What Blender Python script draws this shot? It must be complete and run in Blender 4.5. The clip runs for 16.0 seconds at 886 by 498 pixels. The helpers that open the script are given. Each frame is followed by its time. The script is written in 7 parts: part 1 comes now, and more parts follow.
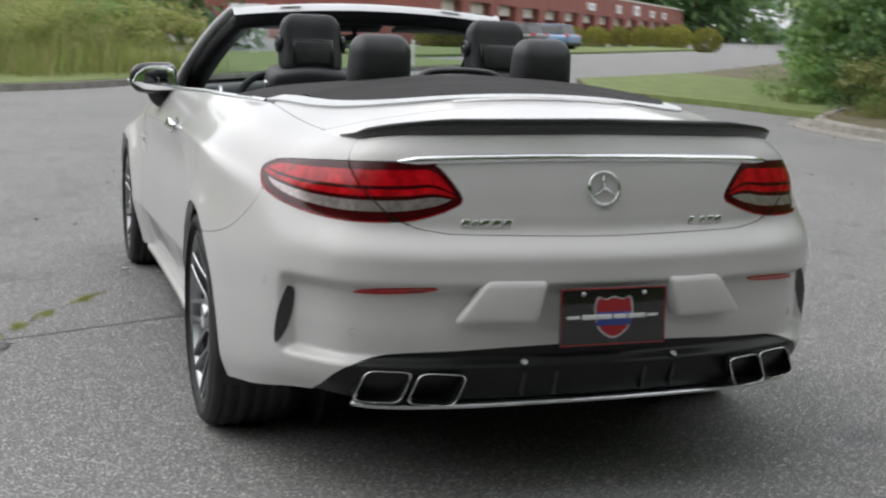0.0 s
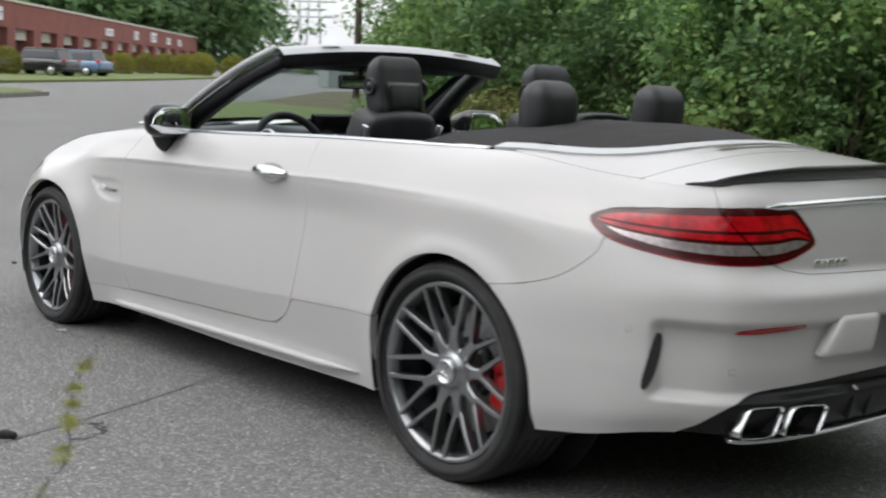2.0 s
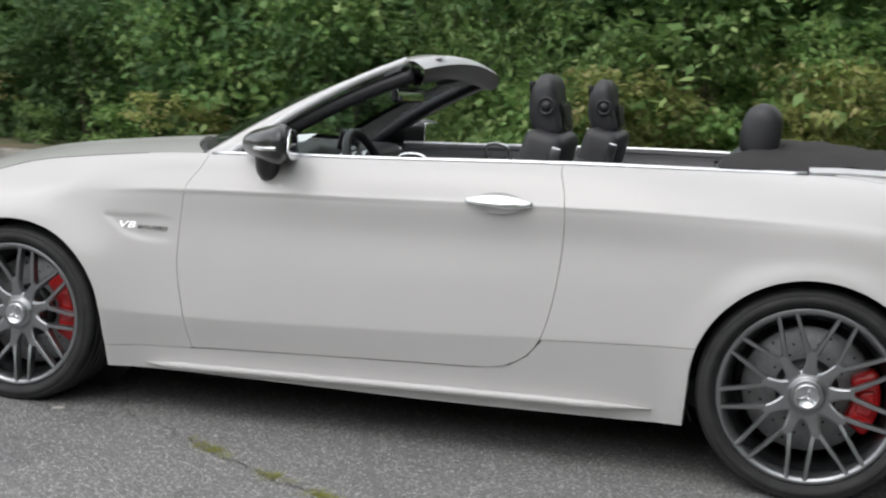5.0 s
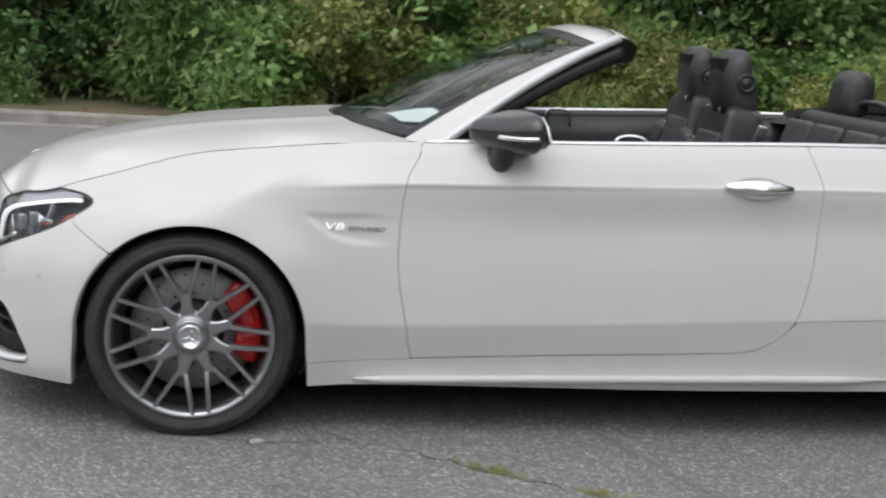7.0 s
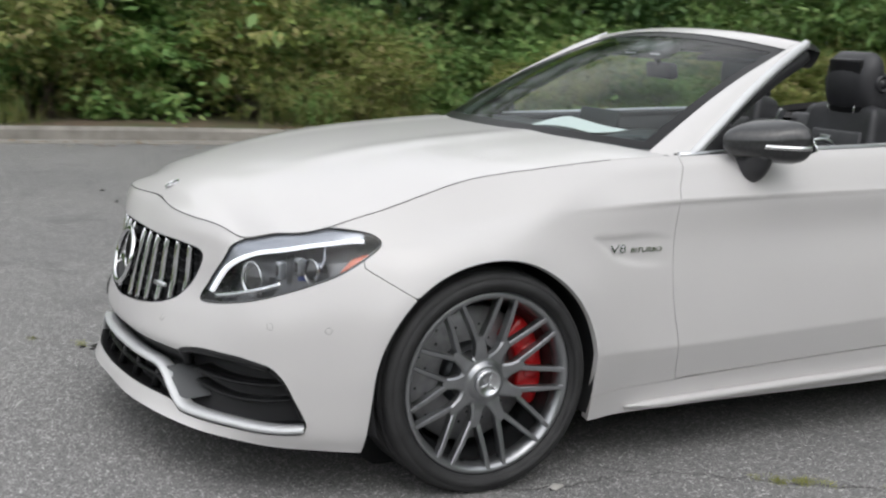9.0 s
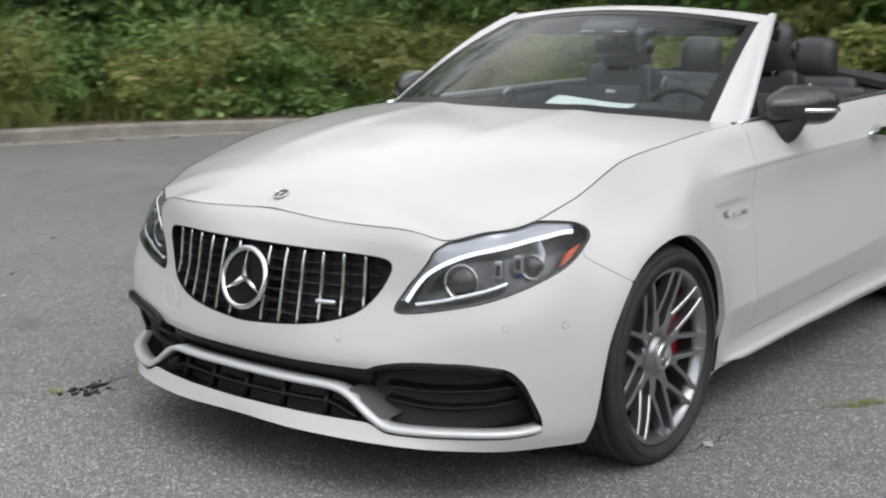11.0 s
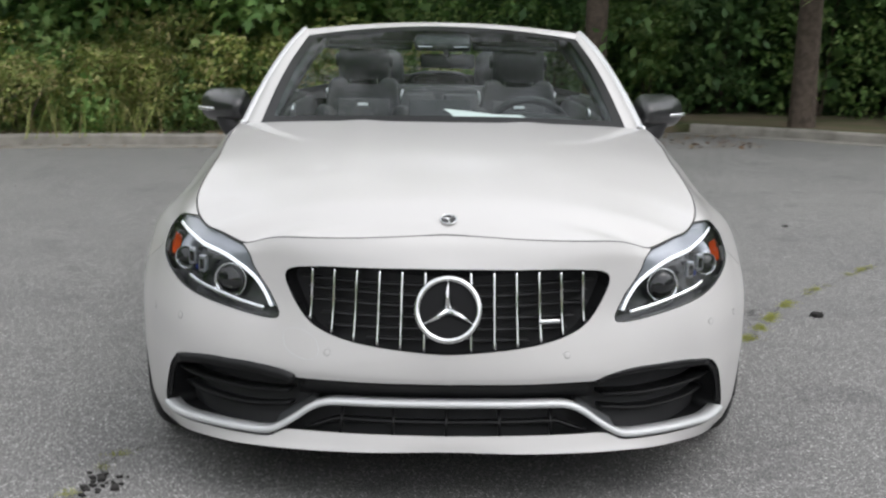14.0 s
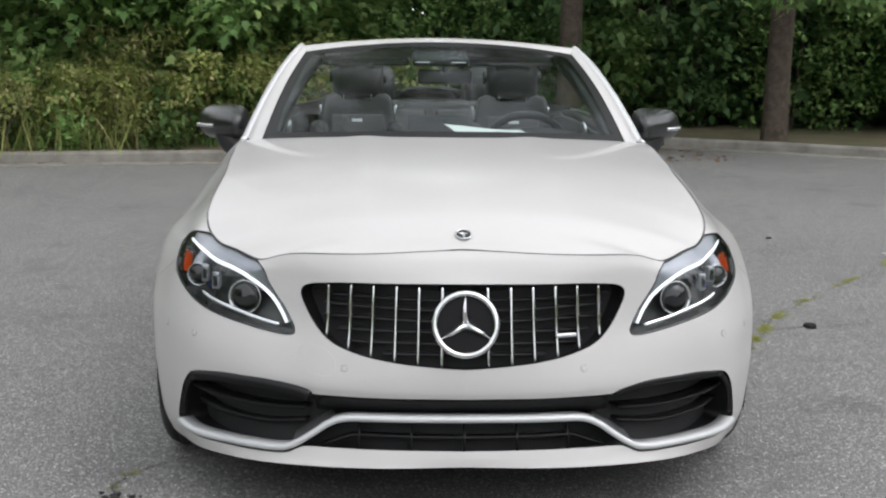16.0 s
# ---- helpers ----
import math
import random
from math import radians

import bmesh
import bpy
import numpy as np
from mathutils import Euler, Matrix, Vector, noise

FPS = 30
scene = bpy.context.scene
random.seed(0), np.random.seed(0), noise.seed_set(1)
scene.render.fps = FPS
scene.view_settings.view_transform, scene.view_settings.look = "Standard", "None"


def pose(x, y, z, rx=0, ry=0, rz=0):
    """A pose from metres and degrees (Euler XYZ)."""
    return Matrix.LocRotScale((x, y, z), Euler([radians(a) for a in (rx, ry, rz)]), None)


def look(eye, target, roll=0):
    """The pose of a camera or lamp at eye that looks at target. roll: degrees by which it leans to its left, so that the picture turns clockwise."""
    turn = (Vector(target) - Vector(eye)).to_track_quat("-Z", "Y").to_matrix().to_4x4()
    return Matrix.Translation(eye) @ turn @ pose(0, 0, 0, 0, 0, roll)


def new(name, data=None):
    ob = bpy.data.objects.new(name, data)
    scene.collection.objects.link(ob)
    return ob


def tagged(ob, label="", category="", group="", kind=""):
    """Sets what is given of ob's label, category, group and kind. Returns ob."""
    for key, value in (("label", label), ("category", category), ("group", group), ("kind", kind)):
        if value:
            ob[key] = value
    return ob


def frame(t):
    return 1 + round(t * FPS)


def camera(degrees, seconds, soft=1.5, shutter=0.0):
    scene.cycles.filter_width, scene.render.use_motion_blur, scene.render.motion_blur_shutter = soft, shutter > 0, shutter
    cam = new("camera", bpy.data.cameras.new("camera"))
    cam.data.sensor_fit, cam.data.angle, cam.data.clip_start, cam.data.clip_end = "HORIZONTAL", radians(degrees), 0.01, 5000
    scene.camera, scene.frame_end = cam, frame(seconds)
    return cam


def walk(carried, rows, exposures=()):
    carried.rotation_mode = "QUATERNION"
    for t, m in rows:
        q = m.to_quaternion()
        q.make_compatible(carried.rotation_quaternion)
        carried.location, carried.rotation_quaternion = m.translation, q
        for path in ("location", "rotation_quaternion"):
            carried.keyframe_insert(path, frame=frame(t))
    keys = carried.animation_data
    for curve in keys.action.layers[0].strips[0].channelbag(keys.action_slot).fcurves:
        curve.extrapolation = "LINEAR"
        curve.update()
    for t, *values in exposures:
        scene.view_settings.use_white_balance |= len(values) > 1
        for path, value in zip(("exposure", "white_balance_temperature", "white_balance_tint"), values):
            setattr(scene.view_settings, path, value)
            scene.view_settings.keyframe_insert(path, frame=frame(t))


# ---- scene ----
cam = camera(39.6, 16.0, 2.2, 0.5)
PATH = [
    (0, (-5.276, 1.445, 1.235), (-3.412, 0.805, 0.896), 1.8),
    (0.5, (-5.044, 1.947, 1.255), (-3.267, 1.103, 0.891), 0.9),
    (1, (-4.838, 2.486, 1.246), (-3.159, 1.446, 0.928), 0.8),
    (1.5, (-4.511, 2.941, 1.226), (-2.923, 1.762, 0.926), 0.8),
    (2, (-4.164, 3.396, 1.218), (-2.685, 2.077, 0.95), 2.4),
    (2.5, (-3.771, 3.792, 1.215), (-2.389, 2.376, 0.924), 2.7),
    (3, (-3.313, 4.091, 1.239), (-2.089, 2.532, 0.972), 3.1),
    (3.5, (-2.851, 4.424, 1.227), (-1.866, 2.704, 0.962), 3.3),
    (4, (-2.341, 4.589, 1.241), (-1.526, 2.781, 0.979), 2.7),
    (4.2, (-2.128, 4.659, 1.244), (-1.355, 2.832, 0.986), 2.8),
    (6.3, (0.247, 4.923, 1.193), (0.247, 2.946, 0.892), 2.5),
    (6.5, (0.513, 4.861, 1.27), (0.454, 2.891, 0.929), 2.6),
    (7, (1.051, 4.752, 1.337), (0.837, 2.796, 0.98), 3.1),
    (7.5, (1.592, 4.542, 1.238), (1.235, 2.598, 0.932), 2.9),
    (8, (2.108, 4.341, 1.252), (1.559, 2.443, 0.937), 3.3),
    (8.5, (2.632, 4.089, 1.249), (1.871, 2.268, 0.928), 2.3),
    (9, (3.147, 3.848, 1.308), (2.223, 2.109, 0.961), 2.7),
    (9.2, (3.367, 3.766, 1.349), (2.322, 2.099, 0.99), 3.2),
    (11.3, (4.876, 2.257, 1.26), (3.183, 1.247, 0.923), 1.3),
    (11.5, (5.069, 2.045, 1.249), (3.282, 1.206, 0.928), 2.1),
    (12, (5.287, 1.547, 1.261), (3.419, 0.909, 0.944), 0.6),
    (12.5, (5.377, 1.077, 1.268), (3.456, 0.605, 0.972), 0.4),
    (13, (5.453, 0.637, 1.268), (3.49, 0.399, 0.964), 0.9),
    (13.5, (5.437, 0.235, 1.279), (3.475, 0.103, 0.909), 0.6),
    (14, (5.494, -0.066, 1.281), (3.521, -0.036, 0.95), 0.9),
    (14.5, (5.488, -0.188, 1.276), (3.515, -0.11, 0.96), 0.5),
    (15, (5.506, -0.205, 1.28), (3.532, -0.128, 0.968), 0.4),
    (15.5, (5.5, -0.201, 1.281), (3.526, -0.122, 0.972), 0.3),
    (16, (5.496, -0.199, 1.28), (3.521, -0.117, 0.974), 0.6),
]
walk(cam, [(t, look(eye, target, roll)) for t, eye, target, roll in PATH], exposures=[(0.0, 0.42), (3.0, 0.32), (9.0, 0.33), (12.0, 0.38), (16.0, 0.40)])

# ---- world, sun and exposure ----
world = bpy.data.worlds.new("overcast_sky")
scene.world = world
world.use_nodes = True
wn, wl = world.node_tree.nodes, world.node_tree.links
wn.clear()
sky = wn.new("ShaderNodeTexSky")
sky.sky_type = "NISHITA"
sky.sun_disc = False
sky.sun_elevation, sky.sun_rotation = radians(58), radians(25)
sky.air_density, sky.dust_density, sky.ozone_density = 1.0, 4.0, 1.0
hazy = wn.new("ShaderNodeHueSaturation")
hazy.inputs["Saturation"].default_value, hazy.inputs["Value"].default_value = 0.22, 0.55
wbg = wn.new("ShaderNodeBackground")
wbg.inputs["Strength"].default_value = 0.145
wout = wn.new("ShaderNodeOutputWorld")
wl.new(sky.outputs[0], hazy.inputs["Color"])
veil = wn.new("ShaderNodeMix")
veil.data_type, veil.blend_type = "RGBA", "ADD"
veil.inputs[0].default_value = 1.0
cloud_at = wn.new("ShaderNodeTexCoord")
cloud = wn.new("ShaderNodeTexNoise")
cloud.inputs["Scale"].default_value, cloud.inputs["Detail"].default_value, cloud.inputs["Roughness"].default_value = 2.6, 5, 0.55
wl.new(cloud_at.outputs["Generated"], cloud.inputs["Vector"])
cloud_ramp = wn.new("ShaderNodeValToRGB")
cloud_ramp.color_ramp.elements[0].position, cloud_ramp.color_ramp.elements[1].position = 0.40, 0.64
cloud_ramp.color_ramp.elements[0].color, cloud_ramp.color_ramp.elements[1].color = (3.4, 3.55, 3.85, 1), (6.6, 6.6, 6.65, 1)
wl.new(cloud.outputs[0], cloud_ramp.inputs[0])
wl.new(cloud_ramp.outputs[0], veil.inputs[7])
wl.new(hazy.outputs[0], veil.inputs[6])
wl.new(veil.outputs[2], wbg.inputs["Color"])
wl.new(wbg.outputs[0], wout.inputs["Surface"])

sun = new("sun", bpy.data.lights.new("sun", "SUN"))
sun.data.energy, sun.data.angle, sun.data.color = 0.25, radians(80), (1.0, 0.98, 0.96)
sun.matrix_world = look((4, 9, 14), (0, 0, 0))


# ---- materials ----
def material(name, base, rough=0.5, metal=0.0, coat=0.0, vary=0.0, scale=8.0, bump=0.0, bump_scale=60.0, second=None, spec=0.5):
    m = bpy.data.materials.new(name)
    m.use_nodes = True
    nt = m.node_tree
    p = nt.nodes["Principled BSDF"]
    p.inputs["Base Color"].default_value = (*base, 1)
    p.inputs["Roughness"].default_value = rough
    p.inputs["Metallic"].default_value = metal
    p.inputs["Coat Weight"].default_value = coat
    p.inputs["Coat Roughness"].default_value = 0.03
    p.inputs["Specular IOR Level"].default_value = spec
    geo = nt.nodes.new("ShaderNodeNewGeometry")
    if vary or second:
        nz = nt.nodes.new("ShaderNodeTexNoise")
        nz.inputs["Scale"].default_value = scale
        nz.inputs["Detail"].default_value = 6
        nt.links.new(geo.outputs["Position"], nz.inputs["Vector"])
        rp = nt.nodes.new("ShaderNodeValToRGB")
        lo = second if second else tuple(c * (1 - vary) for c in base)
        rp.color_ramp.elements[0].position, rp.color_ramp.elements[1].position = 0.35, 0.65
        rp.color_ramp.elements[0].color = (*lo, 1)
        rp.color_ramp.elements[1].color = (*base, 1)
        nt.links.new(nz.outputs[0], rp.inputs[0])
        nt.links.new(rp.outputs[0], p.inputs["Base Color"])
    if bump:
        nb = nt.nodes.new("ShaderNodeTexNoise")
        nb.inputs["Scale"].default_value = bump_scale
        nb.inputs["Detail"].default_value = 4
        nt.links.new(geo.outputs["Position"], nb.inputs["Vector"])
        bp = nt.nodes.new("ShaderNodeBump")
        bp.inputs["Strength"].default_value = bump
        bp.inputs["Distance"].default_value = 0.004
        nt.links.new(nb.outputs[0], bp.inputs["Height"])
        nt.links.new(bp.outputs[0], p.inputs["Normal"])
    return m


def glass(name, tint=(1, 1, 1), rough=0.0, ior=1.45):
    m = bpy.data.materials.new(name)
    m.use_nodes = True
    nt = m.node_tree
    nt.nodes.clear()
    out = nt.nodes.new("ShaderNodeOutputMaterial")
    tr = nt.nodes.new("ShaderNodeBsdfTransparent")
    tr.inputs[0].default_value = (*tint, 1)
    gl = nt.nodes.new("ShaderNodeBsdfGlossy")
    gl.inputs["Roughness"].default_value = rough
    fr = nt.nodes.new("ShaderNodeLayerWeight")
    fr.inputs[0].default_value = 0.5
    pw = nt.nodes.new("ShaderNodeMath")
    pw.operation = "POWER"
    pw.inputs[1].default_value = 4.3
    ma = nt.nodes.new("ShaderNodeMath")
    ma.operation = "MULTIPLY_ADD"
    ma.inputs[1].default_value, ma.inputs[2].default_value = 0.60, 0.026
    mx = nt.nodes.new("ShaderNodeMixShader")
    nt.links.new(fr.outputs["Facing"], pw.inputs[0])
    nt.links.new(pw.outputs[0], ma.inputs[0])
    nt.links.new(ma.outputs[0], mx.inputs[0])
    nt.links.new(tr.outputs[0], mx.inputs[1])
    nt.links.new(gl.outputs[0], mx.inputs[2])
    nt.links.new(mx.outputs[0], out.inputs[0])
    return m


PAINT = material("pearl_white_paint", (0.606, 0.592, 0.588), 0.30, 0.0, 0.65, vary=0.015, scale=3, spec=0.15)
PAINT.node_tree.nodes["Principled BSDF"].inputs["Coat IOR"].default_value = 1.52
GAP = material("black_underseal", (0.024, 0.024, 0.026), 0.7)
PLASTIC = material("black_plastic", (0.030, 0.030, 0.033), 0.40, vary=0.2, scale=30, bump=0.05, bump_scale=400)
GLOSS = material("gloss_black", (0.013, 0.013, 0.014), 0.08, 0.0, 0.6)
TRIM = material("bright_silver_trim", (0.64, 0.65, 0.66), 0.42, 0.3)
CHROME = material("chrome", (0.80, 0.81, 0.82), 0.07, 1.0)
SATIN = material("satin_aluminium", (0.72, 0.73, 0.75), 0.28, 1.0)
ALLOY = material("titanium_grey_alloy", (0.34, 0.348, 0.36), 0.28, 0.9, 0.25, vary=0.06, scale=30)
ALLOY_DARK = material("dark_inner_wheel_metal", (0.06, 0.063, 0.066), 0.35, 0.8)
RUBBER = material("tyre_rubber", (0.032, 0.032, 0.033), 0.72, vary=0.35, scale=14, bump=0.15, bump_scale=120)
LEATHER = material("black_leather", (0.036, 0.036, 0.040), 0.42, vary=0.2, scale=20, bump=0.12, bump_scale=500)
CLOTH = material("black_soft_top_cloth", (0.030, 0.028, 0.029), 0.9, vary=0.2, scale=10, bump=0.2, bump_scale=700)
CARBON = material("dark_carbon", (0.03, 0.031, 0.033), 0.28, 0.0, 0.5, vary=0.4, scale=90)
RED = material("red_caliper_paint", (0.55, 0.012, 0.015), 0.3, 0.0, 0.5)
DISC = material("brake_disc_steel", (0.36, 0.36, 0.37), 0.45, 0.7, vary=0.2, scale=40)
LENS = glass("clear_lens", (0.97, 0.98, 0.99))
SCREEN = glass("windscreen_glass", (0.80, 0.88, 0.87))
RED_LENS = material("red_lens", (0.62, 0.006, 0.014), 0.12, 0.0, 0.5, vary=0.5, scale=30, spec=0.3)
DARK_RED = material("dark_red_lens", (0.055, 0.003, 0.005), 0.08, 0.0, 0.35, spec=0.3)
CLEAR_WHITE = material("ribbed_clear_reflector", (0.50, 0.43, 0.43), 0.2, 0.5, 0.5, vary=0.35, scale=60)
AMBER = material("amber_reflector", (0.50, 0.065, 0.012), 0.2, 0.0, 0.3)
INTAKE_BLACK = material("deep_black_plastic", (0.014, 0.014, 0.015), 0.32, vary=0.2, scale=30, spec=0.25)
PAPER = material("white_paper", (0.80, 0.80, 0.79), 0.8)
MIRROR = material("mirror_glass", (0.9, 0.92, 0.93), 0.01, 1.0)


# ---- mesh tools ----
def obj(name, verts, faces, mat, parent=None, label="", normals=None, smooth=True):
    me = bpy.data.meshes.new(name)
    me.from_pydata([tuple(v) for v in verts], [], [tuple(f) for f in faces])
    me.materials.append(mat)
    if smooth:
        me.polygons.foreach_set("use_smooth", [True] * len(me.polygons))
    me.update()
    if normals is not None:
        me.normals_split_custom_set_from_vertices([tuple(n) for n in normals])
    ob = new(name, me)
    ob.parent = parent
    if label:
        tagged(ob, label)
    return ob


def join(*bits):
    """One (verts, faces) from several."""
    vs, fs, n = [], [], 0
    for v, f in bits:
        vs.append(np.asarray(v, float).reshape(-1, 3))
        fs += [tuple(int(i) + n for i in face) for face in f]
        n += len(vs[-1])
    return np.concatenate(vs), fs


def flip(bit):
    """The mirror image across the car's middle."""
    v, f = bit
    v = np.array(v, float)
    v[:, 1] *= -1
    return v, [tuple(face[::-1]) for face in f]


def moved(bit, m):
    v, f = bit
    v = np.asarray(v, float) @ np.array(m.to_3x3()).T + np.array(m.translation)
    return v, f


def rbox(sx, sy, sz, r=0.02, n=3, shape=None):
    """A box with rounded edges about the origin; shape(p) bends its points."""
    h = np.array([sx, sy, sz]) / 2
    r = min(r, *(h * 0.999))
    ax = []
    for k in range(3):
        inner = h[k] - r
        arc = h[k] - r + r * np.sin(np.linspace(0, np.pi / 2, n + 1))
        mid = np.linspace(-inner, inner, max(2, int(2 * inner / max(0.05, max(sx, sy, sz) / 24)) + 2))
        ax.append(np.unique(np.concatenate([-arc, mid, arc]).round(6)))
    vs, fs, index = [], [], {}

    def vert(p):
        key = tuple(np.round(p, 6))
        if key not in index:
            index[key] = len(vs)
            vs.append(p)
        return index[key]

    for k in range(3):
        a, b = (k + 1) % 3, (k + 2) % 3
        for sign in (-1, 1):
            for i in range(len(ax[a]) - 1):
                for j in range(len(ax[b]) - 1):
                    quad = []
                    for u, w in ((i, j), (i + 1, j), (i + 1, j + 1), (i, j + 1)):
                        p = np.zeros(3)
                        p[k], p[a], p[b] = sign * h[k], ax[a][u], ax[b][w]
                        quad.append(vert(p))
                    fs.append(tuple(quad if sign > 0 else quad[::-1]))
    v = np.array(vs)
    core = np.clip(v, -(h - r), h - r)
    off = v - core
    off /= np.maximum(np.linalg.norm(off, axis=1), 1e-9)[:, None]
    v = core + off * r
    if shape:
        v = np.array([shape(p) for p in v])
    return v, fs


def lathe(profile, n=64, axis="y"):
    """Turns (radius, along) pairs round an axis."""
    a = np.linspace(0, 2 * np.pi, n, endpoint=False)
    vs = []
    for r, y in profile:
        vs += [(r * np.cos(t), y, r * np.sin(t)) for t in a]
    m = len(profile)
    fs = [(i * n + j, i * n + (j + 1) % n, (i + 1) * n + (j + 1) % n, (i + 1) * n + j) for i in range(m - 1) for j in range(n)]
    v = np.array(vs)
    if axis == "z":
        v = v[:, [0, 2, 1]]
        fs = [f[::-1] for f in fs]
    if axis == "x":
        v = v[:, [1, 0, 2]]
        fs = [f[::-1] for f in fs]
    return v, fs


def sweep(path, profile, closed=False, up=(0, 0, 1), caps=True, scale=None):
    """Carries a closed profile of (side, up) pairs along a path."""
    path = np.asarray(path, float)
    prof = np.asarray(profile, float)
    tan = np.gradient(path, axis=0) if not closed else np.roll(path, -1, 0) - np.roll(path, 1, 0)
    tan /= np.linalg.norm(tan, axis=1)[:, None]
    side = np.cross(tan, np.array(up, float))
    side /= np.maximum(np.linalg.norm(side, axis=1), 1e-9)[:, None]
    top = np.cross(side, tan)
    k = np.ones(len(path)) if scale is None else np.asarray(scale)
    v = path[:, None] + k[:, None, None] * (prof[None, :, :1] * side[:, None] + prof[None, :, 1:] * top[:, None])
    n, m = len(path), len(prof)
    fs = []
    for i in range(n if closed else n - 1):
        for j in range(m):
            a, b = i * m + j, i * m + (j + 1) % m
            c, d = ((i + 1) % n) * m + (j + 1) % m, ((i + 1) % n) * m + j
            fs.append((a, d, c, b))
    if caps and not closed:
        fs += [tuple(range(m)), tuple(range((n - 1) * m, n * m))[::-1]]
    return v.reshape(-1, 3), fs


def ring_profile(rx, ry=None, n=10):
    ry = rx if ry is None else ry
    return [(rx * math.cos(2 * math.pi * k / n), ry * math.sin(2 * math.pi * k / n)) for k in range(n)]


def curve(points, n=60, closed=False):
    """A smooth line through a few points."""
    p = np.asarray(points, float)
    if closed:
        p = np.concatenate([p[-1:], p, p[:2]])
    else:
        p = np.concatenate([2 * p[:1] - p[1:2], p, 2 * p[-1:] - p[-2:-1]])
    out = []
    segs = len(p) - 3
    per = max(2, n // segs)
    for i in range(segs):
        for t in np.arange(per) / per:
            a, b, c, d = p[i : i + 4]
            out.append(0.5 * (2 * b + (c - a) * t + (2 * a - 5 * b + 4 * c - d) * t**2 + (3 * b - a - 3 * c + d) * t**3))
    if not closed:
        out.append(p[-2])
    return np.array(out)


def glide(xs, ys, at):
    """A monotone smooth interpolation of ys over xs."""
    xs, ys, at = np.asarray(xs, float), np.asarray(ys, float), np.asarray(at, float)
    h, d = np.diff(xs), np.diff(ys) / np.diff(xs)
    m = np.zeros(len(xs))
    same = d[1:] * d[:-1] > 0
    w1, w2 = 2 * h[1:] + h[:-1], h[1:] + 2 * h[:-1]
    m[1:-1][same] = ((w1 + w2) / (w1 / np.where(d[:-1] == 0, 1, d[:-1]) + w2 / np.where(d[1:] == 0, 1, d[1:])))[same]
    m[0], m[-1] = d[0], d[-1]
    i = np.clip(np.searchsorted(xs, at) - 1, 0, len(xs) - 2)
    t = np.clip((at - xs[i]) / h[i], 0, 1)
    return (2 * t**3 - 3 * t**2 + 1) * ys[i] + (t**3 - 2 * t**2 + t) * h[i] * m[i] + (3 * t**2 - 2 * t**3) * ys[i + 1] + (t**3 - t**2) * h[i] * m[i + 1]


def inside(poly, x, y):
    """Signed distance to a closed outline: positive within it."""
    p = np.asarray(poly, float)
    q = np.roll(p, -1, 0)
    best, odd = np.full(len(x), 1e9), np.zeros(len(x), bool)
    for (ax, ay), (bx, by) in zip(p, q):
        dx, dy = bx - ax, by - ay
        t = np.clip(((x - ax) * dx + (y - ay) * dy) / (dx * dx + dy * dy + 1e-12), 0, 1)
        best = np.minimum(best, np.hypot(x - ax - t * dx, y - ay - t * dy))
        cross = ((ay > y) != (by > y)) & (x < (bx - ax) * (y - ay) / (by - ay + 1e-15) + ax)
        odd ^= cross
    return np.where(odd, best, -best)


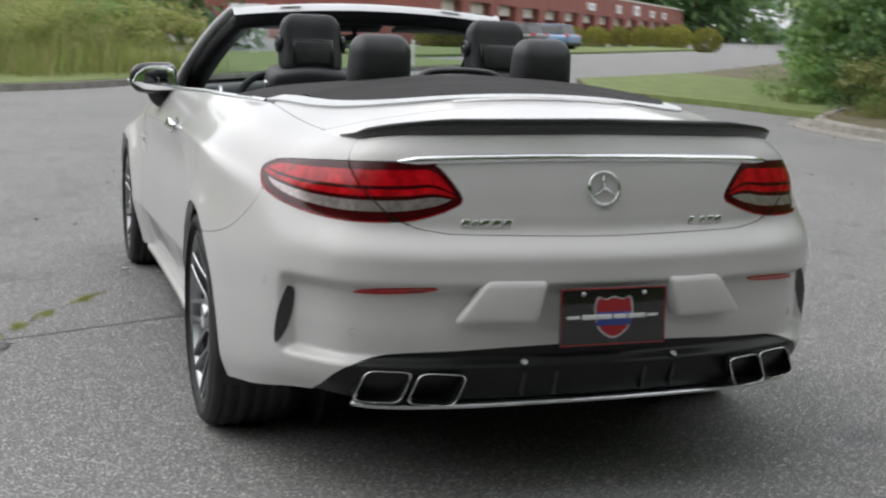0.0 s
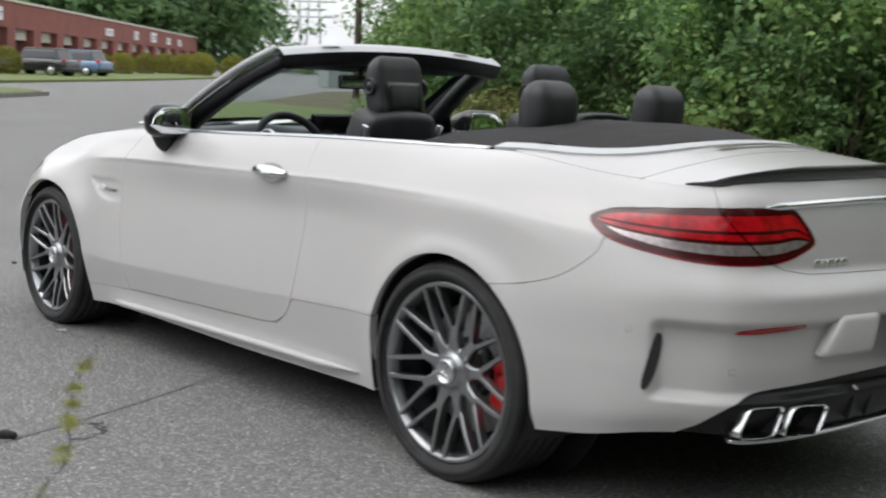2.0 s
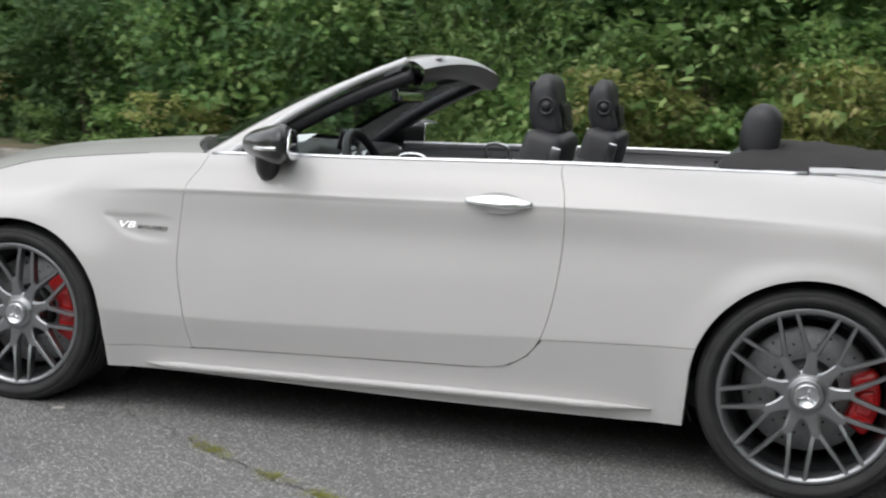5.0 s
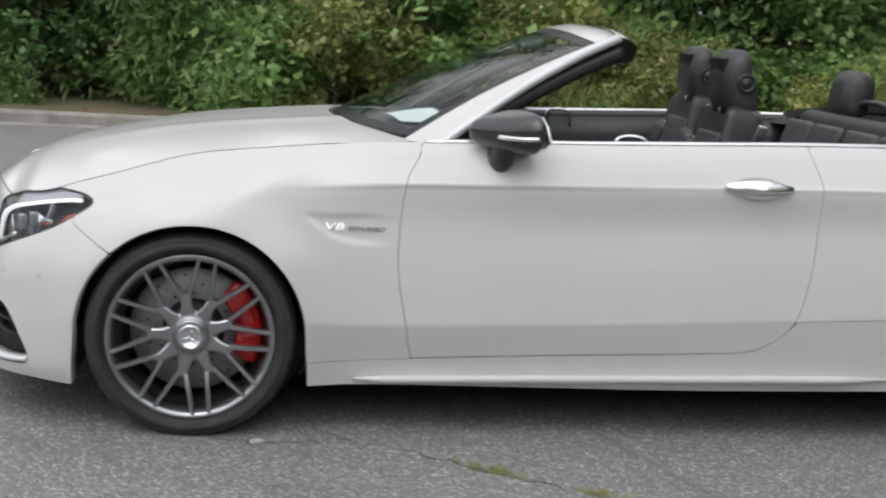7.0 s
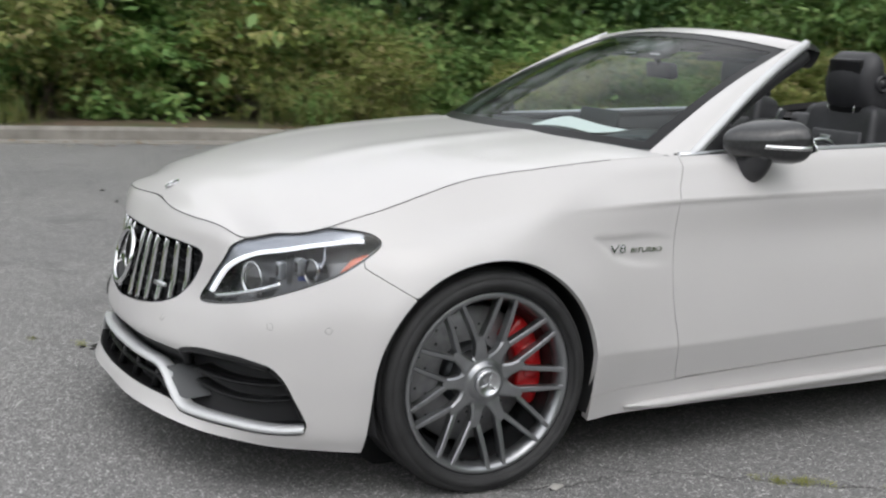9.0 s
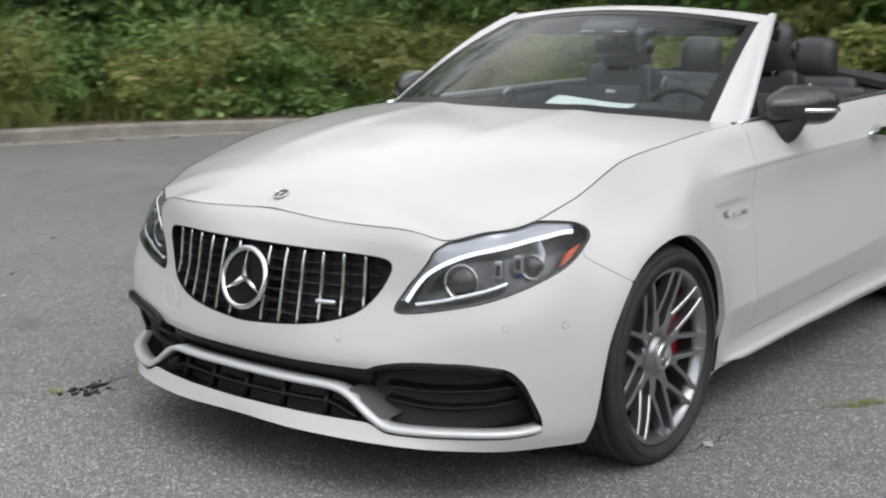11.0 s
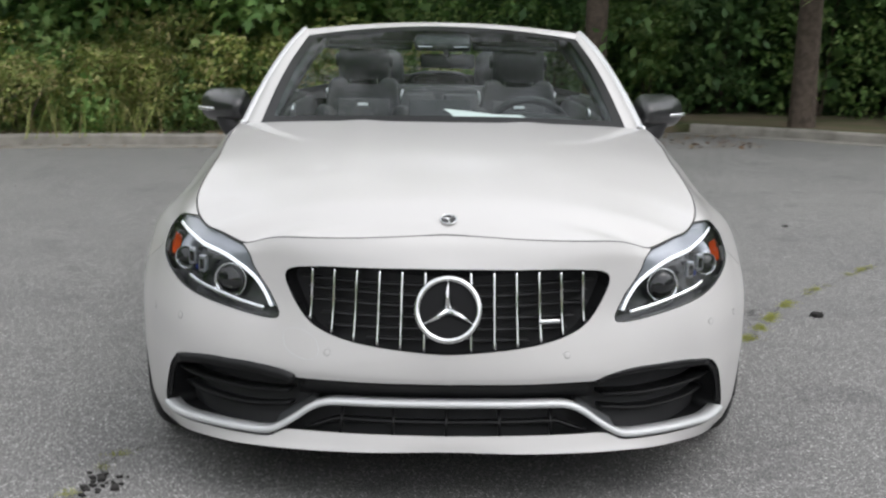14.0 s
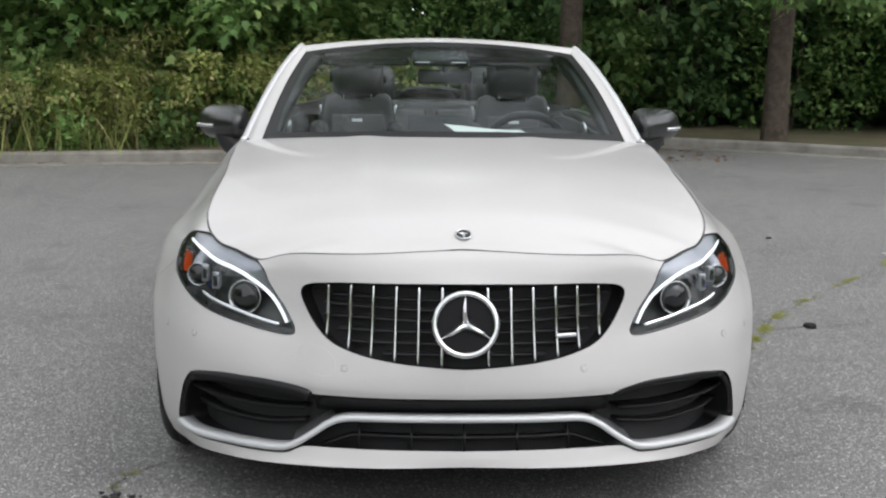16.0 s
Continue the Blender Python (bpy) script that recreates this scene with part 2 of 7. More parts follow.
class Skin:
    """A piece of the car's outer surface: places, normals, (s, z) and triangles."""

    def __init__(self, v, n, a, f):
        self.v, self.n, self.a, self.f = v, n, a, f

    @classmethod
    def grid(cls, p, a, out):
        nu, nv = p.shape[:2]
        du, dv = np.gradient(p, axis=0), np.gradient(p, axis=1)
        n = np.cross(du, dv)
        n /= np.maximum(np.linalg.norm(n, axis=2), 1e-12)[..., None]
        i = np.arange(nu * nv).reshape(nu, nv)
        q = np.stack([i[:-1, :-1], i[1:, :-1], i[1:, 1:], i[:-1, 1:]], -1).reshape(-1, 4)
        f = np.concatenate([q[:, [0, 1, 2]], q[:, [0, 2, 3]]])
        if (n.reshape(-1, 3) * out(p.reshape(-1, 3))).sum() < 0:
            n, f = -n, f[:, ::-1]
        return cls(p.reshape(-1, 3), n.reshape(-1, 3), a.reshape(-1, a.shape[-1]), f)

    def clip(self, s):
        """What lies where s, given at each point, is positive."""
        s = np.where(np.abs(s) < 1e-7, 1e-7, s)
        ins = s > 0
        c = ins[self.f].sum(1)
        one, two = self.f[c == 1], self.f[c == 2]
        for _ in range(2):
            one = np.where(ins[one[:, 0]][:, None], one, np.roll(one, -1, 1)) if len(one) else one
            two = np.where(~ins[two[:, 0]][:, None], two, np.roll(two, -1, 1)) if len(two) else two
        pairs = np.concatenate([one[:, [0, 1]], one[:, [0, 2]], two[:, [0, 1]], two[:, [0, 2]]]).reshape(-1, 2)
        key, back = np.unique(np.sort(pairs, 1), axis=0, return_inverse=True)
        back = back.ravel()
        t = (s[key[:, 0]] / (s[key[:, 0]] - s[key[:, 1]]))[:, None] if len(key) else np.zeros((0, 1))
        mix = lambda arr: np.concatenate([arr, arr[key[:, 0]] * (1 - t) + arr[key[:, 1]] * t])
        k, n0 = len(one), len(self.v)
        m = len(two)
        e = back + n0
        f = [self.f[c == 3]]
        f.append(np.stack([one[:, 0], e[:k], e[k : 2 * k]], 1))
        ab, ac = e[2 * k : 2 * k + m], e[2 * k + m :]
        f += [np.stack([ab, two[:, 1], two[:, 2]], 1), np.stack([ab, two[:, 2], ac], 1)]
        f = np.concatenate(f).astype(int)
        used, inv = np.unique(f, return_inverse=True)
        return Skin(mix(self.v)[used], mix(self.n)[used], mix(self.a)[used], inv.reshape(-1, 3))

    def refine(self):
        """Splits every triangle into four."""
        e = np.concatenate([self.f[:, [0, 1]], self.f[:, [1, 2]], self.f[:, [2, 0]]])
        key, back = np.unique(np.sort(e, 1), axis=0, return_inverse=True)
        back = back.ravel() + len(self.v)
        mid = lambda arr: np.concatenate([arr, (arr[key[:, 0]] + arr[key[:, 1]]) / 2])
        m = len(self.f)
        ab, bc, ca = back[:m], back[m : 2 * m], back[2 * m :]
        a, b, c = self.f.T
        f = np.concatenate([np.stack(t, 1) for t in ((a, ab, ca), (ab, b, bc), (ca, bc, c), (ab, bc, ca))])
        return Skin(mid(self.v), mid(self.n), mid(self.a), f)

    def lift(self, d):
        return Skin(self.v + self.n * d, self.n, self.a, self.f)

    def mirror(self):
        y = np.array([1, -1, 1])
        return Skin(self.v * y, self.n * y, self.a, self.f[:, ::-1])

    def plus(self, other):
        n = len(self.v)
        return Skin(*(np.concatenate([a, b]) for a, b in ((self.v, other.v), (self.n, other.n), (self.a, other.a))), np.concatenate([self.f, other.f + n]))

    def rim(self):
        e = np.concatenate([self.f[:, [0, 1]], self.f[:, [1, 2]], self.f[:, [2, 0]]])
        key, first, count = np.unique(np.sort(e, 1), axis=0, return_index=True, return_counts=True)
        e = e[first[count == 1]]
        return e[(np.abs(self.v[e][:, :, 1]) > 1e-4).any(1)]

    def solid(self, depth=0.012):
        """Verts, faces and normals, with the edges folded inwards."""
        e = self.rim()
        ids, inv = np.unique(e, return_inverse=True)
        inv = inv.reshape(-1, 2)
        n, k = len(self.v), len(ids)
        v = np.concatenate([self.v, self.v[ids], self.v[ids] - self.n[ids] * depth])
        nn = np.concatenate([self.n, np.zeros((2 * k, 3))])
        f = [tuple(t) for t in self.f.tolist()]
        f += [(int(n + b), int(n + a), int(n + k + a), int(n + k + b)) for a, b in inv]
        return v, f, nn

    def put(self, name, mat, parent, label="", depth=0.012):
        v, f, n = self.solid(depth)
        return obj(name, v, f, mat, parent, label, n)

# ---- the car's outer surface ----
PLAN = curve([(2.262, -0.2), (2.262, 0.0), (2.248, 0.2), (2.210, 0.36), (2.160, 0.50), (2.105, 0.64), (2.03, 0.77), (1.90, 0.862), (1.75, 0.912),
              (1.58, 0.938), (1.42, 0.943), (1.2, 0.930), (0.95, 0.910), (0.5, 0.902), (0.0, 0.902), (-0.5, 0.906), (-0.9, 0.918), (-1.2, 0.938),
              (-1.42, 0.948), (-1.65, 0.938), (-1.87, 0.905), (-2.06, 0.848), (-2.20, 0.768), (-2.305, 0.675), (-2.37, 0.52), (-2.41, 0.30),
              (-2.43, 0.1), (-2.432, 0.0), (-2.43, -0.1)], 1400)
PLAN = PLAN[np.argmin(abs(PLAN[:100, 1])) : len(PLAN) - 100 + np.argmin(abs(PLAN[-100:, 1])) + 1]
PLAN[0, 1] = PLAN[-1, 1] = 0.0
PLAN_S = np.concatenate([[0], np.cumsum(np.hypot(*np.diff(PLAN, axis=0).T))])
PLAN_T = np.gradient(PLAN, axis=0)
PLAN_N = np.stack([-PLAN_T[:, 1], PLAN_T[:, 0]], 1)
PLAN_N = -PLAN_N / np.linalg.norm(PLAN_N, axis=1)[:, None]
PLAN_N[0], PLAN_N[-1] = (1, 0), (-1, 0)
S_END = PLAN_S[-1]


def along(x, y):
    """How far along the outline, from the nose, the place (x, y) lies."""
    return PLAN_S[np.argmin((PLAN[:, 0] - x) ** 2 + (PLAN[:, 1] - y) ** 2)]


def side_s(x):
    return along(x, 0.9)


STATIONS = [0.0] + [along(*p) for p in ((2.16, 0.50), (2.03, 0.77), (1.80, 0.90), (1.42, 0.943), (1.15, 0.926), (0.85, 0.905), (0, 0.902), (-0.8, 0.915), (-1.42, 0.948), (-1.9, 0.895),
                                         (-2.2, 0.768), (-2.37, 0.52))] + [S_END]
# Character lines from the lower edge up to the shoulder: height and inset at each station.
LINES = [
    ([.185, .168, .155, .150, .160, .163, .165, .165, .180, .220, .255, .300, .296, .302], [-.030, -.045, .020, .045, .040, .050, .055, .055, .055, .030, .030, .050, .050, .050]),
    ([.222, .206, .200, .215, .240, .246, .250, .255, .265, .290, .330, .360, .370, .380], [-.022, -.030, .006, .020, .020, .030, .036, .036, .036, .015, .008, .012, .020, .020]),
    ([.330, .330, .330, .340, .355, .358, .360, .385, .425, .450, .460, .470, .470, .470], [.014, .004, .000, .004, .005, .008, .004, .004, .004, .004, .000, .000, .000, .000]),
    ([.380, .390, .400, .410, .420, .408, .400, .425, .465, .500, .520, .530, .530, .530], [.004, .000, .000, .000, .003, .002, .000, .000, .000, .002, .000, .000, .000, .000]),
    ([.440, .460, .490, .530, .560, .560, .560, .580, .610, .620, .630, .640, .640, .640], [.006, .016, .003, .002, .000, .004, .008, .008, .008, .000, .000, .002, .004, .004]),
    ([.540, .560, .590, .640, .660, .680, .710, .725, .750, .750, .720, .700, .690, .690], [.024, .043, .030, .030, .010, .028, .023, .027, .022, .010, .018, .014, .010, .010]),
    ([.620, .630, .660, .705, .715, .775, .818, .838, .860, .858, .815, .760, .745, .740], [.046, .050, .056, .064, .027, .049, .021, .010, .006, .018, .044, .048, .056, .058]),
    ([.660, .655, .690, .730, .752, .815, .842, .862, .884, .890, .852, .800, .790, .790], [.060, .052, .070, .086, .056, .061, .031, .020, .020, .046, .070, .060, .064, .068]),
    ([.697, .696, .712, .758, .788, .855, .890, .915, .940, .955, .910, .865, .860, .860], [.082, .055, .088, .104, .102, .086, .067, .046, .055, .105, .115, .075, .074, .078]),
    ([.734, .720, .728, .778, .842, .895, .928, .958, .985, .998, .950, .930, .930, .930], [.106, .060, .106, .124, .148, .125, .092, .075, .088, .172, .178, .112, .092, .094]),
    ([.757, .741, .740, .795, .892, .926, .955, .986, 1.012, 1.018, .975, .964, .985, .996], [.130, .068, .116, .142, .190, .158, .125, .108, .122, .232, .240, .160, .130, .122]),
]
NS, NV = 680, 104
RING_S = np.linspace(0, S_END, NS)
base_xy = np.stack([np.interp(RING_S, PLAN_S, PLAN[:, k]) for k in (0, 1)], 1)
base_n = np.stack([np.interp(RING_S, PLAN_S, PLAN_N[:, k]) for k in (0, 1)], 1)
line_z = np.stack([glide(STATIONS, z, RING_S) for z, _ in LINES])
line_d = np.stack([glide(STATIONS, d, RING_S) for _, d in LINES])
for arr in (line_z, line_d):
    k = np.exp(-np.linspace(-2, 2, 25) ** 2)
    k /= k.sum()
    for row in arr:
        row[:] = np.convolve(np.pad(row, 12, mode="reflect"), k, "valid")
# The bonnet's corner drops to the headlight.
corner = np.exp(-(((RING_S - along(2.108, 0.61)) / 0.080) ** 2))
for row, dip in ((8, 0.010), (9, 0.019), (10, 0.028)):
    line_z[row] -= dip * corner
# Cross-sections: smooth through the lines, evenly spaced.
knots = np.linspace(0, len(LINES) - 1, NV)
RING = np.zeros((NS, NV, 3))
for i in range(NS):
    sec = curve(np.stack([line_z[:, i], line_d[:, i]], 1), 400)
    run = np.concatenate([[0], np.cumsum(np.hypot(*np.diff(sec, axis=0).T))])
    at = np.linspace(0, run[-1], NV)
    z, d = np.interp(at, run, sec[:, 0]), np.interp(at, run, sec[:, 1])
    RING[i, :, :2] = base_xy[i] - base_n[i] * d[:, None]
    RING[i, :, 2] = z

FRONT_AXLE, REAR_AXLE = (1.42, 0.324), (-1.42, 0.337)
ARCH_F, ARCH_R = 0.364, 0.370


def arch_field(x, z, axle, r):
    """Distance outside a wheel opening, which runs straight down below the axle."""
    dx, dz = x - axle[0], z - axle[1]
    return np.where(dz > 0, np.hypot(dx, dz), abs(dx) - np.where(dz < 0, -dz * 0.06, 0)) - r


# Flared lips round the wheels.
for axle, r, out, wide in ((FRONT_AXLE, ARCH_F, 0.020, 0.08), (REAR_AXLE, ARCH_R, 0.013, 0.055)):
    g = arch_field(RING[..., 0], RING[..., 2], axle, r)
    lip = out * np.exp(-((np.maximum(g, 0) / wide) ** 2)) * (RING[..., 1] > 0.6)
    RING[..., 1] += lip


def ramp(t):
    t = np.clip(t, 0, 1)
    return t * t * (3 - 2 * t)


# Shoulder crease: a sharp break with a soft undercut below it.
crease_z = np.interp(-RING[..., 0], [-1.42, -1.24, -0.985, -0.73, -0.18, 0.28, 0.65, 0.97, 1.27, 1.6], [0.798, 0.806, 0.819, 0.834, 0.851, 0.866, 0.874, 0.879, 0.878, 0.876])
under_by = crease_z - RING[..., 2]
cut = 0.0075 * np.clip(under_by / 0.010, 0, 1) * np.exp(-np.maximum(under_by - 0.010, 0) / 0.075) * ramp((RING[..., 0] + 1.65) / 0.45) * ramp((1.30 - RING[..., 0]) / 0.75)
RING[..., 1] -= np.where(RING[..., 1] > 0.6, cut, 0)
# Recessed middle of the rear bumper, and the hollow behind the front wheel.
rs_grid = np.broadcast_to(RING_S[:, None], (NS, NV))
sink = 0.034 * ramp((rs_grid - along(-2.115, 0.822)) / 0.040) * ramp((0.618 - RING[..., 2]) / 0.030) * ramp((RING[..., 2] - 0.392) / 0.030)
RING[..., :2] -= base_n[:, None] * sink[..., None]
VENT = curve([(side_s(x), z) for x, z in ((1.075, 0.730), (0.98, 0.735), (0.83, 0.738), (0.70, 0.70), (0.72, 0.64), (0.86, 0.632), (0.96, 0.645), (1.02, 0.675))], 60, True)
hollow = inside(VENT, rs_grid.ravel(), RING[..., 2].ravel()).reshape(NS, NV)
sink = 0.007 * ramp(hollow / 0.020) * ramp((RING[..., 0] - 0.74) / 0.20)
RING[..., 1] -= np.where(RING[..., 1] > 0.6, sink, 0)
RING_A = np.stack([np.broadcast_to(RING_S[:, None], (NS, NV)), RING[..., 2]], -1)
ring = Skin.grid(RING, RING_A, lambda p: np.stack([p[:, 0] * 0.3, p[:, 1], 0 * p[:, 0]], 1))
mid_line = np.abs(ring.v[:, 1]) < 1e-4
ring.n[mid_line, 1] = 0
ring.n /= np.linalg.norm(ring.n, axis=1)[:, None]
EDGE = RING[:, -1]


def top_skin(s0, s1, crown_x, crown_z, power=2.0, n=72):
    """The deck between the two shoulders, crowned in the middle."""
    e = EDGE[(RING_S >= s0) & (RING_S <= s1)]
    e = e[e[:, 1] > 0.004]
    b = np.linspace(1, -1, n)
    mid = glide(crown_x, crown_z, e[:, 0])
    p = np.zeros((len(e), n, 3))
    p[..., 0] = e[:, :1]
    p[..., 1] = e[:, 1:2] * b
    p[..., 2] = e[:, 2:3] + np.maximum(mid - e[:, 2], 0)[:, None] * (1 - abs(b) ** power)
    return p

# ---- the car ----
car = tagged(new("convertible_car"), "pearl white two-door convertible with its top down, parked on asphalt", "car")


def both(sk, name, mat, label="", depth=0.012, parent=None):
    """A panel on the left and its mirror image on the right."""
    return sk.put(name, mat, parent or car, label, depth), sk.mirror().put(name, mat, parent or car, label, depth)


def sx(points):
    """An outline given as (x, z) on the flank, in (s, z)."""
    return [(side_s(x), z) for x, z in points]


def sp(points):
    """An outline given as (x, y, z) anywhere on the skin, in (s, z)."""
    return [(along(x, y), z) for x, y, z in points]


def sq(points):
    """An outline given as (y, z) on the nose."""
    return [(math.copysign(PLAN_S[np.argmin(abs(PLAN[: len(PLAN) // 3, 1] - abs(y)))], y), z) for y, z in points]


rs, rz = ring.a[:, 0], ring.a[:, 1]
rx = ring.v[:, 0]
arch = np.minimum(arch_field(rx, rz, FRONT_AXLE, ARCH_F), arch_field(rx, rz, REAR_AXLE, ARCH_R))
arch = np.where(ring.v[:, 1] > 0.5, arch, 1.0)

DOOR = curve(sx([(0.70, 1.2), (0.70, 0.955), (0.752, 0.85), (0.768, 0.70), (0.765, 0.55), (0.745, 0.40), (0.712, 0.268), (0.66, 0.267), (0.3, 0.282), (-0.1, 0.299),
                 (-0.33, 0.308), (-0.43, 0.320), (-0.51, 0.362), (-0.562, 0.43), (-0.597, 0.56), (-0.618, 0.72), (-0.618, 0.88), (-0.58, 1.01), (-0.57, 1.2)]), 150, True)
SILL = sx([(1.3, 0.05), (1.3, 0.235), (1.013, 0.246), (0.3, 0.2795), (-0.33, 0.305)]) + sx([(-0.44, 0.318), (-0.52, 0.365), (-0.57, 0.428), (-1.3, 0.468), (-1.3, 0.05)])
BUMPER_F = [(-1, 0)] + sp([(1.5, 0.94, 0.0), (1.5, 0.94, 0.57), (1.66, 0.92, 0.585), (1.80, 0.87, 0.668), (1.80, 0.87, 0.75)]) + sp([(2.07, 0.53, 0.742), (2.07, 0.53, 0.9)]) + [(-1, 0.9)]
HEAD = curve(sp([(2.137, 0.478, 0.518), (2.128, 0.497, 0.578), (2.112, 0.528, 0.622), (2.09, 0.548, 0.658), (2.068, 0.560, 0.692), (2.03, 0.600, 0.722), (1.98, 0.655, 0.742), (1.91, 0.73, 0.757), (1.85, 0.775, 0.762), (1.79, 0.805, 0.758), (1.752, 0.82, 0.747),
                 (1.737, 0.83, 0.728), (1.77, 0.835, 0.700), (1.86, 0.82, 0.644), (1.99, 0.74, 0.582), (2.08, 0.62, 0.538)]), 110, True)
GRILLE = [(0.30, 0.6685), (0.40, 0.6645), (0.447, 0.659), (0.466, 0.648), (0.470, 0.632), (0.462, 0.608), (0.443, 0.573), (0.416, 0.538), (0.382, 0.510), (0.332, 0.489), (0.267, 0.472), (0.187, 0.460), (0.10, 0.452)]
GRILLE = curve(sq([(0, 0.670)] + GRILLE + [(0, 0.447)] + [(-y, z) for y, z in GRILLE[::-1]]), 200, True)
half = sq([(0.25, 0.360), (0.395, 0.359), (0.42, 0.361), (0.45, 0.374), (0.52, 0.387), (0.61, 0.393), (0.70, 0.395)]) + sp([(2.03, 0.772, 0.385), (2.0, 0.80, 0.350), (1.974, 0.815, 0.300), (1.947, 0.827, 0.244), (1.942, 0.828, 0.218), (1.955, 0.822, 0.202)]) \
    + sq([(0.79, 0.195), (0.70, 0.193), (0.59, 0.194), (0.49, 0.197), (0.455, 0.210), (0.425, 0.221), (0.34, 0.224), (0.19, 0.227)])
INTAKE = curve([(0, 0.361)] + half + [(0, 0.227)] + [(-s, z) for s, z in half[::-1]], 260, True)
TAIL = curve(sp([(-1.892, 0.829, 0.860), (-1.925, 0.82, 0.888), (-1.99, 0.79, 0.898), (-2.09, 0.72, 0.906), (-2.18, 0.63, 0.914), (-2.262, 0.515, 0.919), (-2.290, 0.458, 0.917), (-2.309, 0.422, 0.884), (-2.325, 0.384, 0.826),
                 (-2.316, 0.415, 0.800), (-2.29, 0.49, 0.773), (-2.25, 0.57, 0.764), (-2.18, 0.67, 0.766), (-2.09, 0.77, 0.782), (-1.97, 0.83, 0.812)]), 120, True)
LID = sp([(-2.13, 0.61, 1.3), (-2.13, 0.61, 0.99), (-2.17, 0.615, 0.905), (-2.26, 0.548, 0.775), (-2.30, 0.50, 0.752), (-2.34, 0.42, 0.738)]) + [(S_END + 0.3, 0.728), (S_END + 0.3, 1.3)]
BUMPER_R = sp([(-1.55, 0.94, 0.0)]) + [tuple(p) for p in curve(sp([(-1.55, 0.945, 0.642), (-1.64, 0.938, 0.648), (-1.74, 0.925, 0.664), (-1.83, 0.91, 0.69), (-1.90, 0.895, 0.73), (-1.955, 0.875, 0.785), (-1.97, 0.86, 0.86)]), 60)] + [(S_END + 0.3, 0.86), (S_END + 0.3, 0.0)]
DIFFUSER = curve(sp([(-2.15, 0.80, 0.1), (-2.16, 0.79, 0.262), (-2.24, 0.735, 0.335), (-2.30, 0.67, 0.392), (-2.345, 0.58, 0.422), (-2.39, 0.38, 0.434), (-2.41, 0.22, 0.443)])
                 + [(S_END, 0.450), (S_END + 0.2, 0.447), (S_END + 0.3, 0.1)], 90, True)

f_door, f_sill = inside(DOOR, rs, rz), inside(SILL, rs, rz)
f_bf, f_head, f_gr, f_in = inside(BUMPER_F, rs, rz), inside(HEAD, rs, rz), inside(GRILLE, rs, rz), inside(INTAKE, rs, rz)
f_tail, f_lid, f_br, f_diff = inside(TAIL, rs, rz), inside(LID, rs, rz), inside(BUMPER_R, rs, rz), inside(DIFFUSER, rs, rz)
G = 0.0011
mid_s = side_s(0.3)
front, rear = mid_s - rs, rs - mid_s
least = lambda *f: np.minimum.reduce(f)

bumper_front = ring.clip(least(f_bf - G, -f_head - G, -f_gr - 0.0016, -f_in - 0.0016, arch, front))
bumper_front = bumper_front.plus(bumper_front.mirror())
bumper_front.put("front_bumper", PAINT, car, "", 0.03)
fender = ring.clip(least(-f_bf - G, -f_head - G, -f_door - G, -f_sill - G, arch, front))
both(fender, "front_fender", PAINT, depth=0.02)
door = ring.clip(least(f_door - G, -f_sill - G))
left_door, right_door = both(door, "door", PAINT, depth=0.03)
sill = ring.clip(least(f_sill - G, -f_door - G, arch))
both(sill, "side_sill", PAINT, depth=0.03)
quarter = ring.clip(least(-f_door - G, -f_sill - G, -f_br - G, -f_lid - G, -f_tail - G, arch, rear))
both(quarter, "rear_quarter_panel", PAINT, depth=0.02)
bumper_rear = ring.clip(least(f_br - G, -f_tail - G, -f_lid - G, -f_diff - G, arch, rear))
bumper_rear = bumper_rear.plus(bumper_rear.mirror())
bumper_rear.put("rear_bumper", PAINT, car, "", 0.03)
lid_back = ring.clip(least(f_lid - G, -f_tail - G, rear))
diff = ring.clip(least(f_diff, rear)).lift(-0.006)
diff.plus(diff.mirror()).put("diffuser", INTAKE_BLACK, car, "gloss black rear diffuser", 0.03)
# Dark inner shell, seen through the panel gaps.
liner = ring.clip(least(-f_head - 0.004, -f_gr - 0.004, -f_in - 0.004, arch - 0.006)).lift(-0.016)
both(liner, "inner_shell", GAP, depth=0.001)

# Bonnet, cut off towards the windscreen.
hood_grid = top_skin(0, side_s(0.55), [0.5, 0.918, 1.219, 1.539, 1.812, 1.98, 2.09, 2.14], [1.015, 1.000, 0.978, 0.943, 0.892, 0.845, 0.790, 0.752], 2.4)
bulge = 0.005 * np.exp(-(((abs(hood_grid[..., 1]) - 0.30) / 0.06) ** 2)) * np.clip((2.0 - hood_grid[..., 0]) / 0.4, 0, 1)
hood_grid[..., 2] += bulge
hood_skin = Skin.grid(hood_grid, hood_grid[..., :2].copy(), lambda p: np.array([[0, 0, 1.0]]))
hx, hy = hood_skin.v[:, 0], abs(hood_skin.v[:, 1])
cowl_line = 1.0 - 0.245 * (hy / 0.74) ** 2
plan_edge = [tuple(p) for p in EDGE[:, :2]]
plan_edge = plan_edge + [(x, -y) for x, y in plan_edge[::-1]]
hood = hood_skin.clip(least(hx - cowl_line, inside(plan_edge, hood_skin.v[:, 0], hood_skin.v[:, 1]) - 0.0042))
hood.put("bonnet", PAINT, car, "", 0.015)
# Black line laid along the bonnet's edge to draw the gap's shade.
gap_half = EDGE[(EDGE[:, 0] > 0.95) & (EDGE[:, 1] > 0.002)][::2]
gap_path = np.concatenate([gap_half[::-1], gap_half * np.array([1, -1, 1])]) + np.array([0, 0, 0.0006])
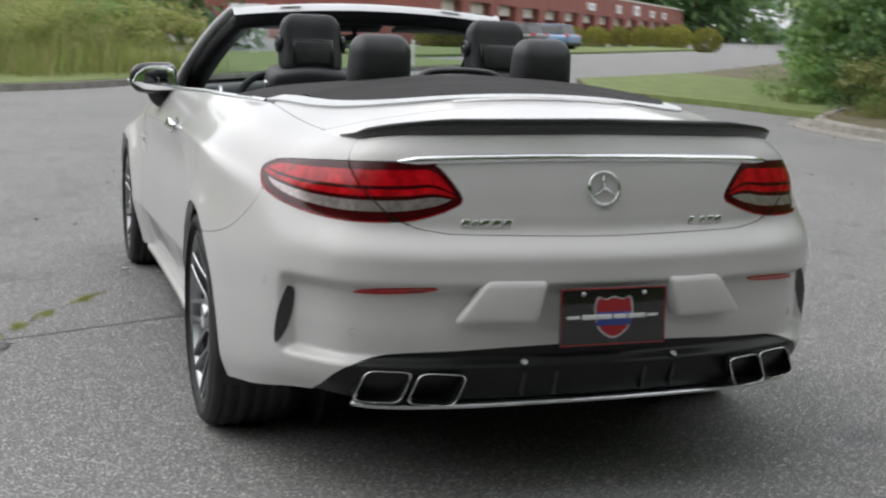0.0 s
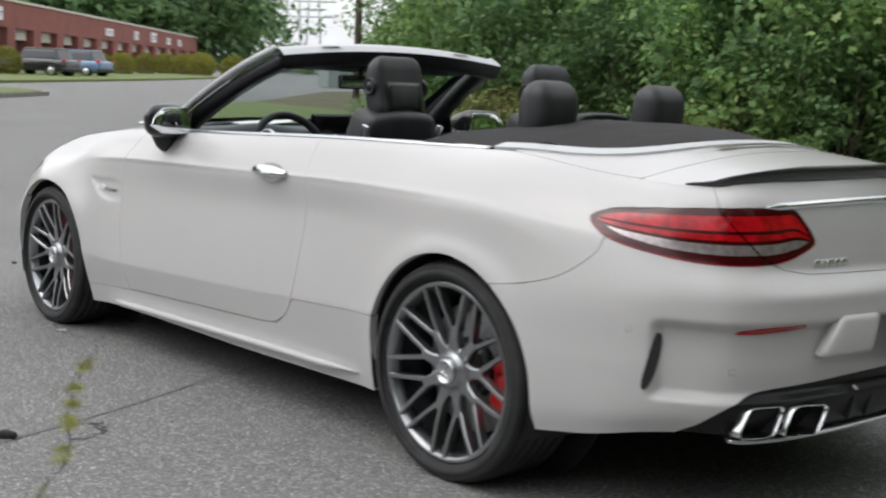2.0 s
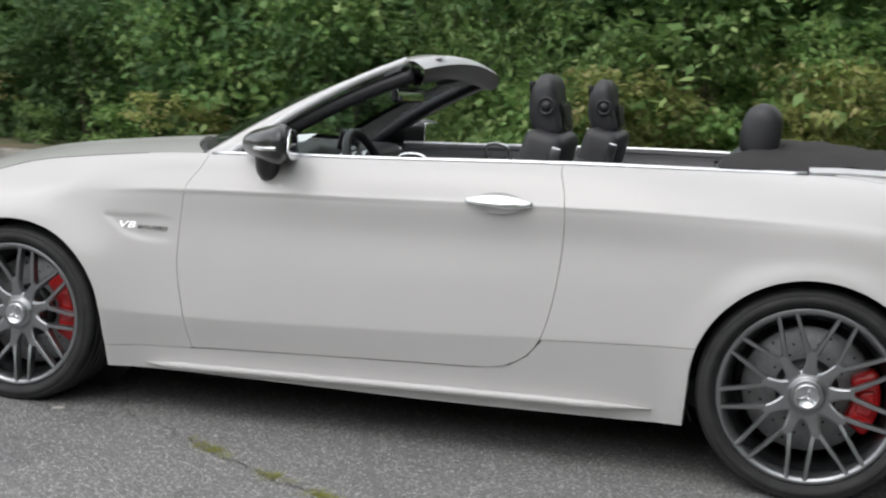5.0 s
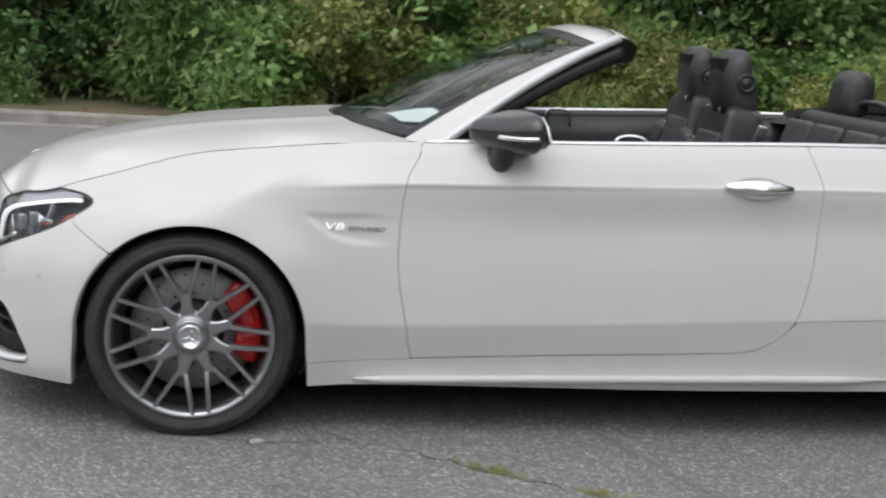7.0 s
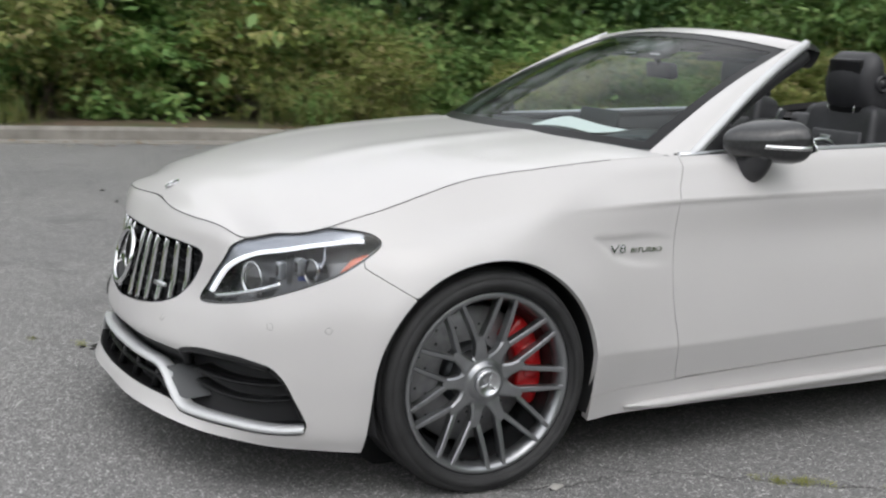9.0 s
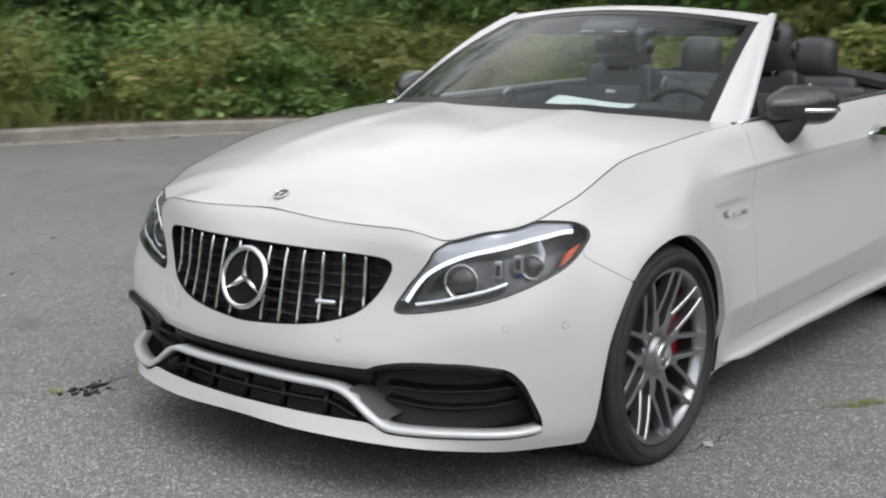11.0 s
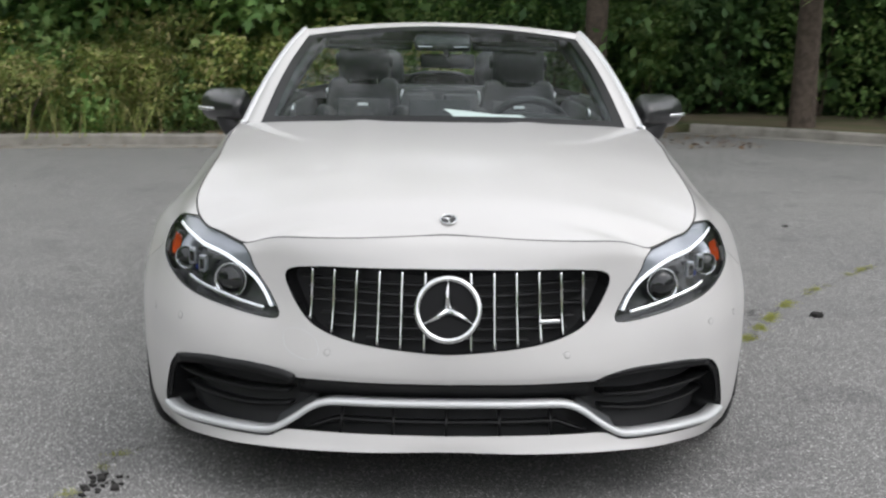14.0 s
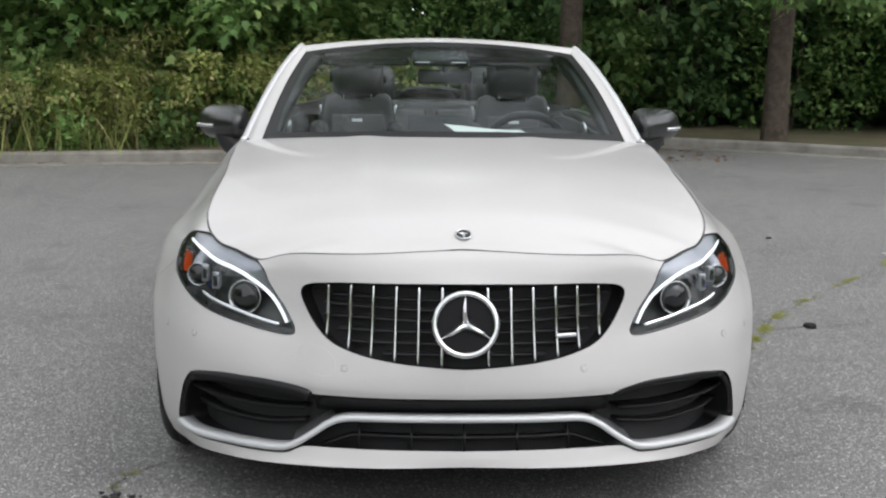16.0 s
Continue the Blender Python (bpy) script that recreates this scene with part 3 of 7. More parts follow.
obj("bonnet_gap_line", *sweep(gap_path, ring_profile(0.0011, n=6)), GAP, car, "thin black gap round the bonnet")
cowl = hood_skin.clip(least(cowl_line - 0.004 - hx, hx - cowl_line + 0.12)).lift(-0.012)
cowl.put("cowl", PLASTIC, car, "black cowl under the windscreen", 0.02)

# Rear deck: boot lid, tonneau panel and cloth.
DECK_X, DECK_Z = [-2.32, -2.2, -2.05, -1.9, -1.6, -1.3, -1.0], [0.996, 1.020, 1.040, 1.058, 1.085, 1.100, 1.100]
deck_grid = top_skin(side_s(-0.98), S_END, DECK_X, DECK_Z, 2.2)
deck = Skin.grid(deck_grid, deck_grid[..., :2].copy(), lambda p: np.array([[0, 0, 1.0]]))
dx, dy = deck.v[:, 0], abs(deck.v[:, 1])
lid_front = -1.985 + 0.03 * (dy / 0.6) ** 2 + 0.10 * np.maximum(dy - 0.45, 0)
cover_edge = inside(curve([(-0.8, 0.69), (-1.3, 0.665), (-1.48, 0.624), (-1.64, 0.555), (-1.75, 0.42), (-1.80, 0.2), (-1.81, 0.0), (-1.80, -0.2), (-1.75, -0.42), (-1.64, -0.555), (-1.48, -0.624), (-1.3, -0.665), (-0.8, -0.69)], 90, True), deck.v[:, 0], deck.v[:, 1])
lid_top = deck.clip(least(lid_front - dx, inside(plan_edge, deck.v[:, 0], deck.v[:, 1]) - 0.0005))
lid = lid_top.plus(lid_back).plus(lid_back.mirror())
lid.put("boot_lid", PAINT, car, "", 0.015)
tonneau = deck.clip(least(dx - lid_front - 0.004, -cover_edge - 0.058, -1.372 - dx, inside(plan_edge, deck.v[:, 0], deck.v[:, 1]) - 0.003))
tonneau.put("tonneau_panel", PAINT, car, "", 0.015)
trim = deck.clip(least(dx - lid_front - 0.004, -cover_edge, cover_edge + 0.058, -1.372 - dx)).lift(0.007)
trim.put("tonneau_trim", TRIM, car, "satin silver strip round the folded top", 0.02)
cover_front = -1.09 - 0.15 * np.clip(1 - (dy / 0.62) ** 2, 0, 1)
cover = deck.clip(least(np.where(dx > -1.372, 1.0, cover_edge), cover_front - dx)).lift(0.006)
cvx, cvy = cover.v[:, 0], cover.v[:, 1]
cover.v[:, 2] += 0.004 * np.sin(7 * cvy + 9 * cvx) * np.sin(5 * cvx + 1) + 0.008 * np.exp(-(((cvx + 1.42 + 0.25 * cvy**2) / 0.035) ** 2)) - 0.006 * np.exp(-(((cvx + 1.60 + 0.3 * cvy**2) / 0.03) ** 2))
cover.put("soft_top_cover", CLOTH, car, "black cloth cover of the folded top", 0.03)
under = deck.clip(cover_front - 0.01 - dx).lift(-0.018)
under.put("deck_lining", GAP, car, "", 0.001)


# ---- wheels ----
def wheel(x, z, r_tyre, r_rim, width, y_face, mirror, turn, caliper_at, caliper_long):
    """Rim with nine forked spokes, tyre, disc, caliper and cap; +y is its outside."""
    pose_fix = (lambda b: flip(b)) if mirror else (lambda b: b)
    put = lambda b: moved(pose_fix(b), pose(x, 0, z))
    y1, y0 = y_face, y_face - width
    ri = r_rim
    barrel = lathe([(ri - 0.028, y0 + 0.02), (ri - 0.020, y0 + 0.06), (ri - 0.035, y1 - 0.11), (ri - 0.022, y1 - 0.035), (ri - 0.014, y1 - 0.012), (ri - 0.006, y1 - 0.004), (ri + 0.004, y1 - 0.003),
                    (ri + 0.008, y1 - 0.008), (ri + 0.004, y1 - 0.02)], 96)
    spokes = []
    n = 9
    hub_y = y1 - 0.055

    def spoke(a0, r0, a1, r1, off, w0, w1, yy0, yy1, flare=0.0):
        """A chamfered bar between two places on the wheel's face, starting off to one side."""
        p0 = np.array([r0 * math.cos(a0) - off * math.sin(a0), yy0, r0 * math.sin(a0) + off * math.cos(a0)])
        p1 = np.array([r1 * math.cos(a1), yy1, r1 * math.sin(a1)])
        along_ = (p1 - p0) / np.linalg.norm(p1 - p0)
        side = np.cross(along_, (0, 1, 0))
        side /= np.linalg.norm(side)
        v, f = [], []
        for t in np.linspace(0, 1, 10):
            w = w0 + (w1 - w0) * t + flare * (1 - t) ** 4
            c = p0 + (p1 - p0) * t + np.array([0, 0.003 * math.sin(math.pi * t), 0])
            v += [c + side * w * u + np.array([0, h, 0]) for u, h in ((-0.5, 0.002), (-0.34, 0.0055), (0.34, 0.0055), (0.5, 0.002), (0.42, -0.026), (-0.42, -0.026))]
        for k in range(9):
            f += [(k * 6 + m, (k + 1) * 6 + m, (k + 1) * 6 + (m + 1) % 6, k * 6 + (m + 1) % 6) for m in range(6)]
        return np.array(v), f + [tuple(range(6)), tuple(range(54, 60))[::-1]]

    for k in range(n):
        a = 2 * math.pi * k / n + math.pi / 2 + turn
        da = 2 * math.pi / n * 0.352
        rf = ri * 0.50
        bars = [spoke(a, 0.066, a, rf + 0.006, 0.0, 0.032, 0.034, hub_y + 0.0125, hub_y + 0.017, 0.030)]
        for s in (-1, 1):
            bars.append(spoke(a, rf - 0.006, a + s * da, ri - 0.008, s * 0.0098, 0.0168, 0.0135, hub_y + 0.0168, y1 - 0.008))
        spokes.append(join(*bars))
    hub = lathe([(0.080, hub_y - 0.05), (0.082, hub_y + 0.010), (0.079, hub_y + 0.0165), (0.062, hub_y + 0.0185), (0.057, hub_y + 0.020), (0.053, hub_y + 0.031), (0.047, hub_y + 0.034), (0.040, hub_y + 0.034), (0.0005, hub_y + 0.034)], 54)
    rim = obj("wheel", *put(join(barrel, hub)), ALLOY, car, "titanium grey multi-spoke alloy wheel")
    for bar in spokes:
        obj("spoke", *put(bar), ALLOY, rim, smooth=False)
    # Sheet inside the barrel in a darker metal than the spokes.
    obj("inner_barrel_sheet", *put(lathe([(ri - 0.030, y0 + 0.02), (ri - 0.038, y0 + 0.10), (ri - 0.040, y1 - 0.10), (ri - 0.028, y1 - 0.04)], 64)), ALLOY_DARK, rim)
    t = r_tyre
    prof = [(ri - 0.004, y0 + 0.012), (ri + 0.012, y0 + 0.002), (t - 0.05, y0 - 0.012), (t - 0.018, y0 + 0.004), (t - 0.004, y0 + 0.03)]
    ys = np.linspace(y0 + 0.045, y1 - 0.045, 5)
    for yy in ys:
        prof += [(t, yy - 0.014), (t, yy + 0.006), (t - 0.007, yy + 0.008), (t - 0.007, yy + 0.014)]
    prof += [(t - 0.003, y1 - 0.028), (t - 0.012, y1 - 0.006), (t - 0.024, y1 + 0.006), (t - 0.026, y1 + 0.004), (t - 0.028, y1 + 0.008), (t - 0.055, y1 + 0.013), (ri + 0.022, y1 + 0.006), (ri + 0.014, y1 + 0.001), (ri + 0.004, y1 - 0.014)]
    tyre_v, tyre_f = lathe(prof, 128)
    tyre_v[:, 2] = np.maximum(tyre_v[:, 2], 0.002 - z)
    obj("tyre", *put((tyre_v, tyre_f)), RUBBER, rim, "black low-profile tyre")
    disc = lathe([(0.09, y1 - 0.13), (0.20, y1 - 0.13), (0.205, y1 - 0.135), (0.205, y1 - 0.16), (0.09, y1 - 0.16)], 72)
    obj("brake_disc", *put(disc), DISC, rim, "drilled steel brake disc")
    holes = []
    for k in range(36):
        a = 2 * math.pi * k / 36
        rr = 0.115 + 0.030 * (k % 3) + 0.004
        holes.append(moved(lathe([(0.0001, y1 - 0.1293), (0.0045, y1 - 0.1293)], 8), pose(rr * math.cos(a), 0, rr * math.sin(a))))
    tagged(obj("disc_holes", *put(join(*holes)), GAP, rim), kind="stuff")
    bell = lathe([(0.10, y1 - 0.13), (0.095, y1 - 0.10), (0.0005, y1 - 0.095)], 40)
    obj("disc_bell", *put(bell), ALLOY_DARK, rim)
    back = lathe([(0.0005, y0 + 0.06), (ri - 0.05, y0 + 0.05)], 40)
    obj("inner_hub", *put(back), GAP, rim)

    def bent(p):
        ang = math.radians(caliper_at) + p[2] / 0.19
        rr = 0.182 + p[0]
        return np.array([-rr * math.cos(ang), p[1] + y1 - 0.115, rr * math.sin(ang)])

    cal = rbox(0.088, 0.075, caliper_long, 0.02, 2, bent)
    cal2 = rbox(0.055, 0.092, caliper_long * 0.45, 0.015, 2, bent)
    obj("brake_caliper", *put(join(cal, cal2)), RED, rim, "red painted brake caliper")
    cap = lathe([(0.041, hub_y + 0.030), (0.041, hub_y + 0.044), (0.038, hub_y + 0.048), (0.033, hub_y + 0.049), (0.032, hub_y + 0.046), (0.0005, hub_y + 0.047)], 48)
    obj("hub_cap", *put(cap), SATIN, rim, "satin metal hub cap")
    star = join(*[sweep([(0, hub_y + 0.048, 0), (0.031 * math.cos(a), hub_y + 0.049, 0.031 * math.sin(a))], [(-0.005, 0), (0, 0.004), (0.005, 0)], up=(0, 1, 0), scale=[1, 0.15]) for a in (math.pi / 2 + 0.25, math.pi / 2 + 0.25 + 2.0944, math.pi / 2 + 0.25 - 2.0944)])
    obj("cap_emblem", *put(star), CHROME, rim)
    return rim


for mirror in (False, True):
    wheel(FRONT_AXLE[0], FRONT_AXLE[1], 0.3340, 0.262, 0.245, 0.925, mirror, -0.15, 12, 0.27)
    wheel(REAR_AXLE[0], REAR_AXLE[1], 0.3460, 0.275, 0.270, 0.930, mirror, 0.05, -5, 0.20)
    for (x, z), r in ((FRONT_AXLE, ARCH_F), (REAR_AXLE, ARCH_R)):
        a = np.linspace(-0.35, math.pi + 0.35, 40)
        v, f = [], []
        for y in (0.915, 0.80, 0.60):
            rr = r + (0.0 if y > 0.9 else 0.02)
            v += [(x + rr * math.cos(t), y, z + rr * math.sin(t)) for t in a]
        n = len(a)
        f = [(i * n + j, i * n + j + 1, (i + 1) * n + j + 1, (i + 1) * n + j) for i in range(2) for j in range(n - 1)]
        bit = (np.array(v), f)
        v2, f2 = lathe([(0.0005, 0.598), (r + 0.02, 0.600)], 40)
        bit = join(bit, (v2 + np.array([x, 0, z]), f2))
        obj("wheel_arch_liner", *(flip(bit) if mirror else bit), GAP, car)
floor_pan = rbox(3.6, 1.5, 0.10, 0.03, 2)
obj("floor_pan", *moved(floor_pan, pose(0.1, 0, 0.27)), GAP, car)
tub = rbox(1.0, 1.1, 0.4, 0.05, 2)
obj("engine_bay", *moved(tub, pose(1.45, 0, 0.48)), GAP, car)
obj("boot_well", *moved(rbox(1.0, 1.1, 0.40, 0.05, 2), pose(-1.65, 0, 0.62)), GAP, car)

# ---- windscreen, pillars and header ----
def sheet(fn, nu, nv, thick=0.0):
    """A surface fn(u, v) over the unit square."""
    v = np.array([fn(a, b) for a in np.linspace(0, 1, nu) for b in np.linspace(0, 1, nv)])
    f = [(i * nv + j, (i + 1) * nv + j, (i + 1) * nv + j + 1, i * nv + j + 1) for i in range(nu - 1) for j in range(nv - 1)]
    return v, f


def screen_at(u, v, off=0.0):
    """The windscreen: u from -1 to 1 across, v from its foot to its head."""
    b = np.array([0.985 - 0.245 * u * u, 0.695 * u, 0.992 - 0.022 * u * u])
    t = np.array([0.165 - 0.065 * u * u, 0.572 * u, 1.345 - 0.045 * u * u])
    p = b + (t - b) * v
    n = np.array([0.40, 0.25 * u, 0.90])
    n /= np.linalg.norm(n)
    return p + n * (0.022 * math.sin(math.pi * v) + off)


windscreen = obj("windscreen", *sheet(lambda a, b: screen_at(2 * a - 1, b), 33, 17), SCREEN, car, "clear laminated windscreen")
windscreen.visible_shadow = False
band = []
for u0, u1, v0, v1 in ((-1, -0.945, 0, 1), (0.945, 1, 0, 1), (-0.945, 0.945, 0.945, 1), (-0.945, 0.945, 0, 0.05)):
    band.append(sheet(lambda a, b, u0=u0, u1=u1, v0=v0, v1=v1: screen_at(u0 + (u1 - u0) * a, v0 + (v1 - v0) * b, 0.0015), 17, 13))
obj("screen_border", *join(*band), INTAKE_BLACK, windscreen, "black printed border of the glass")

OUTER = curve([(0.665, 0.780, 0.944), (0.515, 0.742, 1.052), (0.36, 0.698, 1.158), (0.19, 0.648, 1.256), (0.035, 0.597, 1.328)], 40)
INNER = np.array([screen_at(1.0, v, 0.004) for v in np.linspace(-0.05, 1.02, len(OUTER))])


def pillar(k, a):
    o, i = OUTER[k], INNER[k]
    return o + (i - o) * a + np.array([0.10, 0.35, 0.75]) * 0.014 * math.sin(math.pi * a)


n_p = len(OUTER)
strip_v = np.array([pillar(k, a) for k in range(n_p) for a in np.linspace(0.10, 0.97, 7)])
strip_f = [(k * 7 + a, k * 7 + a + 1, (k + 1) * 7 + a + 1, (k + 1) * 7 + a) for k in range(n_p - 1) for a in range(6)]
edge_path = [OUTER[k] + np.array([0, 0, 0.002]) for k in range(n_p)]
inner_path = [OUTER[k] * 0.62 + INNER[k] * 0.38 - np.array([0.035, 0.035, 0.052]) for k in range(n_p)]
for mir in (False, True):
    fl = flip if mir else (lambda b: b)
    obj("windscreen_pillar", *fl((strip_v, strip_f)), PAINT, car, "white painted windscreen pillar")
    obj("pillar_trim", *fl(sweep(edge_path, [(-0.014, -0.016), (0.014, -0.016), (0.017, 0.004), (0, 0.012), (-0.014, 0.004)])), TRIM, car, "silver edge strip of the pillar")
    obj("pillar_lining", *fl(sweep(inner_path, [(-0.044, -0.010), (0.026, -0.016), (0.048, 0.004), (0.044, 0.032), (0.0, 0.040), (-0.046, 0.032)])), PLASTIC, car, "black inner lining of the pillar")


def header_at(u, v):
    """White cross-beam over the glass; v from the glass to its rear edge."""
    front = screen_at(u, 1.0, 0.004)
    rearm = np.array([0.010 + 0.02 * u * u, 0.600 * u, 1.362 - 0.036 * u * u])
    p = front + (rearm - front) * v
    p[2] += 0.012 * math.sin(math.pi * min(v, 1.0))
    return p


obj("header_beam", *sheet(lambda a, b: header_at(2 * a - 1, b), 41, 9), PAINT, car, "white painted beam over the windscreen")
silver = sheet(lambda a, b: header_at(2 * a - 1, 1.0) + np.array([-0.062 * b, 0, 0.004 - 0.030 * b * b]), 41, 5)
obj("header_rail", *silver, TRIM, car, "satin silver rail along the beam")
for y0 in (-0.36, 0.36):
    slot = sheet(lambda a, b: header_at((y0 + 0.09 * (a - 0.5)) / 0.6, 1.0) + np.array([-0.030 - 0.018 * b, 0, 0.001]), 5, 3)
    obj("latch_slot", *slot, GAP, car, "black latch slot in the rail")


def under_at(u, v):
    top = header_at(u, 1.0) + np.array([-0.062, 0, -0.026])
    low = np.array([0.10 - 0.06 * u * u, 0.56 * u, 1.285 - 0.035 * u * u])
    return top + (low - top) * v + np.array([-0.018, 0, -0.03]) * math.sin(math.pi * v)


obj("header_lining", *sheet(lambda a, b: under_at(2 * a - 1, b), 41, 9), PLASTIC, car, "black lining under the beam")
for s in (-1, 1):
    visor = rbox(0.10, 0.36, 0.022, 0.010, 2)
    obj("sun_visor", *moved(visor, pose(0.085, s * 0.31, 1.268, 0, 14, 0)), LEATHER, car, "black folded sun visor")
obj("camera_housing", *moved(rbox(0.10, 0.24, 0.045, 0.02, 2), pose(0.235, 0, 1.280, 0, 25, 0)), PLASTIC, car, "black sensor housing behind the glass")
for sgn in (-1, 1):
    tri_v = np.array([(0.286, sgn * 0.075 - 0.032, 1.262), (0.286, sgn * 0.075 + 0.032, 1.262), (0.262, sgn * 0.075, 1.284), (0.276, sgn * 0.075 - 0.032, 1.262), (0.276, sgn * 0.075 + 0.032, 1.262), (0.252, sgn * 0.075, 1.284)])
    obj("sensor_window", tri_v, [(0, 1, 2), (5, 4, 3), (0, 3, 4, 1), (1, 4, 5, 2), (2, 5, 3, 0)], SATIN, car, "small pale triangular sensor window", smooth=False)
inside_mirror = obj("rear_view_mirror", *moved(rbox(0.03, 0.235, 0.062, 0.014, 3), pose(0.205, 0.02, 1.203, 0, 8, -13)), PLASTIC, car, "black rear-view mirror")
obj("mirror_glass", *moved(rbox(0.004, 0.215, 0.048, 0.0018, 1), pose(0.1885, 0.024, 1.203, 0, 8, -13)), MIRROR, inside_mirror, "mirror glass")
obj("mirror_stalk", *sweep([(0.21, 0.02, 1.22), (0.235, 0.01, 1.26), (0.25, 0, 1.29)], ring_profile(0.012)), PLASTIC, inside_mirror)

# ---- cabin ----
CARPET = material("dark_carpet", (0.02, 0.02, 0.021), 0.95, vary=0.3, scale=40)
STITCH = material("grey_stitched_leather", (0.065, 0.065, 0.070), 0.45, vary=0.2, scale=20, bump=0.1, bump_scale=400)
tub_v = [(0.95, -0.72, 0.30), (-1.15, -0.72, 0.30), (-1.15, 0.72, 0.30), (0.95, 0.72, 0.30), (0.95, -0.72, 0.93), (-1.15, -0.72, 1.0), (-1.15, 0.72, 1.0), (0.95, 0.72, 0.93)]
obj("cabin_floor", tub_v, [(0, 1, 2, 3), (0, 4, 5, 1), (2, 6, 7, 3), (0, 3, 7, 4), (1, 5, 6, 2)], CARPET, car, "dark carpeted cabin floor", smooth=False)
belt_edge = EDGE[(EDGE[:, 0] < 0.70) & (EDGE[:, 0] > -1.37)][::6]
for mir in (False, True):
    fl = flip if mir else (lambda b: b)
    rail = belt_edge + np.array([0, -0.005, 0.001])
    obj("belt_strip", *fl(sweep(rail, [(-0.008, -0.010), (0.010, -0.010), (0.010, 0.004), (0.0, 0.008), (-0.010, 0.004)])), SATIN, car, "satin silver strip along the door top")
    seal = belt_edge + np.array([0, -0.040, -0.012])
    obj("belt_seal", *fl(sweep(seal, [(-0.030, -0.03), (0.026, -0.03), (0.030, 0.004), (0.020, 0.014), (-0.020, 0.012), (-0.030, 0.0)])), PLASTIC, car, "black window seal on the door top")
    card = belt_edge[belt_edge[:, 0] > -1.1] + np.array([0, -0.105, -0.16])
    obj("door_card", *fl(sweep(card, [(-0.04, -0.45), (0.05, -0.45), (0.055, 0.10), (0.03, 0.135), (-0.01, 0.140), (-0.03, 0.06)])), LEATHER, car, "black leather inner door lining")
    hook = curve([(0.02, 0.665, 0.93), (0.03, 0.655, 0.985), (-0.02, 0.655, 1.00), (-0.07, 0.66, 0.985), (-0.08, 0.665, 0.93)], 30)
    obj("inner_door_pull", *fl(sweep(hook, ring_profile(0.007, n=8))), SATIN, car, "silver inner door pull")


def dash_shape(p):
    x, y, z = p
    z += 0.030 * math.exp(-(((y - 0.37) / 0.17) ** 2)) * (1 if z > 0 else 0) * math.exp(-(((x + 0.22) / 0.2) ** 2))
    x -= 0.16 * (y / 0.7) ** 2 * (1 if x > 0 else 0.2)
    return np.array([x, y, z])


dash = obj("dashboard", *moved(rbox(0.50, 1.36, 0.22, 0.07, 4, dash_shape), pose(0.68, 0, 0.868)), LEATHER, car, "black leather dashboard")
obj("display_screen", *moved(rbox(0.012, 0.24, 0.10, 0.006, 2), pose(0.455, -0.01, 0.998, 0, -12, 0)), GLOSS, dash, "black tablet-like display")
obj("display_frame", *moved(rbox(0.010, 0.252, 0.112, 0.005, 2), pose(0.462, -0.01, 0.997, 0, -12, 0)), PLASTIC, dash)
for y in (0.62, -0.62, 0.14, 0.0, -0.14):
    obj("air_vent", *moved(lathe([(0.040, -0.02), (0.046, 0.0), (0.040, 0.006), (0.034, 0.0), (0.0005, -0.004)], 32, "x"), pose(0.425, y, 0.915, 0, 0, 180)), SATIN, dash, "round silver-rimmed air vent")
console = obj("centre_console", *moved(rbox(1.0, 0.26, 0.36, 0.05, 3), pose(-0.05, 0, 0.60)), LEATHER, car, "black centre console")
sheet_paper = sheet(lambda a, b: np.array([0.80 - 0.20 * b - 0.05 * a, 0.0 + 0.31 * a + 0.05 * (1 - b), 0.992 + 0.012 * math.sin(3 * a + b * 2) + 0.02 * b]), 9, 7)
tagged(obj("paper_sheet", *sheet_paper, PAPER), "white paper sheet lying on the dashboard", "paper")

# Steering wheel.
tilt = Matrix.Translation((0.235, 0.365, 0.885)) @ pose(0, 0, 0, 0, 25, 0)
torus = lathe([(0.182 + 0.0165 * math.cos(a), 0.0175 * math.sin(a)) for a in np.linspace(0, 2 * math.pi, 13)], 64, "x")
sw = obj("steering_wheel", *moved(torus, tilt), LEATHER, car, "black leather steering wheel")
obj("airbag_cover", *moved(rbox(0.05, 0.16, 0.13, 0.024, 3), tilt @ pose(0.02, 0, -0.01)), LEATHER, sw)
for a in (0.05, math.pi - 0.05, -math.pi / 2):
    obj("wheel_arm", *moved(sweep([(0.015, 0.06 * math.cos(a), 0.06 * math.sin(a)), (0.0, 0.178 * math.cos(a), 0.178 * math.sin(a))], [(-0.018, -0.006), (0.018, -0.006), (0.018, 0.006), (-0.018, 0.006)], up=(1, 0, 0)), tilt), SATIN, sw, "silver wheel arm")
obj("steering_column", *sweep([(0.26, 0.365, 0.88), (0.5, 0.365, 0.79)], ring_profile(0.05)), PLASTIC, sw)
for s in (-1, 1):
    obj("column_stalk", *sweep([(0.30, 0.365, 0.90), (0.29, 0.365 + s * 0.16, 0.92)], ring_profile(0.009)), PLASTIC, sw)


# Seats.
def cushion(sx_, sy_, sz_, r, bend=0.0, waist=0.0, crown=0.0):
    """A padded block: narrower towards the top by waist, domed by crown."""
    def shp(p):
        k = p[2] / sz_ + 0.5
        y = p[1] * (1 - waist * k)
        x = p[0] + bend * (p[1] / sy_ * 2) ** 2
        z = p[2] - crown * (p[1] / sy_ * 2) ** 2 * k
        return np.array([x, y, z])
    return rbox(sx_, sy_, sz_, r, 4, shp)


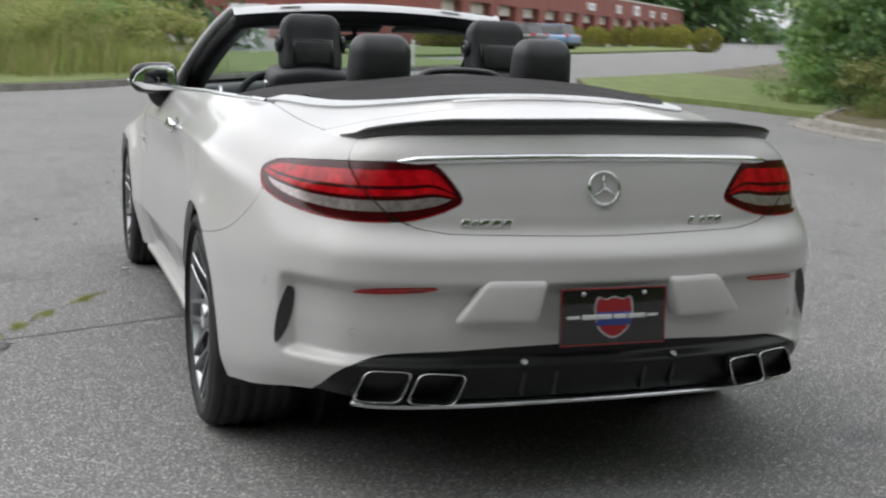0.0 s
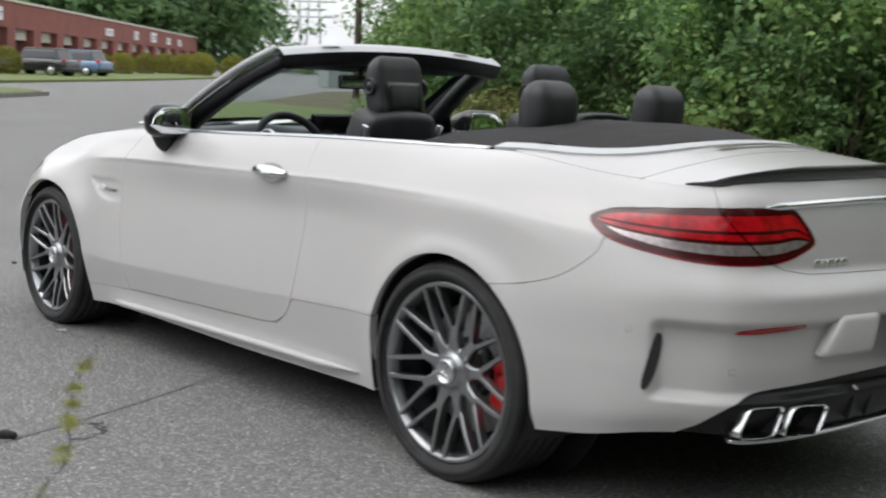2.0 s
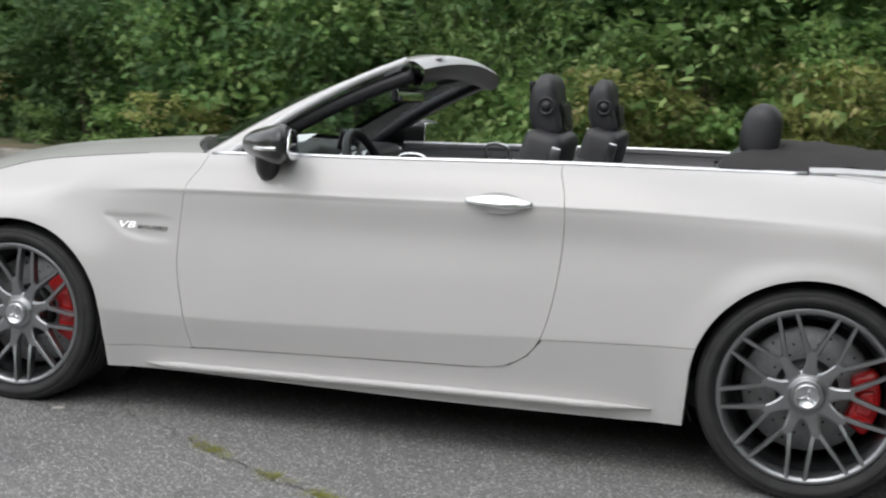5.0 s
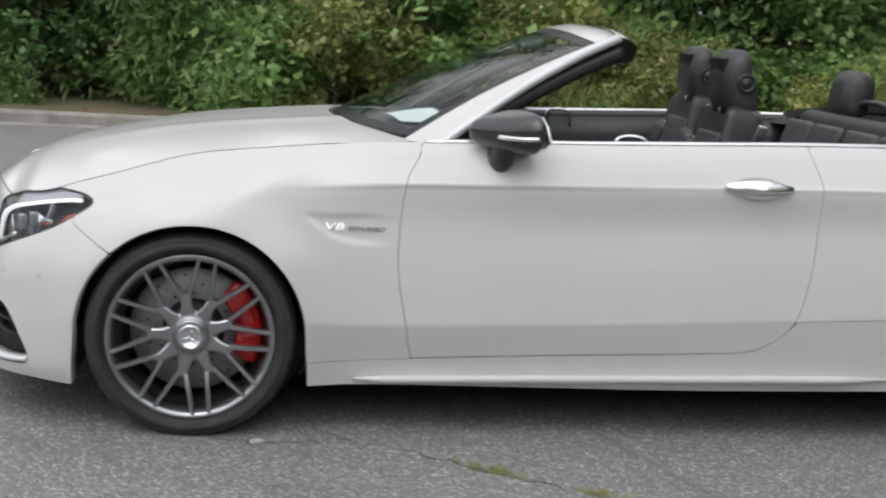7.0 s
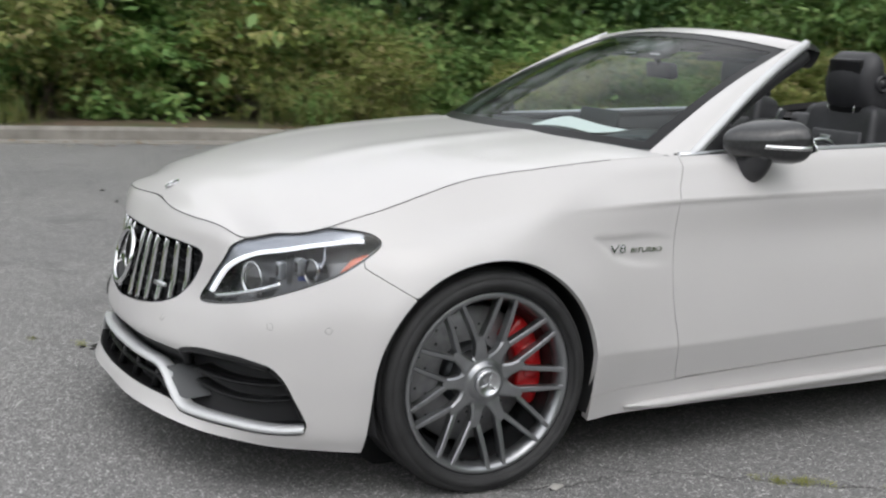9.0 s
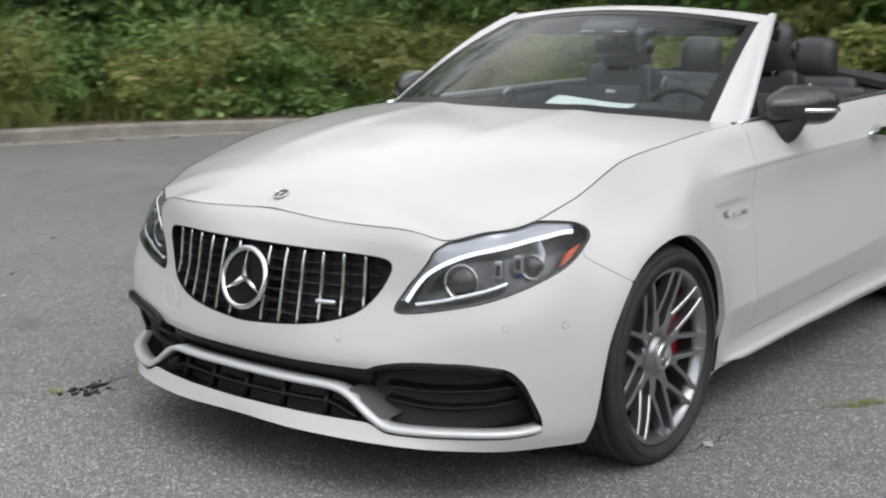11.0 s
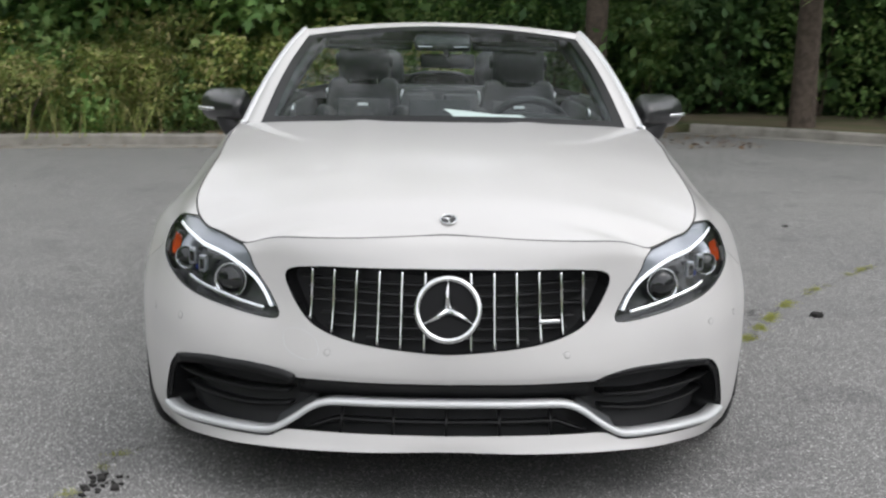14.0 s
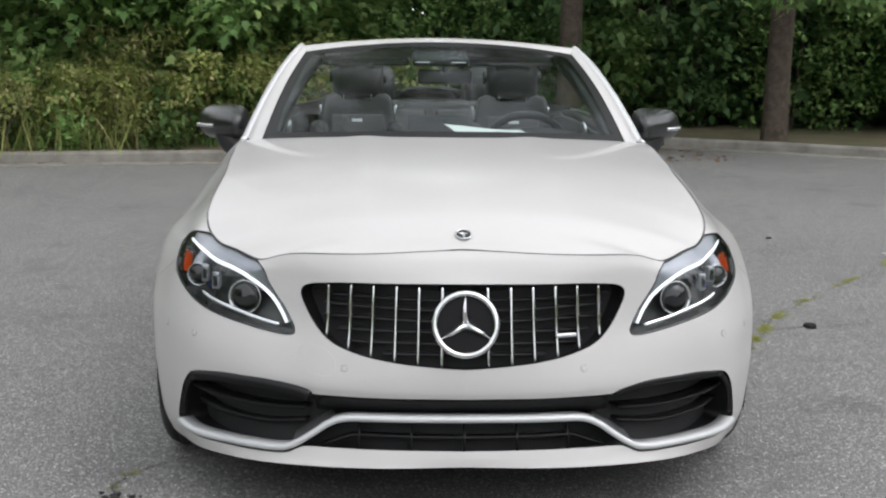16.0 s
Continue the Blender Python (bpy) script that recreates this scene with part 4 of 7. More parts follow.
def front_seat(x, y):
    lean = Matrix.Translation((x, y, 0.55)) @ pose(0, 0, 0, 0, -14, 0)
    back = obj("front_seat", *moved(cushion(0.14, 0.50, 0.62, 0.036, 0.030, 0.34, 0.03), lean @ pose(-0.02, 0, 0.275)), LEATHER, car, "black leather sports seat")
    obj("seat_panel", *moved(cushion(0.03, 0.27, 0.42, 0.014, 0.01, 0.05), lean @ pose(0.048, 0, 0.25)), STITCH, back, "stitched leather middle panel")
    obj("seat_cushion", *moved(rbox(0.52, 0.50, 0.16, 0.05, 3), pose(x + 0.26, y, 0.50, 0, -6, 0)), LEATHER, back)
    for s in (-1, 1):
        obj("side_bolster", *moved(cushion(0.10, 0.09, 0.46, 0.042), lean @ pose(0.055, s * 0.205, 0.20, s * 6, 0, s * -18)), LEATHER, back)
        post = sweep([(x - 0.125, y + s * 0.062, 1.02), (x - 0.135, y + s * 0.062, 1.13)], ring_profile(0.0075, n=10))
        obj("headrest_post", *post, CHROME, back, "chrome headrest post")
        plate_b = rbox(0.036, 0.012, 0.082, 0.005, 2)
        obj("shoulder_plate", *moved(plate_b, pose(x - 0.172, y + s * 0.176, 1.010, s * -14, -14, 0)), SATIN, back, "silver shoulder plate")

    def head(p):
        k = min(max(p[2] / 0.25 + 0.5, 0), 1)
        q = np.array(p, float)
        q[1] *= 1 - 0.16 * k * k - 0.10 * (1 - k) ** 2
        q[0] *= 1.0 - 0.42 * k * k - 0.22 * (1 - k) ** 3
        q[0] += 0.020 * math.sin(math.pi * k) + 0.004 * k - 0.016 * (p[1] / 0.14) ** 2
        return q

    hx_, hz = x - 0.125, 1.184
    hr = obj("headrest", *moved(rbox(0.132, 0.268, 0.250, 0.058, 5, head), pose(hx_, y, hz, 0, 8, 0)), LEATHER, back, "black leather headrest")
    obj("headrest_pad", *moved(rbox(0.022, 0.165, 0.205, 0.010, 2, lambda p: np.array([p[0] - 0.5 * p[1] ** 2, p[1], p[2]])), pose(hx_ + 0.056, y, hz - 0.006, 0, 8, 0)), INTAKE_BLACK, hr, "smooth black pad on the headrest's front")
    for s in (-1, 1):
        obj("pad_guide", *moved(rbox(0.006, 0.005, 0.030, 0.002, 1), pose(hx_ + 0.070, y + s * 0.066, hz - 0.096)), CHROME, hr, "small chrome guide")
    pane = rbox(0.012, 0.145, 0.085, 0.005, 2, lambda p: np.array([p[0] - 0.4 * p[1] ** 2 * -1, p[1] * (1 - 0.25 * (0.5 - p[2] / 0.085) * 0.6), p[2]]))
    obj("headrest_insert", *moved(pane, pose(hx_ - 0.058, y, hz - 0.024, 0, 10, 0)), PLASTIC, hr, "ribbed black insert in the headrest")
    obj("insert_frame", *moved(rbox(0.008, 0.165, 0.105, 0.004, 2), pose(hx_ - 0.055, y, hz - 0.024, 0, 10, 0)), GLOSS, hr)
    for s in (-1, 1):
        knob = lathe([(0.033, -0.010), (0.033, 0.004), (0.026, 0.006), (0.025, 0.001), (0.017, 0.001), (0.016, 0.006), (0.0005, 0.007)], 28)
        kn = moved(knob, pose(hx_, y + 0.131, hz + 0.008))
        if s < 0:
            kn = moved(flip(knob), pose(hx_, y - 0.131, hz + 0.008))
        obj("headrest_button", *kn, PLASTIC, hr, "round black button on the headrest")
    obj("seat_badge", *moved(rbox(0.004, 0.05, 0.014, 0.0018, 1), pose(x + 0.015, y, 0.985, 0, -14, 0)), SATIN, back, "small silver plaque")
    return back


front_seat(-0.335, 0.370)
front_seat(-0.435, -0.370)
bench = obj("rear_seat", *moved(cushion(0.16, 1.16, 0.48, 0.05, 0.0, 0.06), pose(-1.10, 0, 0.82, 0, -16, 0)), LEATHER, car, "black leather rear bench")
obj("bench_cushion", *moved(rbox(0.46, 1.1, 0.16, 0.05, 3), pose(-0.88, 0, 0.56)), LEATHER, bench)
for s in (-1, 1):
    for k, yy in enumerate((0.16, 0.46)):
        obj("bench_pad", *moved(cushion(0.05, 0.27, 0.36, 0.022), pose(-1.025, s * yy, 0.84, 0, -16, 0)), STITCH, bench)
    hr = obj("rear_headrest", *moved(rbox(0.125, 0.225, 0.21, 0.058, 5, lambda p: np.array([p[0] * (0.85 + 0.3 * math.sin(math.pi * min(max(p[2] / 0.21 + 0.5, 0), 1))), p[1] * (1 - 0.10 * (p[2] / 0.21 + 0.5)), p[2]])),
                                    pose(-1.205, s * 0.297, 1.135, 0, -6, 0)), LEATHER, bench, "black leather rear headrest")
hoop = curve([(-1.20, 0.155, 1.075), (-1.185, 0.12, 1.112), (-1.18, 0.0, 1.122), (-1.185, -0.12, 1.112), (-1.20, -0.155, 1.075)], 40)
obj("roll_hoop_cover", *sweep(hoop, ring_profile(0.020, 0.012, 10)), PLASTIC, car, "black hoop between the rear headrests")
front_cloth = sheet(lambda a, b: np.array([-0.98 - 0.13 * b - 0.16 * math.sin(math.pi * a), 0.70 * (1 - 2 * a), 0.985 + 0.078 * math.sin(math.pi * a) ** 1.4 * b + 0.030 * b]), 41, 7)
obj("parcel_shelf", *front_cloth, CLOTH, car, "black cloth shelf behind the rear bench")

# ---- outside details ----
def on_skin(s, z):
    """Place and normal of the skin at a run along the outline and a height."""
    k = np.argmin(((rs - abs(s)) * 1.0) ** 2 + (rz - z) ** 2)
    p, n = ring.v[k].copy(), ring.n[k].copy()
    i = np.clip(np.searchsorted(RING_S, abs(s)), 1, NS - 1)
    t = (abs(s) - RING_S[i - 1]) / (RING_S[i] - RING_S[i - 1])
    col = RING[i - 1] * (1 - t) + RING[i] * t
    p = np.array([np.interp(z, col[:, 2], col[:, k2]) for k2 in range(3)])
    if s < 0:
        p[1], n[1] = -p[1], -n[1]
    return p, n


def frame_on(s, z, lift=0.0, roll=0.0):
    """A pose on the skin: x along it (to the rear on the left flank), y up, z outwards."""
    p, n = on_skin(s, z)
    n = Vector(n).normalized()
    x = Vector((0, 0, 1)).cross(n).normalized()
    y = n.cross(x)
    m = Matrix((x, y, n)).transposed().to_4x4()
    m.translation = Vector(p) + n * lift
    return m @ pose(0, 0, 0, 0, 0, roll)


def skin_path(points, lift=0.0):
    out = []
    for s, z in points:
        p, n = on_skin(s, z)
        out.append(p + n * lift)
    return np.array(out)


def chain(outline, s):
    """Lower and upper height of a closed outline at s."""
    o = np.asarray(outline)
    q = np.roll(o, -1, 0)
    lo, hi = np.full(len(s), 9.0), np.full(len(s), -9.0)
    for (a, za), (b, zb) in zip(o, q):
        if abs(b - a) < 1e-9:
            continue
        t = (s - a) / (b - a)
        hit = (t >= 0) & (t <= 1)
        z = za + (zb - za) * t
        lo, hi = np.where(hit, np.minimum(lo, z), lo), np.where(hit, np.maximum(hi, z), hi)
    return lo, hi


# Headlights.
GLOW = bpy.data.materials.new("daytime_light")
GLOW.use_nodes = True
GLOW.node_tree.nodes["Principled BSDF"].inputs["Emission Color"].default_value = (0.93, 0.97, 1.0, 1)
GLOW.node_tree.nodes["Principled BSDF"].inputs["Emission Strength"].default_value = 0.65
GLOW.node_tree.nodes["Principled BSDF"].inputs["Base Color"].default_value = (0.9, 0.92, 0.95, 1)
HOUSING = material("smoked_housing", (0.085, 0.087, 0.092), 0.22, 0.5, 0.4, vary=0.5, scale=25)
HOUSING_LIGHT = material("pale_reflector_wall", (0.34, 0.36, 0.40), 0.26, 0.45, 0.5, vary=0.12, scale=30)
BLUE = material("blue_tinted_lens", (0.04, 0.08, 0.36), 0.15, 0.4, 0.6)
CUBE = material("clear_led_block", (0.42, 0.44, 0.47), 0.12, 0.6, 0.8, vary=0.5, scale=70)
head = ring.clip(f_head - 0.001).refine()
ha = head.a
h_in = inside(HEAD, ha[:, 0], ha[:, 1])
amber_zone = [(along(1.885, 0.835), 0.618), (along(1.858, 0.838), 0.660), (along(1.828, 0.842), 0.692), (along(1.79, 0.85), 0.706), (along(1.755, 0.86), 0.716), (along(1.70, 0.88), 0.716), (along(1.75, 0.87), 0.62), (along(1.86, 0.85), 0.59)]
DRL = sp([(2.126, 0.497, 0.550), (2.112, 0.522, 0.592), (2.090, 0.551, 0.630), (2.052, 0.598, 0.664), (2.008, 0.655, 0.692), (1.950, 0.716, 0.712), (1.895, 0.762, 0.726), (1.822, 0.812, 0.737), (1.785, 0.832, 0.738)])
drl_line = curve(DRL, 60)
drl = skin_path(drl_line, -0.013)
over_drl = inside([tuple(q) for q in drl_line] + [(DRL[-1][0], 0.80), (DRL[0][0] + 0.02, 0.80), (DRL[0][0] - 0.10, 0.70), (DRL[0][0] - 0.10, 0.55)], ha[:, 0], ha[:, 1])
low_strip = skin_path(curve(sp([(2.126, 0.522, 0.540), (2.090, 0.607, 0.560), (2.039, 0.700, 0.590), (2.000, 0.748, 0.612)]), 30), -0.010)
for mir in (False, True):
    fl = flip if mir else (lambda b: b)
    side = (lambda sk: sk.mirror()) if mir else (lambda sk: sk)
    hl = side(head).lift(-0.001).put("headlight", LENS, car, "clear LED headlight with a chrome inside", 0.0005)
    hl.visible_shadow = False
    v, f, n = side(head).solid(0.07)
    obj("headlight_wall", v, f[len(head.f):], HOUSING, hl, "dark edge of the headlight", None)
    back = side(head).lift(-0.062)
    obj("housing", back.v, [tuple(t) for t in back.f.tolist()], HOUSING, hl, "smoked dark housing", back.n)
    side(head.clip(least(over_drl, h_in - 0.0015))).lift(-0.007).put("upper_reflector", HOUSING_LIGHT, hl, "silvery reflector over the light strip", 0.01)
    side(head.clip(least(0.005 - h_in, -over_drl))).lift(-0.003).put("lens_border", GLOSS, hl, "black border of the lens", 0.01)
    obj("daytime_strip", *fl(sweep(drl, [(-0.006, -0.006), (0.006, -0.006), (0.006, 0.005), (-0.006, 0.005)])), GLOW, hl, "white glowing daytime light strip")
    obj("chrome_strip", *fl(sweep(low_strip, [(-0.004, -0.007), (0.004, -0.007), (0.004, 0.007), (-0.004, 0.007)])), CHROME, hl, "chrome strip in the headlight")
    for (x, y, z), r, deep in (((2.052, 0.628, 0.612), 0.044, 0.040), ((1.915, 0.775, 0.662), 0.030, 0.034)):
        p, n = on_skin(along(x, y), z)
        aim = Vector((0.95, 0.25, 0.05)).normalized()
        m = Matrix.Translation(Vector(p) - Vector(n) * deep) @ aim.to_track_quat("Y", "Z").to_matrix().to_4x4()
        obj("projector", *fl(moved(lathe([(r * 0.7, -0.03), (r * 1.08, 0.008), (r * 1.14, 0.011), (r * 1.10, 0.013), (r, 0.010), (r * 0.92, 0.006)], 36), m)), CHROME, hl, "chrome projector ring")
        obj("projector_lens", *fl(moved(lathe([(r * 0.95, 0.004), (r * 0.82, 0.014), (r * 0.52, 0.021), (0.0005, 0.024)], 36), m)), GLOSS, hl, "dark glossy projector lens")
    for x, y, z in ((1.997, 0.716, 0.652), (1.952, 0.757, 0.668)):
        p, n = on_skin(along(x, y), z)
        aim = Vector((0.95, 0.30, 0.0)).normalized()
        m = Matrix.Translation(Vector(p) - Vector(n) * 0.030) @ aim.to_track_quat("Z", "Y").to_matrix().to_4x4()
        block_led = obj("led_block", *fl(moved(rbox(0.026, 0.052, 0.026, 0.007, 2), m)), CUBE, hl, "clear rounded LED block")
        obj("led_window", *fl(moved(rbox(0.014, 0.030, 0.004, 0.0018, 1), m @ pose(0, 0, 0.0125))), GLOSS, block_led)
    p, n = on_skin(along(1.969, 0.756), 0.657)
    m2 = Matrix.Translation(Vector(p) - Vector(n) * 0.036 + Vector((-0.020, 0.004, 0))) @ pose(0, 0, 0, 0, 0, -20)
    obj("divider_fin", *fl(moved(rbox(0.026, 0.006, 0.056, 0.0028, 1), m2)), BLUE, hl, "blue divider fin")
    obj("lens_edge", *fl(sweep(skin_path(HEAD, -0.001), ring_profile(0.0026, n=6), closed=True)), GLOSS, hl, "black edge of the headlight")
    wall_path = skin_path(curve(sp([(1.893, 0.785, 0.728), (1.900, 0.800, 0.690), (1.930, 0.800, 0.640)]), 12), -0.034)
    obj("bezel_fin", *fl(sweep(wall_path, [(-0.002, -0.026), (0.002, -0.026), (0.002, 0.020), (-0.002, 0.020)], up=(0.3, 0.95, 0))), HOUSING_LIGHT, hl, "silvery bezel fin")
    side(head.clip(least(inside(amber_zone, ha[:, 0], ha[:, 1]), h_in - 0.008))).lift(-0.018).put("side_reflector", AMBER, hl, "amber side reflector", 0.02)

# Tail lights, split by the boot lid's gap.
tail_half = {"outer": ring.clip(least(f_tail - 0.001, -f_lid - 0.0025)).refine().refine(), "inner": ring.clip(least(f_tail - 0.001, f_lid - 0.0025)).refine().refine()}
TAIL_A = np.asarray(TAIL)
for key, sk in tail_half.items():
    s_, z_ = sk.a[:, 0], sk.a[:, 1]
    lo, hi = chain(TAIL_A, s_)
    h = (z_ - lo) / np.maximum(hi - lo, 1e-4)
    inn = inside(TAIL_A, s_, z_)
    lay = {"red_band": (RED_LENS, least(inn - 0.014, 0.86 - h, h - 0.60) , 0.0015), "red_line": (RED_LENS, least(inn - 0.016, 0.54 - h, h - 0.43), 0.0015), "clear_band": (CLEAR_WHITE, least(inn - 0.022, 0.36 - h, h - 0.18), 0.0012),
           "red_border": (RED_LENS, least(inn - 0.001, 0.0032 - inn, 0.55 - h), 0.0010)}
    for mir in (False, True):
        base = sk.mirror() if mir else sk
        tl = base.put("tail_light", DARK_RED, car, "dark red wraparound tail light", 0.03)
        for nm, (mt, fld, up) in lay.items():
            bit = sk.clip(fld * np.where(fld > 0, 1, 1))
            if len(bit.f):
                (bit.mirror() if mir else bit).lift(up).put(nm, mt, tl, "", 0.001)

# Grille.
gr = ring.clip(f_gr)
gr = gr.plus(gr.mirror())
v, f, n = gr.solid(0.07)
grille = obj("grille", v, f[len(gr.f):], GLOSS, car, "black grille with upright chrome bars")
back = gr.lift(-0.068)
obj("grille_backing", back.v, [tuple(t) for t in back.f.tolist()], GAP, grille, "", back.n)
for k in range(1, 7):
    for sgn in (-1, 1):
        y = sgn * 0.0658 * k
        s_ = sq([(y, 0)])[0][0]
        lo, hi = chain(GRILLE, np.array([s_]))
        path = skin_path([(s_, z) for z in np.linspace(lo[0] + 0.002, hi[0] - 0.002, 18)], -0.012)
        obj("grille_bar", *sweep(path, [(-0.0045, -0.030), (0.0045, -0.030), (0.0045, 0.004), (0.002, 0.008), (-0.002, 0.008), (-0.0045, 0.004)], up=(1, 0, 0)), CHROME, grille, "upright chrome grille bar")
for z in np.arange(0.455, 0.68, 0.030):
    row = [(s_, z) for s_ in np.linspace(-0.48, 0.48, 41) if inside(GRILLE, np.array([s_]), np.array([z]))[0] > 0.016]
    if len(row) > 4:
        obj("grille_slat", *sweep(skin_path(row, -0.05), [(-0.012, -0.003), (0.012, -0.003), (0.012, 0.003), (-0.012, 0.003)]), GAP, grille, "black cross slat")


def star_emblem(m, r, tube, name, parent, disc_mat, label):
    """A ring with three tapering points."""
    ringv = lathe([(r + tube * math.cos(a), tube * math.sin(a)) for a in np.linspace(0, 2 * math.pi, 13)], 64, "z")
    em = obj(name, *moved(ringv, m), CHROME, parent, label)
    for k in range(3):
        a = math.pi / 2 + k * 2 * math.pi / 3
        tip = (r * 0.97 * math.cos(a), r * 0.97 * math.sin(a), tube * 0.2)
        pt = sweep([(0, 0, tube * 0.3), tip], [(-r * 0.20, -tube * 0.3), (0, tube * 1.2), (r * 0.20, -tube * 0.3)], up=(0, 0, 1), scale=[1, 0.08])
        obj("emblem_point", *moved(pt, m), CHROME, em)
    if disc_mat:
        obj("emblem_disc", *moved(lathe([(r, -tube * 0.6), (0.0005, -tube * 0.5)], 48, "z"), m), disc_mat, em, "dark disc of the emblem")
    return em


gm = frame_on(0.0, 0.566, 0.010)
EMBLEM_BLACK = material("emblem_black", (0.012, 0.012, 0.013), 0.30, spec=0.12)
star_emblem(gm, 0.084, 0.0085, "grille_emblem", grille, EMBLEM_BLACK, "round chrome emblem on the grille")
obj("grille_badge", *moved(rbox(0.062, 0.012, 0.010, 0.003, 1), frame_on(sq([(0.288, 0)])[0][0], 0.530, 0.002)), SATIN, grille, "small silver badge bar")
hood_m = Matrix.Translation((2.089, 0, 0.7945)) @ pose(0, 0, 0, 0, 26, 0) @ pose(0, 0, 0, 0, 0, -90)
star_emblem(hood_m, 0.0225, 0.0022, "bonnet_emblem", car, GLOSS, "small round chrome emblem on the bonnet")

# Lower intakes.
BLADE_GREY = material("satin_grey_blade", (0.14, 0.145, 0.15), 0.45, 0.2)
ink = ring.clip(f_in)
ink = ink.plus(ink.mirror())
v, f, n = ink.solid(0.09)
intake = obj("lower_intake", v, f[len(ink.f):], INTAKE_BLACK, car, "black lower air intake")
back = ink.lift(-0.088)
obj("intake_backing", back.v, [tuple(t) for t in back.f.tolist()], GAP, intake, "", back.n)
strip = sp([(1.947, 0.829, 0.216)]) + sq([(0.79, 0.209), (0.69, 0.207), (0.58, 0.207), (0.51, 0.208), (0.470, 0.216), (0.42, 0.247), (0.375, 0.281), (0.335, 0.298), (0.29, 0.303), (0.19, 0.305)])
strip = curve(strip + [(0, 0.306)] + [(-s, z) for s, z in strip[::-1]], 240)
obj("splitter_strip", *sweep(skin_path(strip, 0.003), [(0.040, -0.007), (0.040, 0.008), (-0.003, 0.008), (-0.007, 0.0), (-0.005, -0.008)]), TRIM, intake, "satin silver strip across the intake")
for sgn in (-1, 1):
    s_in, s_out = sq([(0.455, 0)])[0][0], along(1.985, 0.815)
    u = np.linspace(0, 1, 18)
    for z_line, deep in ((0.366 + 0.006 * u, 0.020), (0.322 - 0.010 * np.sin(math.pi * u) + 0.008 * u, 0.034), (0.292 - 0.030 * np.sin(math.pi * u * 0.75) + 0.010 * u, 0.052)):
        fin = [(sgn * (s_in + (s_out - s_in) * a), z) for a, z in zip(u, z_line)]
        obj("intake_fin", *sweep(skin_path(fin, -deep - 0.03), [(-0.030, -0.004), (0.028, -0.004), (0.032, 0.0), (0.028, 0.004), (-0.030, 0.006)]), INTAKE_BLACK, intake, "black fin in the intake")
    brow = [(sgn * s_, z) for s_, z in sq([(0.425, 0.358), (0.455, 0.370), (0.53, 0.383), (0.61, 0.388), (0.69, 0.390)]) + sp([(2.035, 0.765, 0.382)])]
    obj("intake_brow", *sweep(skin_path(curve(brow, 24), -0.012), [(-0.030, -0.016), (0.012, -0.010), (0.014, 0.0), (0.012, 0.008), (-0.030, 0.008)]), INTAKE_BLACK, intake, "black upper edge of the intake")
    diag = skin_path([(sgn * s_, z) for s_, z in sq([(0.365, 0.300), (0.39, 0.284), (0.43, 0.255), (0.470, 0.226)])], -0.006)
    flap = np.concatenate([diag, diag + np.array([-0.10, -sgn * 0.006, 0.006])])
    rear_side = flap + np.array([0, -sgn * 0.006, -0.004])
    k = len(diag)
    quads = [(i, i + 1, k + i + 1, k + i) for i in range(k - 1)]
    obj("intake_blade", *join((flap, quads), (rear_side, [q[::-1] for q in quads])), BLADE_GREY, intake, "satin dark grey diagonal blade")
    outer = curve([(sgn * s_, z) for s_, z in sp([(2.03, 0.768, 0.378), (1.999, 0.797, 0.345), (1.973, 0.812, 0.298), (1.949, 0.824, 0.240)])], 30)
    obj("intake_rim", *sweep(skin_path(outer, -0.012), ring_profile(0.008, n=8)), INTAKE_BLACK, intake, "black outer rim of the intake")
for y in (-0.294, -0.147, 0.0, 0.147, 0.294):
    s_ = sq([(y, 0)])[0][0]
    obj("lower_grille_post", *sweep(skin_path([(s_, 0.222), (s_, 0.298)], -0.030), [(-0.004, -0.02), (0.004, -0.02), (0.004, 0.006), (-0.004, 0.006)], up=(1, 0, 0)), INTAKE_BLACK, intake)
row = [(s_, 0.262 - 0.034 * max(abs(s_) - 0.31, 0) / 0.09) for s_ in np.linspace(-0.40, 0.40, 40)]
obj("lower_grille_slat", *sweep(skin_path(row, -0.030), [(-0.02, -0.004), (0.006, -0.004), (0.006, 0.004), (-0.02, 0.004)]), INTAKE_BLACK, intake)
obj("upper_grille_panel", *sweep(skin_path([(s_, 0.336) for s_ in np.linspace(-0.43, 0.43, 40)], -0.034), [(-0.02, -0.024), (0.0, -0.024), (0.010, 0.026), (-0.02, 0.026)]), INTAKE_BLACK, intake, "black panel over the strip")


# Parking sensors.
def sensor(s, z):
    disc_ = lathe([(0.0098, -0.002), (0.0098, 0.0003), (0.0090, 0.0003)], 20, "z")
    o = obj("parking_sensor", *moved(lathe([(0.0090, 0.0002), (0.0082, 0.0005), (0.0005, 0.0006)], 20, "z"), frame_on(s, z)), PAINT, car, "round white parking sensor")
    obj("sensor_gap", *moved(disc_, frame_on(s, z)), PLASTIC, o)


